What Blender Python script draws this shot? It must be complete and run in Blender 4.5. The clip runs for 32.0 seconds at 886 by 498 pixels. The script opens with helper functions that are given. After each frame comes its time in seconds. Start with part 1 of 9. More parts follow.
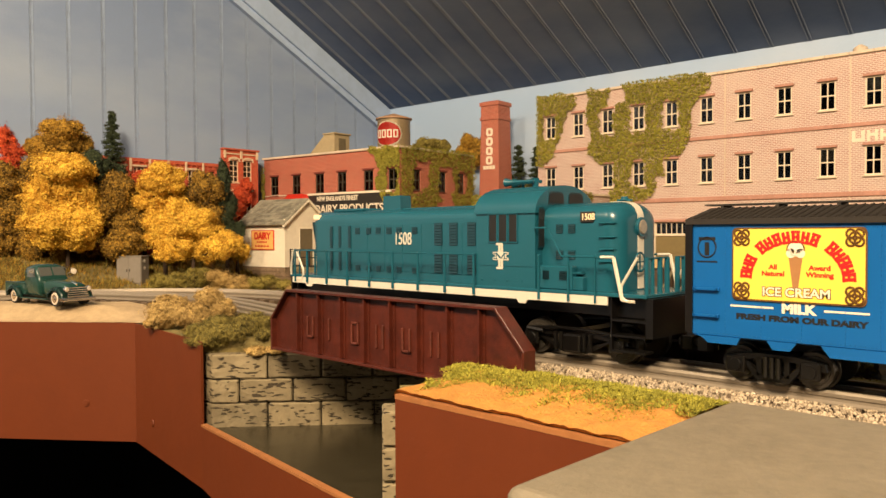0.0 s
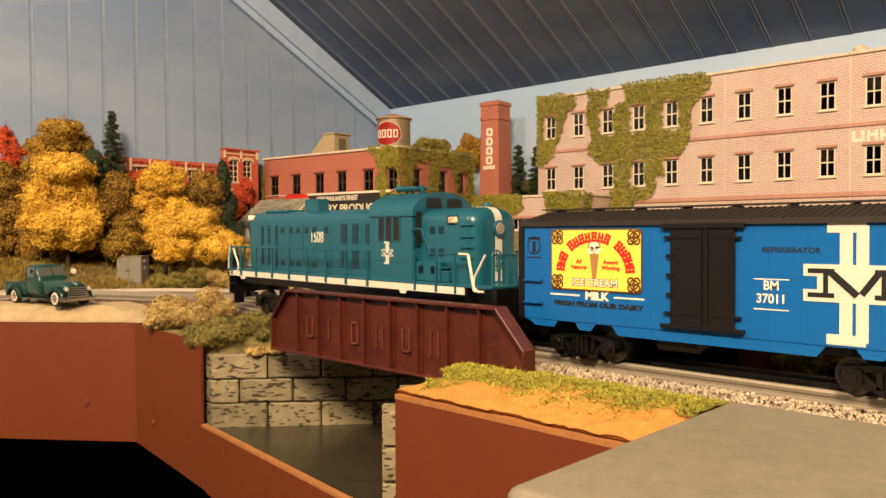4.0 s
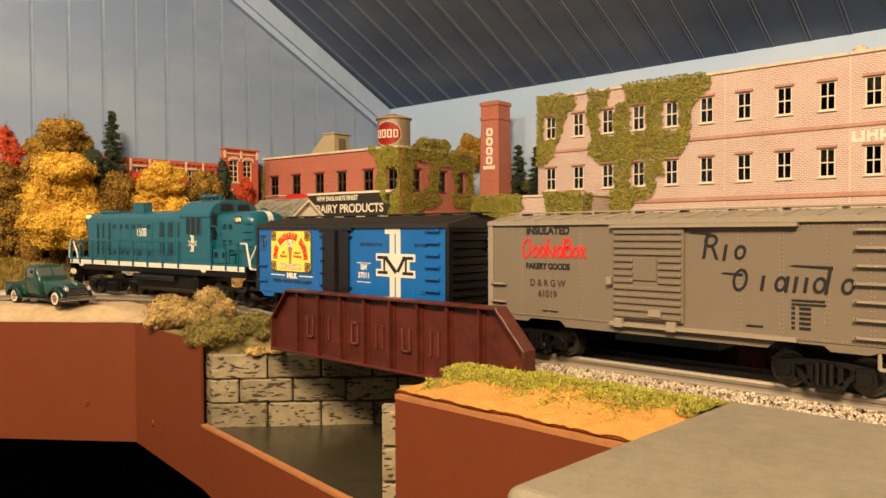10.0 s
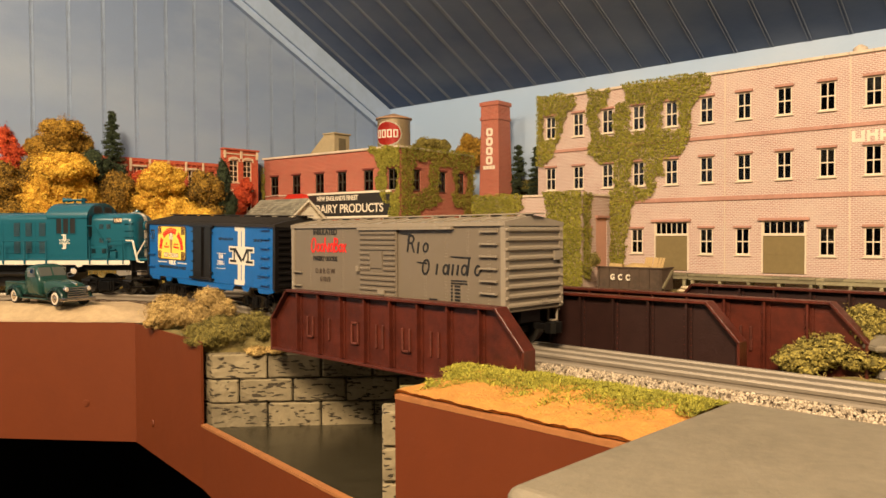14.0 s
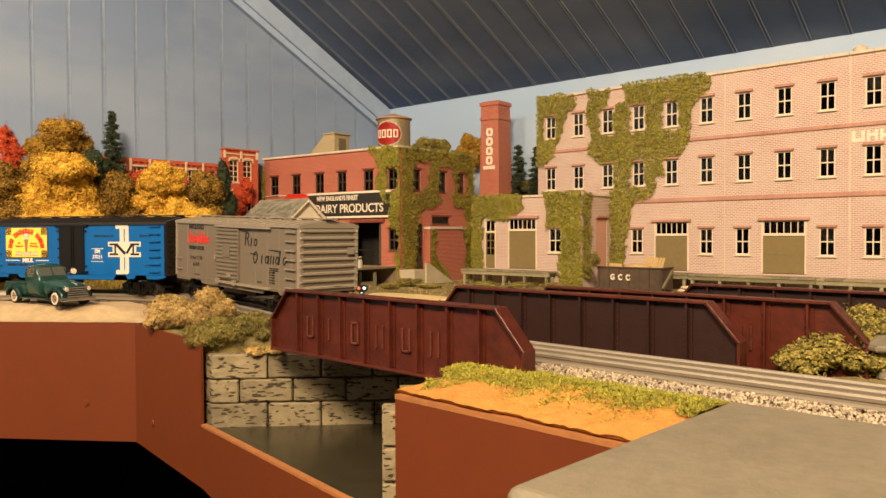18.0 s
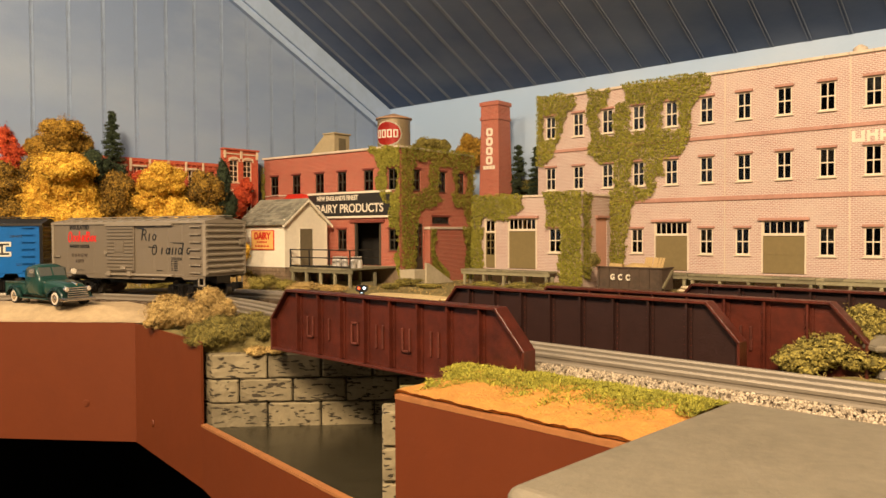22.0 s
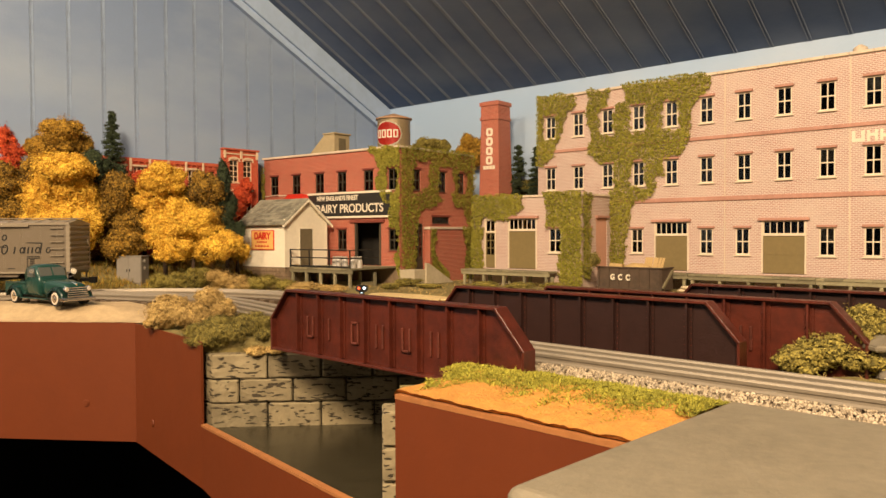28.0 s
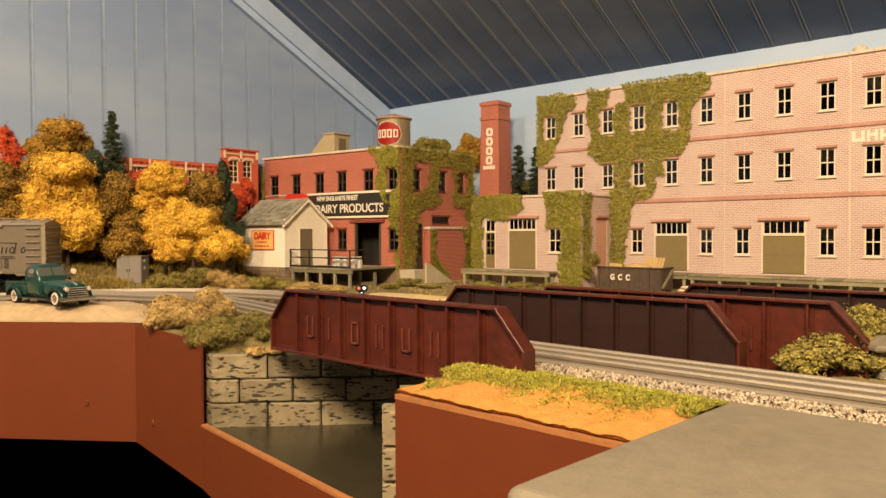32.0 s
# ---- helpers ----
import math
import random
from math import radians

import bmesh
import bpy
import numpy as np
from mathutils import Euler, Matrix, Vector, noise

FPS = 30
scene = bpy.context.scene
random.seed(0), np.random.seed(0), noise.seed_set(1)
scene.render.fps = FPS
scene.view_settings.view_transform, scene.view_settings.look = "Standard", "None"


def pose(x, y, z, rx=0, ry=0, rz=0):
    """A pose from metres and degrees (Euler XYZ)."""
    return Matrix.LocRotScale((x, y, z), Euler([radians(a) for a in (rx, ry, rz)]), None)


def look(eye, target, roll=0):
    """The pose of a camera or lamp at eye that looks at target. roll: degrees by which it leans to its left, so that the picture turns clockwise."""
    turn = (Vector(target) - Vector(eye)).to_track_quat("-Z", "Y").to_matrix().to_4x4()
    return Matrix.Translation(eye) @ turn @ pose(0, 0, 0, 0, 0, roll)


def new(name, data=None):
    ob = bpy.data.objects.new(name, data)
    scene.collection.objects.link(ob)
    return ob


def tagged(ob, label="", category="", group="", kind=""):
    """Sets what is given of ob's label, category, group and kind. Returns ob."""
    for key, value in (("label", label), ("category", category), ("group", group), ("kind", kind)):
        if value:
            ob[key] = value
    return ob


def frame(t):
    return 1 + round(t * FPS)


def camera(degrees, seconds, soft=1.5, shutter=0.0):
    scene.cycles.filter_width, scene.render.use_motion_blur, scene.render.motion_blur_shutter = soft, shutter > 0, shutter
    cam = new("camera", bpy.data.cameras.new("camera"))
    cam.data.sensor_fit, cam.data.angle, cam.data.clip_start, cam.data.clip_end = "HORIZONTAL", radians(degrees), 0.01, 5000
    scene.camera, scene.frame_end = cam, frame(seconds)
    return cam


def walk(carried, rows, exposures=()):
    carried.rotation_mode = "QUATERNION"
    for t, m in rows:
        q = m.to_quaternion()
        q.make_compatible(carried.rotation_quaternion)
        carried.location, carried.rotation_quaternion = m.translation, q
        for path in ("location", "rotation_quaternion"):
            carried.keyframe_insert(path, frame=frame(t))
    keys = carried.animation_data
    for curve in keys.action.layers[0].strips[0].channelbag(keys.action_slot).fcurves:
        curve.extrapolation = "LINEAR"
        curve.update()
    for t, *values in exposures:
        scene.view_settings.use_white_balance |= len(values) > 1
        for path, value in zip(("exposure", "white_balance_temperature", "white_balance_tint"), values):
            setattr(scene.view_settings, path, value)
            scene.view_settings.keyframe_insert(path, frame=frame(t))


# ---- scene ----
# camera: stands still in front of a model railway in an attic room
cam = camera(61.03, 32.0, soft=1.5)
EYE = (0.514, -0.3921, 1.1746)
TARGET = (-0.1864, 0.3213, 1.1525)
walk(cam, [(0.0, look(EYE, TARGET, -0.293)), (32.0, look(EYE, TARGET, -0.293))],
     exposures=[(0.0, 0.0), (32.0, 0.0)])

# world and light: a closed attic room lit by warm lamps under its ridge
world = bpy.data.worlds.new("world")
world.use_nodes = True
world.node_tree.nodes["Background"].inputs[0].default_value = (0.9, 0.75, 0.6, 1)
world.node_tree.nodes["Background"].inputs[1].default_value = 0.02
scene.world = world


def area_lamp(name, place, target, power, size, colour):
    data = bpy.data.lights.new(name, "AREA")
    data.shape, data.size, data.energy, data.color = "DISK", size, power, colour
    ob = new(name, data)
    ob.matrix_world = look(place, target)
    return tagged(ob, "warm frosted ceiling lamp of the attic room", "lamp")


WARM = (1.0, 0.735, 0.465)
area_lamp("ceiling_lamp", (1.05, -1.25, 2.35), (-0.25, 0.50, 1.15), 83, 0.50, WARM)
area_lamp("ceiling_lamp", (-0.20, -1.20, 2.15), (-0.3, 0.4, 1.15), 14, 0.30, WARM)

# ---------------------------------------------------------------- helpers of this scene
ZR = 1.10          # rail head
ZG = 1.087         # scenery ground


def part(name, bm, material, parent=None, label="", smooth=False):
    me = bpy.data.meshes.new(name)
    bmesh.ops.recalc_face_normals(bm, faces=bm.faces)
    bm.to_mesh(me)
    bm.free()
    me.materials.append(material)
    if smooth:
        me.shade_smooth()
    return share(name, me, parent, None, label)


def share(name, me, parent=None, m=None, label=""):
    ob = new(name, me)
    if parent is not None:
        ob.parent = parent
    if m is not None:
        ob.matrix_basis = m
    if label:
        ob["label"] = label
    return ob


def thing(name, m, label, category, group="", kind=""):
    ob = new(name)
    ob.empty_display_size = 0.02
    ob.matrix_basis = m
    return tagged(ob, label, category, group, kind)


def single(name, bm, material, label, category="", group="", kind="", m=None, smooth=False):
    ob = part(name, bm, material, None, "", smooth)
    if m is not None:
        ob.matrix_basis = m
    return tagged(ob, label, category, group, kind)


def B():
    return bmesh.new()


def soften(bm, degrees=38):
    """Smooth shading, but for the edges that bend by more than that."""
    bmesh.ops.recalc_face_normals(bm, faces=bm.faces)
    for f in bm.faces:
        f.smooth = True
    for e in bm.edges:
        e.smooth = len(e.link_faces) == 2 and e.calc_face_angle(0.0) < radians(degrees)
    return bm


def box(bm, x0, x1, y0, y1, z0, z1, bev=0.0, m=None):
    """A box between two corners, its edges bevelled by bev."""
    t = Matrix.Translation(((x0 + x1) / 2, (y0 + y1) / 2, (z0 + z1) / 2)) @ Matrix.Diagonal((abs(x1 - x0), abs(y1 - y0), abs(z1 - z0), 1))
    if m is not None:
        t = m @ t
    r = bmesh.ops.create_cube(bm, size=1.0, matrix=t)
    if bev:
        es = list({e for v in r["verts"] for e in v.link_edges})
        bmesh.ops.bevel(bm, geom=es, offset=bev, segments=1, affect="EDGES", profile=0.5)
    return bm


def rod(bm, p, q, r0, r1=None, n=8):
    """A round bar from p to q."""
    p, q = Vector(p), Vector(q)
    d = q - p
    m = Matrix.Translation((p + q) / 2) @ d.to_track_quat("Z", "Y").to_matrix().to_4x4()
    bmesh.ops.create_cone(bm, cap_ends=True, segments=n, radius1=r0, radius2=r0 if r1 is None else r1, depth=d.length, matrix=m)
    return bm


def bar(bm, pts, r, n=6):
    for p, q in zip(pts[:-1], pts[1:]):
        rod(bm, p, q, r, n=n)
    return bm


def prism(bm, outline, a, b, axis="y"):
    """An outline of 2D points drawn out from a to b along an axis."""
    def at(u, v, w):
        return (u, w, v) if axis == "y" else (w, u, v) if axis == "x" else (u, v, w)
    lo = [bm.verts.new(at(u, v, a)) for u, v in outline]
    hi = [bm.verts.new(at(u, v, b)) for u, v in outline]
    bm.faces.new(lo)
    bm.faces.new(hi[::-1])
    k = len(lo)
    for i in range(k):
        bm.faces.new((lo[i], hi[i], hi[(i + 1) % k], lo[(i + 1) % k]))
    return bm


def quad(bm, *pts):
    return bm.faces.new([bm.verts.new(p) for p in pts])


def wall(bm, u0, u1, z0, z1, th, holes):
    """A wall in the plane y=0 (front) to y=th, with rectangular openings (u0, u1, z0, z1) right through it."""
    us = sorted({u0, u1, *[h[0] for h in holes], *[h[1] for h in holes]})
    zs = sorted({z0, z1, *[h[2] for h in holes], *[h[3] for h in holes]})
    for a, b in zip(us[:-1], us[1:]):
        for c, d in zip(zs[:-1], zs[1:]):
            mu, mz = (a + b) / 2, (c + d) / 2
            if any(h[0] < mu < h[1] and h[2] < mz < h[3] for h in holes):
                continue
            quad(bm, (a, 0, c), (b, 0, c), (b, 0, d), (a, 0, d))
            quad(bm, (a, th, c), (a, th, d), (b, th, d), (b, th, c))
    for a, b, c, d in [(u0, u1, z0, z1), *holes]:
        quad(bm, (a, 0, c), (a, th, c), (b, th, c), (b, 0, c))
        quad(bm, (a, 0, d), (a, th, d), (b, th, d), (b, 0, d))
        quad(bm, (a, 0, c), (a, th, c), (a, th, d), (a, 0, d))
        quad(bm, (b, 0, c), (b, th, c), (b, th, d), (b, 0, d))
    return bm


def lettering(name, body, size, material, parent, m, label="", bold=0.0, width=1.0, extrude=0.0002, align="CENTER"):
    """Raised writing in the built-in font, as a mesh; m maps its x, y to the wall."""
    cu = bpy.data.curves.new(name, "FONT")
    cu.body, cu.size, cu.extrude, cu.offset, cu.align_x, cu.align_y = body, size, extrude, bold, align, "CENTER"
    tmp = bpy.data.objects.new(name, cu)
    scene.collection.objects.link(tmp)
    me = bpy.data.meshes.new_from_object(tmp.evaluated_get(bpy.context.evaluated_depsgraph_get()))
    bpy.data.objects.remove(tmp)
    me.materials.append(material)
    return share(name, me, parent, m @ Matrix.Diagonal((width, 1, 1, 1)), label)


UPRIGHT = pose(0, 0, 0, 90, 0, 0)     # writing on a wall that faces -y
# ---------------------------------------------------------------- materials


def nodes(name):
    m = bpy.data.materials.new(name)
    m.use_nodes = True
    t = m.node_tree
    return m, t, t.nodes["Principled BSDF"]


def node(t, kind, **props):
    nd = t.nodes.new(kind)
    for k, v in props.items():
        nd.inputs[k].default_value = v
    return nd


def mat(name, colour, rough=0.6, metal=0.0, vary=0.15, scale=60.0, bump=0.0, bscale=None, tone=None, spec=0.5, random_by="none"):
    """Paint, card, plastic or metal: a base colour with blotches and grain at two scales, and fine relief."""
    m, t, p = nodes(name)
    co = t.nodes.new("ShaderNodeTexCoord")
    n1 = node(t, "ShaderNodeTexNoise", Scale=scale * 0.2, Detail=4.0, Roughness=0.6)
    n2 = node(t, "ShaderNodeTexNoise", Scale=scale * 2.5, Detail=3.0, Roughness=0.7)
    add = t.nodes.new("ShaderNodeMath")
    add.operation = "ADD"
    t.links.new(co.outputs["Object"], n1.inputs["Vector"])
    t.links.new(co.outputs["Object"], n2.inputs["Vector"])
    t.links.new(n1.outputs[0], add.inputs[0])
    t.links.new(n2.outputs[0], add.inputs[1])
    src = add.outputs[0]
    if random_by != "none":
        info = t.nodes.new("ShaderNodeObjectInfo" if random_by == "object" else "ShaderNodeNewGeometry")
        a2 = t.nodes.new("ShaderNodeMath")
        a2.operation = "MULTIPLY_ADD"
        t.links.new(info.outputs["Random" if random_by == "object" else "Random Per Island"], a2.inputs[0])
        a2.inputs[1].default_value = 0.9
        t.links.new(src, a2.inputs[2])
        a3 = t.nodes.new("ShaderNodeMath")
        a3.operation = "SUBTRACT"
        t.links.new(a2.outputs[0], a3.inputs[0])
        a3.inputs[1].default_value = 0.45
        src = a3.outputs[0]
    rng = node(t, "ShaderNodeMapRange")
    rng.inputs[1].default_value, rng.inputs[2].default_value = 0.6, 1.4
    t.links.new(src, rng.inputs[0])
    ramp = t.nodes.new("ShaderNodeMix")
    ramp.data_type = "RGBA"
    lo = [c * (1 - vary) for c in colour]
    hi = list(tone) if tone else [min(1.0, c * (1 + vary)) for c in colour]
    ramp.inputs[6].default_value, ramp.inputs[7].default_value = (*lo, 1), (*hi, 1)
    t.links.new(rng.outputs[0], ramp.inputs[0])
    t.links.new(ramp.outputs[2], p.inputs["Base Color"])
    p.inputs["Roughness"].default_value, p.inputs["Metallic"].default_value = rough, metal
    p.inputs["Specular IOR Level"].default_value = spec
    if bump:
        bn = node(t, "ShaderNodeTexNoise", Scale=bscale or scale * 4, Detail=4.0, Roughness=0.65)
        bp = node(t, "ShaderNodeBump", Strength=1.0, Distance=bump)
        t.links.new(co.outputs["Object"], bn.inputs["Vector"])
        t.links.new(bn.outputs[0], bp.inputs["Height"])
        t.links.new(bp.outputs[0], p.inputs["Normal"])
    return m


def brick(name, c1, c2, mortar, size=0.0024, wash=(0.75, 0.6, 0.5), wash_amount=0.25, turn=0.0):
    """Model brick sheet: courses about 1.4 mm high with pale joints, washed unevenly."""
    m, t, p = nodes(name)
    co = t.nodes.new("ShaderNodeTexCoord")
    sep = t.nodes.new("ShaderNodeSeparateXYZ")
    t.links.new(co.outputs["Object"], sep.inputs[0])
    add = t.nodes.new("ShaderNodeMath")
    add.operation = "ADD"
    t.links.new(sep.outputs[0], add.inputs[0])
    t.links.new(sep.outputs[1], add.inputs[1])
    comb = t.nodes.new("ShaderNodeCombineXYZ")
    t.links.new(add.outputs[0], comb.inputs[0])
    t.links.new(sep.outputs[2], comb.inputs[1])
    bk = t.nodes.new("ShaderNodeTexBrick")
    bk.inputs["Scale"].default_value = 1.0
    bk.inputs["Brick Width"].default_value = size * 2.6
    bk.inputs["Row Height"].default_value = size
    bk.inputs["Mortar Size"].default_value = size * 0.20
    bk.inputs["Color1"].default_value, bk.inputs["Color2"].default_value = (*c1, 1), (*c2, 1)
    bk.inputs["Mortar"].default_value = (*mortar, 1)
    t.links.new(comb.outputs[0], bk.inputs["Vector"])
    n1 = node(t, "ShaderNodeTexNoise", Scale=18.0, Detail=6.0, Roughness=0.65)
    t.links.new(co.outputs["Object"], n1.inputs["Vector"])
    rng = node(t, "ShaderNodeMapRange")
    rng.inputs[1].default_value, rng.inputs[2].default_value, rng.inputs[4].default_value = 0.35, 0.75, wash_amount * 2
    t.links.new(n1.outputs[0], rng.inputs[0])
    mx = t.nodes.new("ShaderNodeMix")
    mx.data_type = "RGBA"
    t.links.new(rng.outputs[0], mx.inputs[0])
    t.links.new(bk.outputs["Color"], mx.inputs[6])
    mx.inputs[7].default_value = (*wash, 1)
    t.links.new(mx.outputs[2], p.inputs["Base Color"])
    p.inputs["Roughness"].default_value = 0.75
    bp = node(t, "ShaderNodeBump", Strength=0.6, Distance=0.0004)
    bp.invert = True
    t.links.new(bk.outputs["Fac"], bp.inputs["Height"])
    t.links.new(bp.outputs[0], p.inputs["Normal"])
    return m


def chiselled(name, colour):
    """Carved stone card: grain, stain per block, and short level gashes cut into the face and darkened as if shaded."""
    m = mat(name, colour, 0.85, vary=0.30, scale=50, bump=0.0009, bscale=170, random_by="object")
    t = m.node_tree
    p = t.nodes["Principled BSDF"]
    co = t.nodes.new("ShaderNodeTexCoord")
    mp = t.nodes.new("ShaderNodeMapping")
    mp.inputs["Scale"].default_value = (135.0, 240.0, 520.0)
    mp.inputs["Rotation"].default_value = (0.0, radians(6), 0.0)
    t.links.new(co.outputs["Object"], mp.inputs[0])
    n = node(t, "ShaderNodeTexNoise", Scale=1.0, Detail=1.5, Roughness=0.45)
    t.links.new(mp.outputs[0], n.inputs["Vector"])
    cut = node(t, "ShaderNodeMapRange")
    cut.inputs[1].default_value, cut.inputs[2].default_value = 0.605, 0.640
    t.links.new(n.outputs[0], cut.inputs[0])
    old = p.inputs["Normal"].links[0].from_socket
    bp = node(t, "ShaderNodeBump", Strength=1.0, Distance=0.0022)
    bp.invert = True
    t.links.new(cut.outputs[0], bp.inputs["Height"])
    t.links.new(old, bp.inputs["Normal"])
    t.links.new(bp.outputs[0], p.inputs["Normal"])
    # the gashes' shade is put into the colour as well as the relief
    mx = t.nodes.new("ShaderNodeMix")
    mx.data_type = "RGBA"
    old = p.inputs["Base Color"].links[0].from_socket
    t.links.new(cut.outputs[0], mx.inputs[0])
    t.links.new(old, mx.inputs[6])
    mx.inputs[7].default_value = (0.045, 0.034, 0.018, 1)
    t.links.new(mx.outputs[2], p.inputs["Base Color"])
    return m


def glass(name, tint=(0.8, 0.85, 0.85), rough=0.05):
    m, t, p = nodes(name)
    p.inputs["Base Color"].default_value = (*tint, 1)
    p.inputs["Roughness"].default_value = rough
    p.inputs["Transmission Weight"].default_value = 1.0
    p.inputs["IOR"].default_value = 1.45
    return m


def glow(name, colour, strength):
    m, t, p = nodes(name)
    p.inputs["Base Color"].default_value = (*colour, 1)
    p.inputs["Emission Color"].default_value = (*colour, 1)
    p.inputs["Emission Strength"].default_value = strength
    return m


def sky_paint(name, low, high, cloud, z0, z1):
    """Wall or ceiling paint that runs from the low to the high colour between z0 and z1, with sponged clouds."""
    m, t, p = nodes(name)
    co = t.nodes.new("ShaderNodeTexCoord")
    sep = t.nodes.new("ShaderNodeSeparateXYZ")
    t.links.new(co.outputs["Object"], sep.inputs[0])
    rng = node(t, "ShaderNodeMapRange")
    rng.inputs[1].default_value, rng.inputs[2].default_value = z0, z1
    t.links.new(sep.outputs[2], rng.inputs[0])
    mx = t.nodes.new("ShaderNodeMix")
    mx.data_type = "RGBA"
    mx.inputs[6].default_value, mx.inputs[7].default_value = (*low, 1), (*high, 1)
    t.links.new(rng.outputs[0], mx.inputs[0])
    mp = t.nodes.new("ShaderNodeMapping")
    mp.inputs["Scale"].default_value = (2.2, 2.2, 6.0)
    t.links.new(co.outputs["Object"], mp.inputs[0])
    n1 = node(t, "ShaderNodeTexNoise", Scale=1.6, Detail=6.0, Roughness=0.55)
    t.links.new(mp.outputs[0], n1.inputs["Vector"])
    r2 = node(t, "ShaderNodeMapRange")
    r2.inputs[1].default_value, r2.inputs[2].default_value, r2.inputs[4].default_value = 0.42, 0.75, 0.75
    t.links.new(n1.outputs[0], r2.inputs[0])
    m2 = t.nodes.new("ShaderNodeMix")
    m2.data_type = "RGBA"
    t.links.new(r2.outputs[0], m2.inputs[0])
    t.links.new(mx.outputs[2], m2.inputs[6])
    m2.inputs[7].default_value = (*cloud, 1)
    t.links.new(m2.outputs[2], p.inputs["Base Color"])
    p.inputs["Roughness"].default_value = 0.62
    bn = node(t, "ShaderNodeTexNoise", Scale=240.0, Detail=3.0)
    bp = node(t, "ShaderNodeBump", Strength=0.4, Distance=0.0006)
    t.links.new(co.outputs["Object"], bn.inputs["Vector"])
    t.links.new(bn.outputs[0], bp.inputs["Height"])
    t.links.new(bp.outputs[0], p.inputs["Normal"])
    return m


M_SKY = sky_paint("painted_sky_wall", (0.30, 0.40, 0.585), (0.145, 0.212, 0.37), (0.335, 0.42, 0.555), 1.2, 1.75)
M_SKY_BACK = sky_paint("painted_sky_back", (0.34, 0.47, 0.67), (0.38, 0.54, 0.78), (0.50, 0.60, 0.74), 1.2, 1.5)
# the ceiling starts darker than the walls and grows paler with height
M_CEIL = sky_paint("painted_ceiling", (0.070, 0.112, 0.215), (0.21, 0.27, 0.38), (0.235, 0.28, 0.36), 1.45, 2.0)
M_TRIM = mat("trim_paint", (0.38, 0.50, 0.70), 0.5, vary=0.12, scale=20)
M_GABLEBEAD = mat("gable_bead_paint", (0.255, 0.335, 0.48), 0.6, vary=0.2, scale=20)
M_BEAD = mat("ceiling_bead_paint", (0.235, 0.275, 0.345), 0.5, vary=0.2, scale=30)
M_ROOM = mat("room_plaster", (0.55, 0.48, 0.40), 0.8, vary=0.06, scale=6)
# near-black floor: the shade under the bench is put into its colour
M_FLOOR = mat("shade_black_floor", (0.002, 0.0017, 0.0014), 0.95, vary=0.3, scale=40)
M_FASCIA = mat("brown_fascia_paint", (0.132, 0.0275, 0.0048), 0.55, vary=0.10, scale=14, bump=0.00025, bscale=90)
M_EDGE = mat("raw_board_edge", (0.33, 0.13, 0.038), 0.8, vary=0.25, scale=60, bump=0.0004)
# black of the added panels that stand for the dark under the bench
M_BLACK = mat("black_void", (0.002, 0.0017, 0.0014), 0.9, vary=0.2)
M_SLAB = mat("grey_concrete_card", (0.200, 0.172, 0.122), 0.7, vary=0.24, scale=55, bump=0.0003, bscale=420)
M_SOIL = mat("sandy_soil", (0.55, 0.25, 0.05), 0.95, vary=0.25, scale=60, bump=0.0020, bscale=420)
M_TURF = mat("brown_green_turf", (0.17, 0.145, 0.045), 0.95, vary=0.45, scale=45, bump=0.0016, bscale=520, tone=(0.34, 0.27, 0.10))
M_SAND = mat("pale_dirt", (0.44, 0.325, 0.185), 0.95, vary=0.28, scale=40, bump=0.0006, bscale=420)
M_SANDPATCH = mat("yellow_sand", (0.70, 0.53, 0.26), 0.95, vary=0.2, scale=60, bump=0.0005, bscale=500)
M_WATER = mat("still_dark_water", (0.034, 0.029, 0.017), 0.22, vary=0.35, scale=30, bump=0.0003, bscale=90)
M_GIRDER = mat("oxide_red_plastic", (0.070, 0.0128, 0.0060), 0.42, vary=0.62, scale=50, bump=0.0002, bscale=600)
# darker copy of the girder colour for the far web, stiffeners and deck
M_GIRDER_IN = mat("darker_girder_red", (0.024, 0.0095, 0.0075), 0.42, vary=0.30, scale=50, bump=0.0002, bscale=600)
M_WORNOXIDE = mat("worn_oxide_edge", (0.094, 0.022, 0.012), 0.5, vary=0.6, scale=160)
M_STONE = chiselled("chiselled_stone", (0.220, 0.180, 0.105))
M_MORTAR = mat("dark_joint", (0.13, 0.11, 0.07), 0.95, vary=0.3)
M_RAIL = mat("nickel_rail", (0.28, 0.24, 0.185), 0.52, 0.40, vary=0.12, scale=60)
M_TIE = mat("dark_tie", (0.10, 0.07, 0.045), 0.85, vary=0.35, scale=80)
M_BALLAST = mat("pale_ballast", (0.40, 0.33, 0.235), 0.9, vary=0.40, scale=60, random_by="island")
M_PINKBRICK = brick("faded_pink_brick", (0.47, 0.255, 0.210), (0.37, 0.185, 0.155), (0.66, 0.57, 0.50), wash=(0.62, 0.51, 0.44), wash_amount=0.34)
M_REDBRICK = brick("dark_red_brick", (0.37, 0.042, 0.022), (0.19, 0.022, 0.014), (0.62, 0.27, 0.18), wash=(0.55, 0.20, 0.12), wash_amount=0.15)
M_MILLBRICK = brick("orange_red_brick", (0.52, 0.055, 0.022), (0.38, 0.038, 0.018), (0.58, 0.16, 0.08), wash=(0.58, 0.11, 0.04), wash_amount=0.1)
M_COPING = mat("pale_coping", (0.64, 0.53, 0.41), 0.8, vary=0.2, scale=60)
M_PALESTONE = mat("pale_concrete", (0.50, 0.43, 0.30), 0.85, vary=0.2, scale=70, bump=0.0003, bscale=300)
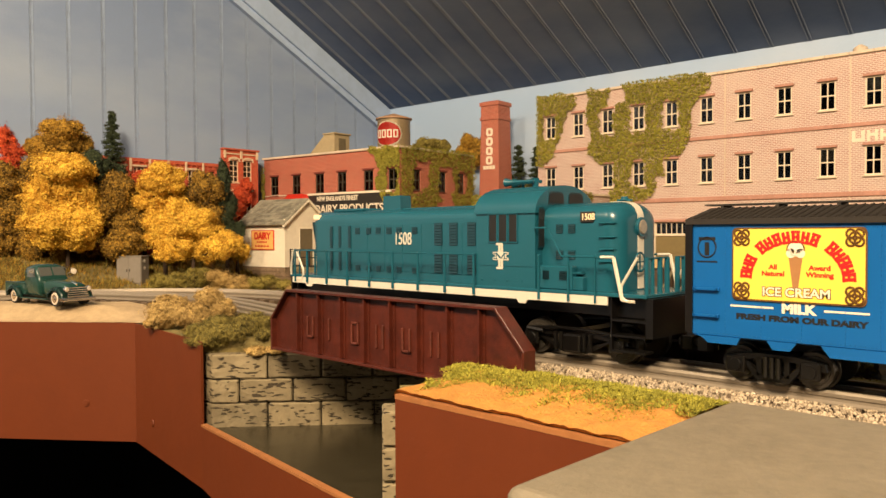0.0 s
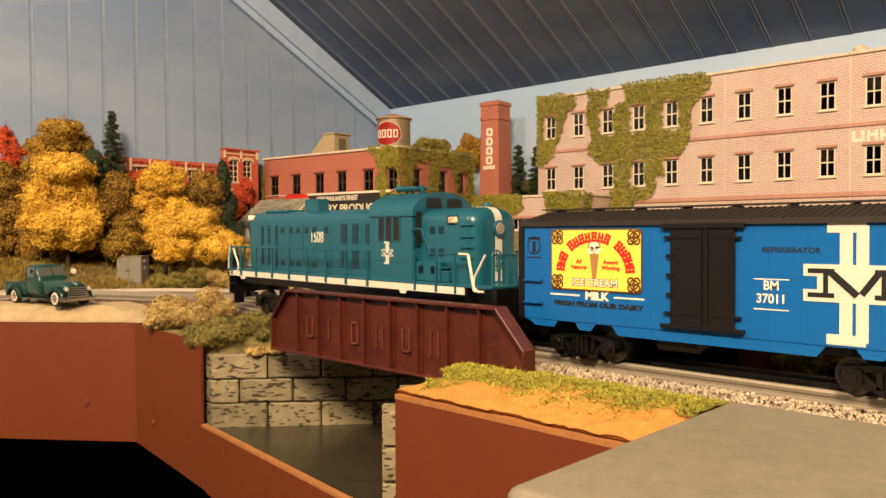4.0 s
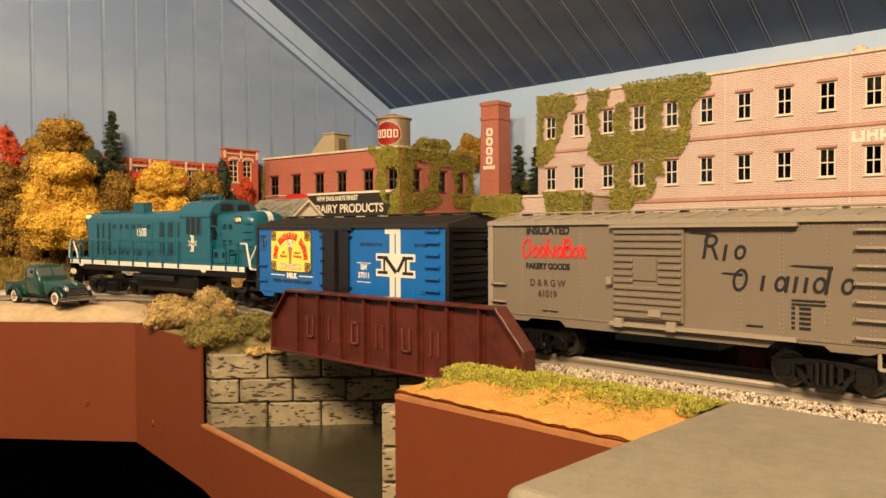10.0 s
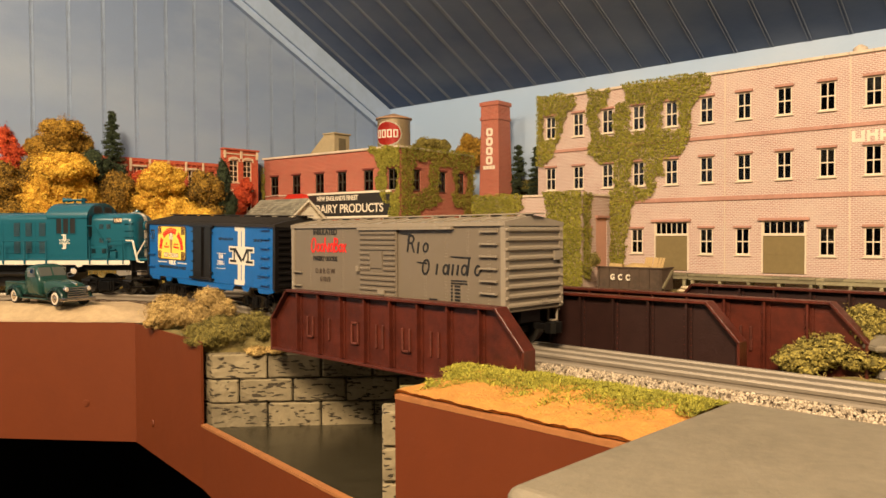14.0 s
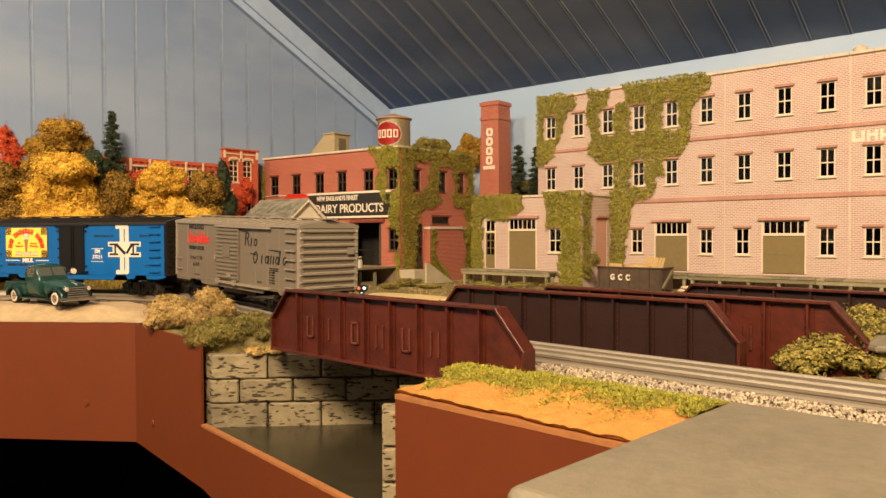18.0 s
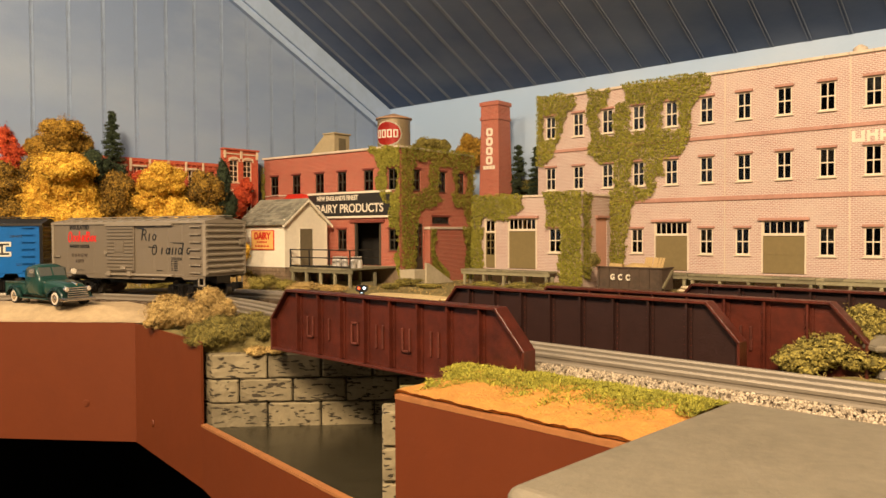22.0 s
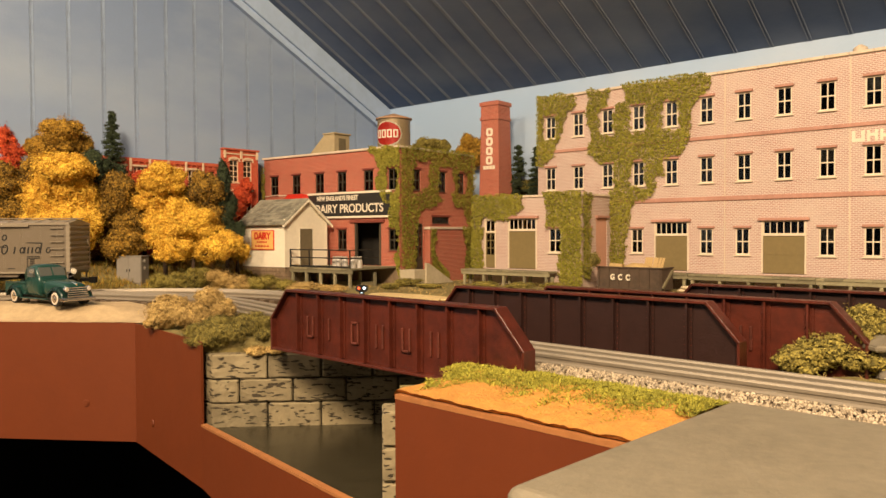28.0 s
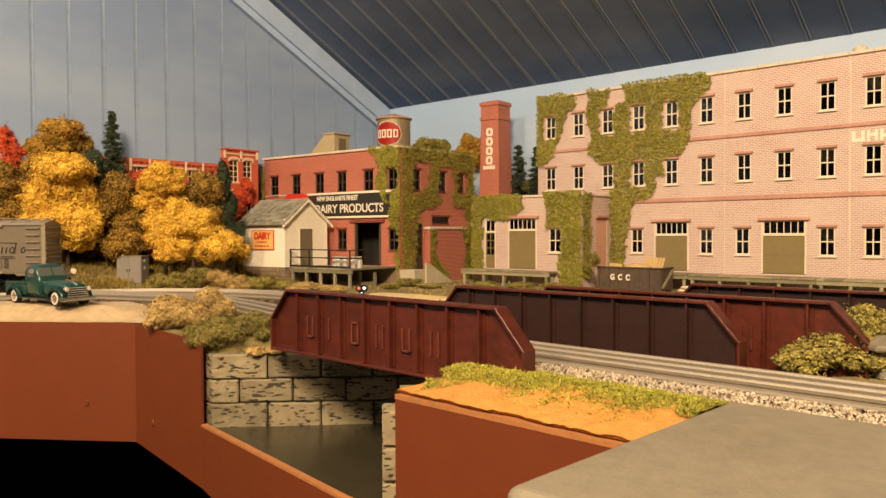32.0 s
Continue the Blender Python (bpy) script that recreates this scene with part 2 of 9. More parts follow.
M_CREAM = mat("cream_window_paint", (0.70, 0.60, 0.46), 0.6, vary=0.1, scale=90)
M_MILLTRIM = mat("grey_mill_trim", (0.68, 0.53, 0.36), 0.7, vary=0.15)
M_REDFRAME = mat("dark_red_frame", (0.20, 0.045, 0.03), 0.6, vary=0.2)
M_DARKFRAME = mat("dark_green_brown_frame", (0.055, 0.045, 0.03), 0.6, vary=0.2)
M_GLASS = glass("window_glass", (0.35, 0.36, 0.36), 0.06)
M_CURTAIN = mat("pale_blind", (0.35, 0.32, 0.27), 0.9, vary=0.25, scale=200)
M_DOOR = mat("olive_door_paint", (0.20, 0.15, 0.06), 0.7, vary=0.14, scale=60)
M_DOCKWOOD = mat("weathered_dock_wood", (0.26, 0.23, 0.14), 0.85, vary=0.3, scale=90, bump=0.0003, random_by="object")
M_WHITE = mat("white_clapboard", (0.86, 0.79, 0.64), 0.7, vary=0.08, scale=60)
M_SHINGLE = mat("grey_green_shingle", (0.25, 0.235, 0.18), 0.85, vary=0.30, scale=120, random_by="object")
M_FOUND = mat("brown_rubble", (0.27, 0.19, 0.12), 0.9, vary=0.35, scale=110, bump=0.001, bscale=300)
# black of the signs, and of the sheets that stand for dark interiors
M_SIGN_ROOM_BLACK = mat("black_sign_and_room_dark", (0.02, 0.018, 0.015), 0.6, vary=0.2)
M_SIGNWHITE = mat("cream_sign_paint", (0.78, 0.70, 0.56), 0.6, vary=0.06)
M_SIGNRED = mat("red_sign_paint", (0.60, 0.03, 0.015), 0.5, vary=0.1)
M_SIGNORANGE = mat("orange_sign_paint", (0.88, 0.50, 0.15), 0.6, vary=0.1)
M_TANK = mat("galvanised_tan", (0.30, 0.23, 0.13), 0.5, 0.3, vary=0.15, scale=60)
M_TANKROOF = mat("tank_roof", (0.40, 0.24, 0.14), 0.6, vary=0.2)
M_STEELGREY = mat("grey_steel_paint", (0.24, 0.215, 0.18), 0.5, vary=0.12, scale=40)
M_CAN = mat("milk_can_tin", (0.72, 0.68, 0.62), 0.35, 0.45, vary=0.1)
M_IRON = mat("black_iron", (0.02, 0.018, 0.016), 0.5, vary=0.3)
M_BARK = mat("dark_bark", (0.05, 0.03, 0.018), 0.95, vary=0.4, scale=120, bump=0.0005)
M_TEAL = mat("teal_loco_paint", (0.010, 0.088, 0.128), 0.27, vary=0.06, scale=20)
# teal darkened for the shade in louvre gaps; end window frames share it
M_TEALDARK = mat("teal_gap_shade", (0.0035, 0.034, 0.050), 0.35, vary=0.1)
M_LOCOWHITE = mat("loco_white", (0.64, 0.60, 0.50), 0.4, vary=0.04)
M_CHASSIS = mat("black_chassis", (0.004, 0.0036, 0.0034), 0.30, vary=0.3, scale=60)
M_WHEEL = mat("dark_steel_wheel", (0.08, 0.072, 0.06), 0.35, 0.7, vary=0.3)
M_BLUE = mat("blue_reefer_paint", (0.004, 0.105, 0.36), 0.34, vary=0.06, scale=20)
M_CARBLACK = mat("black_car_paint", (0.006, 0.005, 0.0047), 0.34, vary=0.2, scale=40)
M_ROOFDUST = mat("dusty_black_roof", (0.017, 0.0135, 0.0105), 0.62, vary=0.35, scale=60)
M_YELLOW = mat("yellow_decal", (0.92, 0.66, 0.09), 0.4, vary=0.04)
M_GOLD = mat("brown_gold_scroll", (0.12, 0.055, 0.010), 0.5, vary=0.2)
M_RED = mat("red_ink", (0.70, 0.015, 0.012), 0.45, vary=0.06)
M_BLACKINK = mat("black_ink", (0.012, 0.012, 0.012), 0.45, vary=0.1)
M_BROWNINK = mat("brown_ink", (0.055, 0.035, 0.025), 0.5, vary=0.1)
M_CONE = mat("brown_wafer", (0.36, 0.17, 0.06), 0.6, vary=0.15)
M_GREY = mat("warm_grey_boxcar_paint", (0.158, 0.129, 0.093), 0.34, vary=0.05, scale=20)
# lighter grey for the boxcar's roof, ends, rivets, ladders and hardware
M_GREYLIGHT = mat("lighter_boxcar_grey", (0.255, 0.215, 0.160), 0.34, vary=0.06)
M_GREEN = mat("dark_green_car_paint", (0.014, 0.052, 0.042), 0.22, vary=0.06, scale=40)
M_CHROME = mat("chrome", (0.75, 0.72, 0.68), 0.15, 1.0, vary=0.05)
M_RUBBER = mat("tyre_rubber", (0.015, 0.014, 0.013), 0.8, vary=0.2)
M_WHITEWALL = mat("whitewall", (0.60, 0.52, 0.42), 0.6, vary=0.08)
M_LENS = glow("warm_lens", (1.0, 0.72, 0.42), 0.35)
M_HEADLENS = mat("headlight_glass", (0.30, 0.26, 0.20), 0.10, vary=0.3, scale=200)
M_SIGRED = glow("red_signal_lens", (1.0, 0.12, 0.03), 1.6)
M_SIGBLUE = glow("blue_white_signal_lens", (0.55, 0.80, 1.0), 3.0)
LEAF = {
    "yellow": mat("yellow_leaf", (0.72, 0.36, 0.025), 0.9, vary=0.35, scale=45, random_by="island", tone=(1.0, 0.68, 0.09)),
    "brown": mat("brown_leaf", (0.17, 0.095, 0.014), 0.9, vary=0.6, scale=45, random_by="island", tone=(0.50, 0.29, 0.035)),
    "red": mat("red_leaf", (0.55, 0.055, 0.02), 0.9, vary=0.3, scale=45, random_by="island", tone=(0.72, 0.12, 0.03)),
    "dark": mat("dark_green_leaf", (0.028, 0.045, 0.020), 0.9, vary=0.5, scale=45, random_by="island", tone=(0.06, 0.085, 0.035)),
    "olive": mat("olive_leaf", (0.165, 0.135, 0.026), 0.9, vary=0.5, scale=60, random_by="island", tone=(0.38, 0.31, 0.065)),
    "straw": mat("straw_leaf", (0.40, 0.255, 0.08), 0.9, vary=0.4, scale=60, random_by="island", tone=(0.64, 0.45, 0.16)),
    "ivy": mat("ivy_leaf", (0.22, 0.205, 0.022), 0.9, vary=0.34, scale=60, random_by="island", tone=(0.40, 0.36, 0.050)),
    "moss": mat("moss_leaf", (0.120, 0.098, 0.021), 0.9, vary=0.5, scale=60, random_by="island", tone=(0.29, 0.235, 0.05)),
    "grass": mat("grass_fleck", (0.26, 0.25, 0.03), 0.9, vary=0.35, scale=60, random_by="island", tone=(0.44, 0.40, 0.05)),
}
# ---------------------------------------------------------------- room and layout bench
WH = Matrix.Translation((0.0288, 0.6730, 0)) @ Matrix.Rotation(0.0438, 4, "Z")      # warehouse and room axes
DA = Matrix.Translation((-0.4275, 0.4633, 0)) @ Matrix.Rotation(radians(7.2), 4, "Z")  # dairy axes
XL, YB, ZE, RISE, YR = -0.83, 0.14, 1.462, 0.53, -2.0    # left wall, back wall, eaves, slope, ridge
ZTOP = ZE + RISE * (YB - YR)
XR, YF = 2.6, -4.14


def setting(name, bm, material, label, m=WH):
    return single(name, bm, material, label, kind="structure", m=m)


def room():
    b = B()
    box(b, XL - 0.1, XR, YB, YB + 0.1, 0, ZE + 0.05)
    setting("wall_back", b, M_SKY_BACK, "low attic wall painted pale sky blue")
    # gable wall of vertical boards with paired beads between them
    step = 0.0559
    b = B()
    box(b, XL - 0.1, XL - 0.0012, YF, YB, 0, ZTOP + 0.1)
    w = setting("wall_left", b, M_SKY, "gable wall of beaded boards painted as a cloudy sky")
    x = YB - 0.0484
    while x > -1.3:
        top = ZE + RISE * (YB - x)
        b = B()
        box(b, XL - 0.0035, XL, x - step + 0.0036, x - 0.0036, 0.9, top - 0.02)
        part("board", b, M_SKY, w)
        b = B()
        box(b, XL - 0.0035, XL - 0.0008, x - 0.0036, x + 0.0036, 0.95, top - 0.02)
        for d in (-0.0033, 0.0024):
            box(b, XL - 0.0007, XL + 0.0003, x + d, x + d + 0.0009, 0.95, top - 0.02)
        part("bead", b, M_GABLEBEAD, w)
        x -= step
    b = B()
    box(b, XR, XR + 0.1, YF, YB + 0.1, 0, ZTOP + 0.1)
    setting("wall_right", b, M_ROOM, "plain cream plaster wall of the attic")
    b = B()
    box(b, XL - 0.1, XR, YF - 0.1, YF, 0, ZE + 0.05)
    setting("wall_front", b, M_ROOM, "plain cream plaster wall of the attic")
    b = B()
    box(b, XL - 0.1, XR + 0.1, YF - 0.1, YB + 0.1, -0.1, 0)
    setting("floor", b, M_FLOOR, "floor coloured near black for the shade under the bench")
    # sloped ceiling, grooved boards running up the slope, all in one mesh
    b = B()
    prism(b, [(YB + 0.1, ZE - RISE * 0.1), (YR, ZTOP), (YF - 0.1, ZE - RISE * 0.1), (YF - 0.1, ZE + 0.3), (YR, ZTOP + 0.3), (YB + 0.1, ZE + 0.3)], XL - 0.1, XR + 0.1, "x")
    n = math.hypot(1, RISE)
    x = XL + 0.02
    tilt = Matrix.Rotation(-math.atan(RISE), 4, "X")
    while x < 1.6:
        m = Matrix.Translation((x, YB - 0.002, ZE - 0.0003)) @ tilt
        for d in (0.0, 0.005):
            box(b, d, d + 0.0011, -1.35, 0, -0.00018, 0.002, m=m)
        x += 0.0559
    for f in b.faces:
        f.material_index = 1 if f.calc_area() < 0.01 else 0
    c = setting("ceiling", b, M_CEIL, "sloped attic ceiling of boards, dark blue growing paler with height")
    c.data.materials.append(M_BEAD)
    # rake moulding where the gable wall meets the slope
    b = B()
    for lo, hi, th in ((-0.034, -0.002, 0.005), (-0.044, -0.034, 0.012), (-0.051, -0.044, 0.006), (-0.060, -0.051, 0.011)):
        prism(b, [(YB, ZE + lo * n), (YB - 1.3, ZE + RISE * 1.3 + lo * n), (YB - 1.3, ZE + RISE * 1.3 + hi * n), (YB, ZE + hi * n)], XL, XL + th, "x")
    setting("trim", b, M_TRIM, "pale blue painted rake moulding along the slope")


room()

# bench: banks of the creek, fascia boards
CR = Vector((0.66, 0.75, 0)).normalized()       # the creek's line across the bench


def creek_x(x0, y0, y):
    return x0 + (y - y0) * CR.x / CR.y


LB = (-0.0605, -0.0890)       # front corner of the far abutment
RB = (0.183, -0.107)        # front corner of the near abutment
YC = 0.30                   # where the creek ends under the yard
ZW = 1.0147                 # water
FZ = 0.974                  # fascia foot


def fascia_y(x):
    """Front of the board that runs aslant before the creek."""
    return -0.0937 - (0.056 if x < -0.057 else 0.112) * (x + 0.057)


def bench():
    b = B()
    prism(b, [(-0.203, -0.083), (-0.060, -0.090), (LB[0] - 0.012, LB[1]), (creek_x(*LB, YC) - 0.012, YC), (creek_x(*LB, YC) - 0.012, 0.86),
              (-0.84, 0.86), (-0.749, -1.2), (-0.520, -1.2), (-0.520, -0.334)], 1.06, ZG, "z")
    setting("ground", b, M_TURF, "brown-green scenic turf over a plywood bench top", Matrix())
    b = B()
    prism(b, [(RB[0] + 0.012, RB[1] + 0.004), (0.372, -0.112), (1.6, -0.112), (1.6, 0.92), (creek_x(*LB, YC) - 0.012, 0.86), (creek_x(*LB, YC) - 0.012, YC),
              (creek_x(*RB, YC) + 0.012, YC)], 1.06, ZG, "z")
    setting("ground", b, M_TURF, "brown-green scenic turf over a plywood bench top", Matrix())
    b = B()
    prism(b, [(-0.10, -0.0835), (0.20, -0.1145), (0.27, -0.1090), (0.70, YC + 0.02), (0.12, YC + 0.02)], 0.97, ZW, "z")
    setting("water", b, M_WATER, "dark still creek water under the bridges", Matrix())
    # fascia
    b = B()
    d = Vector((-0.110, -0.087, 0)).normalized()
    o = Vector((-0.203, -0.085, 0))
    far = o + d * 0.4
    nn = Vector((d.y, -d.x, 0)) * 0.006
    prism(b, [(o.x, o.y), (far.x, far.y), (far.x + nn.x, far.y + nn.y), (o.x + nn.x, o.y + nn.y)], FZ, ZG + 0.002, "z")
    f = setting("fascia", b, M_FASCIA, "brown painted hardboard front of the bench", Matrix())
    b = B()
    prism(b, [(-0.2025, 0.9740), (-0.0575, 0.9650), (-0.0575, ZG - 0.001), (-0.2025, ZG + 0.0015)], 0.0, 0.0022, "y")
    prism(b, [(-0.0575, 0.9650), (0.20, 0.9300), (0.20, 1.0150), (-0.0575, 1.0160)], 0.0, 0.0042, "y")
    bmesh.ops.remove_doubles(b, verts=b.verts[:], dist=0.00001)
    for v in b.verts:
        v.co.y += fascia_y(v.co.x)
    setting("fascia", b, M_FASCIA, "brown painted hardboard front, cut down along the creek", Matrix())
    b = B()
    prism(b, [(-0.0580, 1.0161), (0.20, 1.0151), (0.20, 1.0171), (-0.0580, 1.0181)], -0.0003, 0.0046, "y")
    for v in b.verts:
        v.co.y += fascia_y(v.co.x)
    setting("fascia_edge", b, M_EDGE, "raw sawn edge of the brown fascia board", Matrix())
    b = B()
    box(b, 0.208, 0.62, -0.1185, -0.112, 0.84, 1.0835)
    setting("fascia", b, M_FASCIA, "brown painted hardboard front beside the creek", Matrix())
    b = B()
    box(b, 0.208, 0.62, -0.1187, -0.1118, 1.0836, 1.0862)
    setting("fascia_edge", b, M_EDGE, "raw sawn edge of the brown fascia board", Matrix())
    b = B()
    box(b, 0.2075, 0.214, -0.1118, -0.10, 0.84, 1.0835)
    setting("fascia", b, M_FASCIA, "brown painted return of the fascia", Matrix())
    b = B()
    box(b, -0.5195, -0.5135, -1.2, -0.336, FZ, ZG + 0.002)
    setting("fascia", b, M_FASCIA, "brown painted hardboard front along the gable side", Matrix())
    # screw heads in the fascia
    for p in ((-0.243, -0.117, 1.0105), (-0.161, -0.0880, 1.0)):
        b = B()
        rod(b, (0, 0, 0), (0, -0.0008, 0), 0.0035, 0.003, 12)
        box(b, -0.002, 0.002, -0.0012, -0.0007, -0.0004, 0.0004)
        single("screw", b, M_FASCIA, "countersunk screw painted over with brown", "screw", "fascia screws", m=Matrix.Translation(p) @ Matrix.Rotation(0.67 if p[0] < -0.2 else -0.11, 4, "Z"))
    # added black panels in place of the deep shade under the bench
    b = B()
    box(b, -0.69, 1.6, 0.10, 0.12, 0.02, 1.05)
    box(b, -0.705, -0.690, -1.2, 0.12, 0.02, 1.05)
    setting("bench_skirt", b, M_BLACK, "added black panels that stand for the dark under the bench", Matrix())


bench()


def slab():
    b = B()
    box(b, 0.3625, 1.1, -0.2125, -0.0445, 1.05, 1.095)
    bmesh.ops.bevel(b, geom=[e for e in b.edges if abs(e.verts[0].co.z - e.verts[1].co.z) > 0.01], offset=0.005, segments=5, affect="EDGES", profile=0.5)
    bmesh.ops.bevel(b, geom=[e for e in b.edges if min(e.verts[0].co.z, e.verts[1].co.z) > 1.094], offset=0.0045, segments=4, affect="EDGES", profile=0.5)
    single("concrete_pad", b, M_SLAB, "smooth grey concrete loading pad beside the track", "pavement")


slab()


def abutment(name, c, length, label, flip=1):
    """Carved stone blocks in three courses with deep joints, each block a piece of its own."""
    ang = math.atan2(CR.y, CR.x)
    root = thing(name, Matrix.Translation((c[0], c[1], 0)) @ Matrix.Rotation(ang, 4, "Z"), label, "stone wall")
    b = B()
    box(b, 0.006, length, flip * 0.004, flip * 0.015, 0.96, 1.0745)
    part("core", b, M_MORTAR, root)
    rnd = random.Random(5)
    row = 0
    zs = [0.995, 1.0343, 1.0542, 1.0753]
    for z0, z1 in zip(zs[:-1], zs[1:]):
        x = 0.0
        k = 0
        while x < length - 0.005:
            w = (0.0285 if row % 2 else 0.0517) if k == 0 else 0.0432 + rnd.uniform(-0.0012, 0.0012)
            w = min(w, length - x)
            b = B()
            pr = 0.0022 + rnd.uniform(0.0, 0.0012)
            if k == 0 and flip > 0:
                # the end stones are splayed
                prism(b, [(-0.0030, 0.0085), (0.0070, -pr), (w - 0.0006, -pr), (w - 0.0006, 0.018), (-0.0030, 0.018)], z0 + 0.0005, z1 - 0.0005, "z")
                bmesh.ops.bevel(b, geom=b.edges[:], offset=0.0010, segments=1, affect="EDGES")
            else:
                box(b, x + 0.0006, x + w - 0.0006, -flip * pr, flip * 0.018, z0 + 0.0005, z1 - 0.0005, 0.0012)
            bmesh.ops.subdivide_edges(b, edges=[e for e in b.edges if e.calc_length() > 0.012], cuts=3, use_grid_fill=True)
            for v in b.verts:
                v.co += Vector((0, noise.noise(v.co * 130 + Vector((row, k, 0))) * 0.0012, noise.noise(v.co * 90) * 0.0005))
            part("stone", b, M_STONE, root)
            x += w
            k += 1
        row += 1


abutment("bridge_abutment", LB, 0.42, "carved grey-brown stone abutment carrying the girder bridges over the creek", 1)
abutment("bridge_abutment", RB, 0.42, "carved grey-brown stone abutment at the foot of the grassy bank", -1)
# ---------------------------------------------------------------- track
# the train's line: straight over the bridge, then a long curve towards the gable wall
KNOTS = [(0.1, 0.0), (-0.05, -0.65), (-0.2, 2.05), (-0.35, 2.35), (-0.5, 2.1), (-0.65, 4.6), (-0.72, 1.2), (-0.80, 0.0), (-2.2, 0.0)]
GRID = [0.1 - 0.005 * i for i in range(461)]


def curvature(s):
    for (s0, k0), (s1, k1) in zip(KNOTS[:-1], KNOTS[1:]):
        if s >= s1:
            return k0 + (k1 - k0) * (s0 - s) / (s0 - s1)
    return KNOTS[-1][1]


LINE = []
_x, _y, _h = 0.1, 0.0, 0.0
for _s in GRID:
    LINE.append((_x, _y, _h))
    _h2 = _h + curvature(_s - 0.0025) * 0.005
    _hm = (_h + _h2) / 2
    _x, _y, _h = _x - math.cos(_hm) * 0.005, _y - math.sin(_hm) * 0.005, _h2


def on_line(s):
    """Place on the train's line, which climbs a little past the bridge, and its heading (0: along -x, growing as it turns left)."""
    if s >= 0.1:
        return Vector((s, 0.0, 0.0)), 0.0
    k = min(1.0, max(0.0, (0.02 - s) / 0.26))
    f = min((0.1 - s) / 0.005, len(LINE) - 1.001)
    i = int(f)
    f -= i
    a, b = LINE[i], LINE[i + 1]
    return Vector((a[0] + (b[0] - a[0]) * f, a[1] + (b[1] - a[1]) * f, 0.0068 * k * k * (3 - 2 * k))), a[2] + (b[2] - a[2]) * f


def yard_line(s):
    return Vector((s, 0.152, 0.0)), 0.0


def yard_branch(s):
    """Second track behind: straight, then leaning in towards the first one."""
    p, h = on_line(s - 0.03)
    q = Vector((s, 0.152, 0.0))
    k = min(1.0, max(0.0, (-0.05 - s) / 0.5))
    return q.lerp(p + Vector((math.sin(h), math.cos(h), 0)) * 0.09, k), h * k


def track(line, s0, s1, label, ties=True):
    root = thing("track", Matrix(), label, "track")
    n = int((s0 - s1) / 0.012)
    pts = [line(s0 - (s0 - s1) * i / n) for i in range(n + 1)]
    for off in (-0.0159, 0.0, 0.0159):
        b = B()
        prof = [(-0.0022, -0.0065), (0.0022, -0.0065), (0.0022, -0.0058), (0.0010, -0.0048), (0.0010, -0.0034), (0.0017, -0.0028), (0.0019, -0.0012), (0.0013, 0.0), (-0.0013, 0.0), (-0.0019, -0.0012), (-0.0017, -0.0028), (-0.0010, -0.0034), (-0.0010, -0.0048), (-0.0022, -0.0058)]
        prev = None
        for p, h in pts:
            nrm = Vector((math.sin(h), -math.cos(h), 0)) * -1
            ring = [b.verts.new(p + nrm * (off + u) + Vector((0, 0, ZR + v))) for u, v in prof]
            if prev:
                for i in range(len(prof)):
                    b.faces.new((prev[i], prev[(i + 1) % len(prof)], ring[(i + 1) % len(prof)], ring[i]))
            prev = ring
        part("rail", b, M_RAIL if off else M_RAIL, root)
    b = B()
    box(b, -0.0045, 0.0045, -0.0285, 0.0285, -0.0125, -0.0066, 0.0006)
    me = bpy.data.meshes.new("tie")
    b.to_mesh(me)
    b.free()
    me.materials.append(M_TIE)
    s = s0
    while s > s1:
        p, h = line(s)
        share("tie", me, root, Matrix.Translation((p.x, p.y, ZR + p.z)) @ Matrix.Rotation(h, 4, "Z"))
        s -= 0.0165
    return root


track(on_line, 1.15, -1.5, "three-rail nickel track on dark wooden ties crossing the bridge")
track(yard_line, 1.15, -0.05, "three-rail nickel track on dark wooden ties behind the first line")
track(yard_branch, -0.0505, -0.75, "three-rail nickel track merging towards the main line")


def roadbed(line, s0, s1, label):
    b = B()
    prev = None
    n = int((s0 - s1) / 0.015)
    for i in range(n + 1):
        p, h = line(s0 - (s0 - s1) * i / n)
        nrm = Vector((-math.sin(h), math.cos(h), 0))
        w = p.z * 1.4
        ring = [b.verts.new(p + nrm * u + Vector((0, 0, z))) for u, z in ((-0.036 - w, ZG - 0.001 - p.z), (-0.030, ZG + 0.0032), (0.030, ZG + 0.0032), (0.036 + w, ZG - 0.001 - p.z))]
        if prev:
            for j in range(3):
                b.faces.new((prev[j], prev[j + 1], ring[j + 1], ring[j]))
        prev = ring
    single('roadbed', b, M_BED, label, 'gravel bed', 'roadbeds')


M_BED = mat('packed_gravel', (0.15, 0.122, 0.088), 0.95, vary=0.4, scale=120, bump=0.0012, bscale=700, tone=(0.26, 0.22, 0.165))
roadbed(on_line, 1.15, 0.243, 'packed pale gravel bed under the near track')
roadbed(yard_line, 1.15, 0.36, 'packed pale gravel bed under the second track')
roadbed(on_line, -0.025, -1.48, 'packed gravel bed under the far curve')


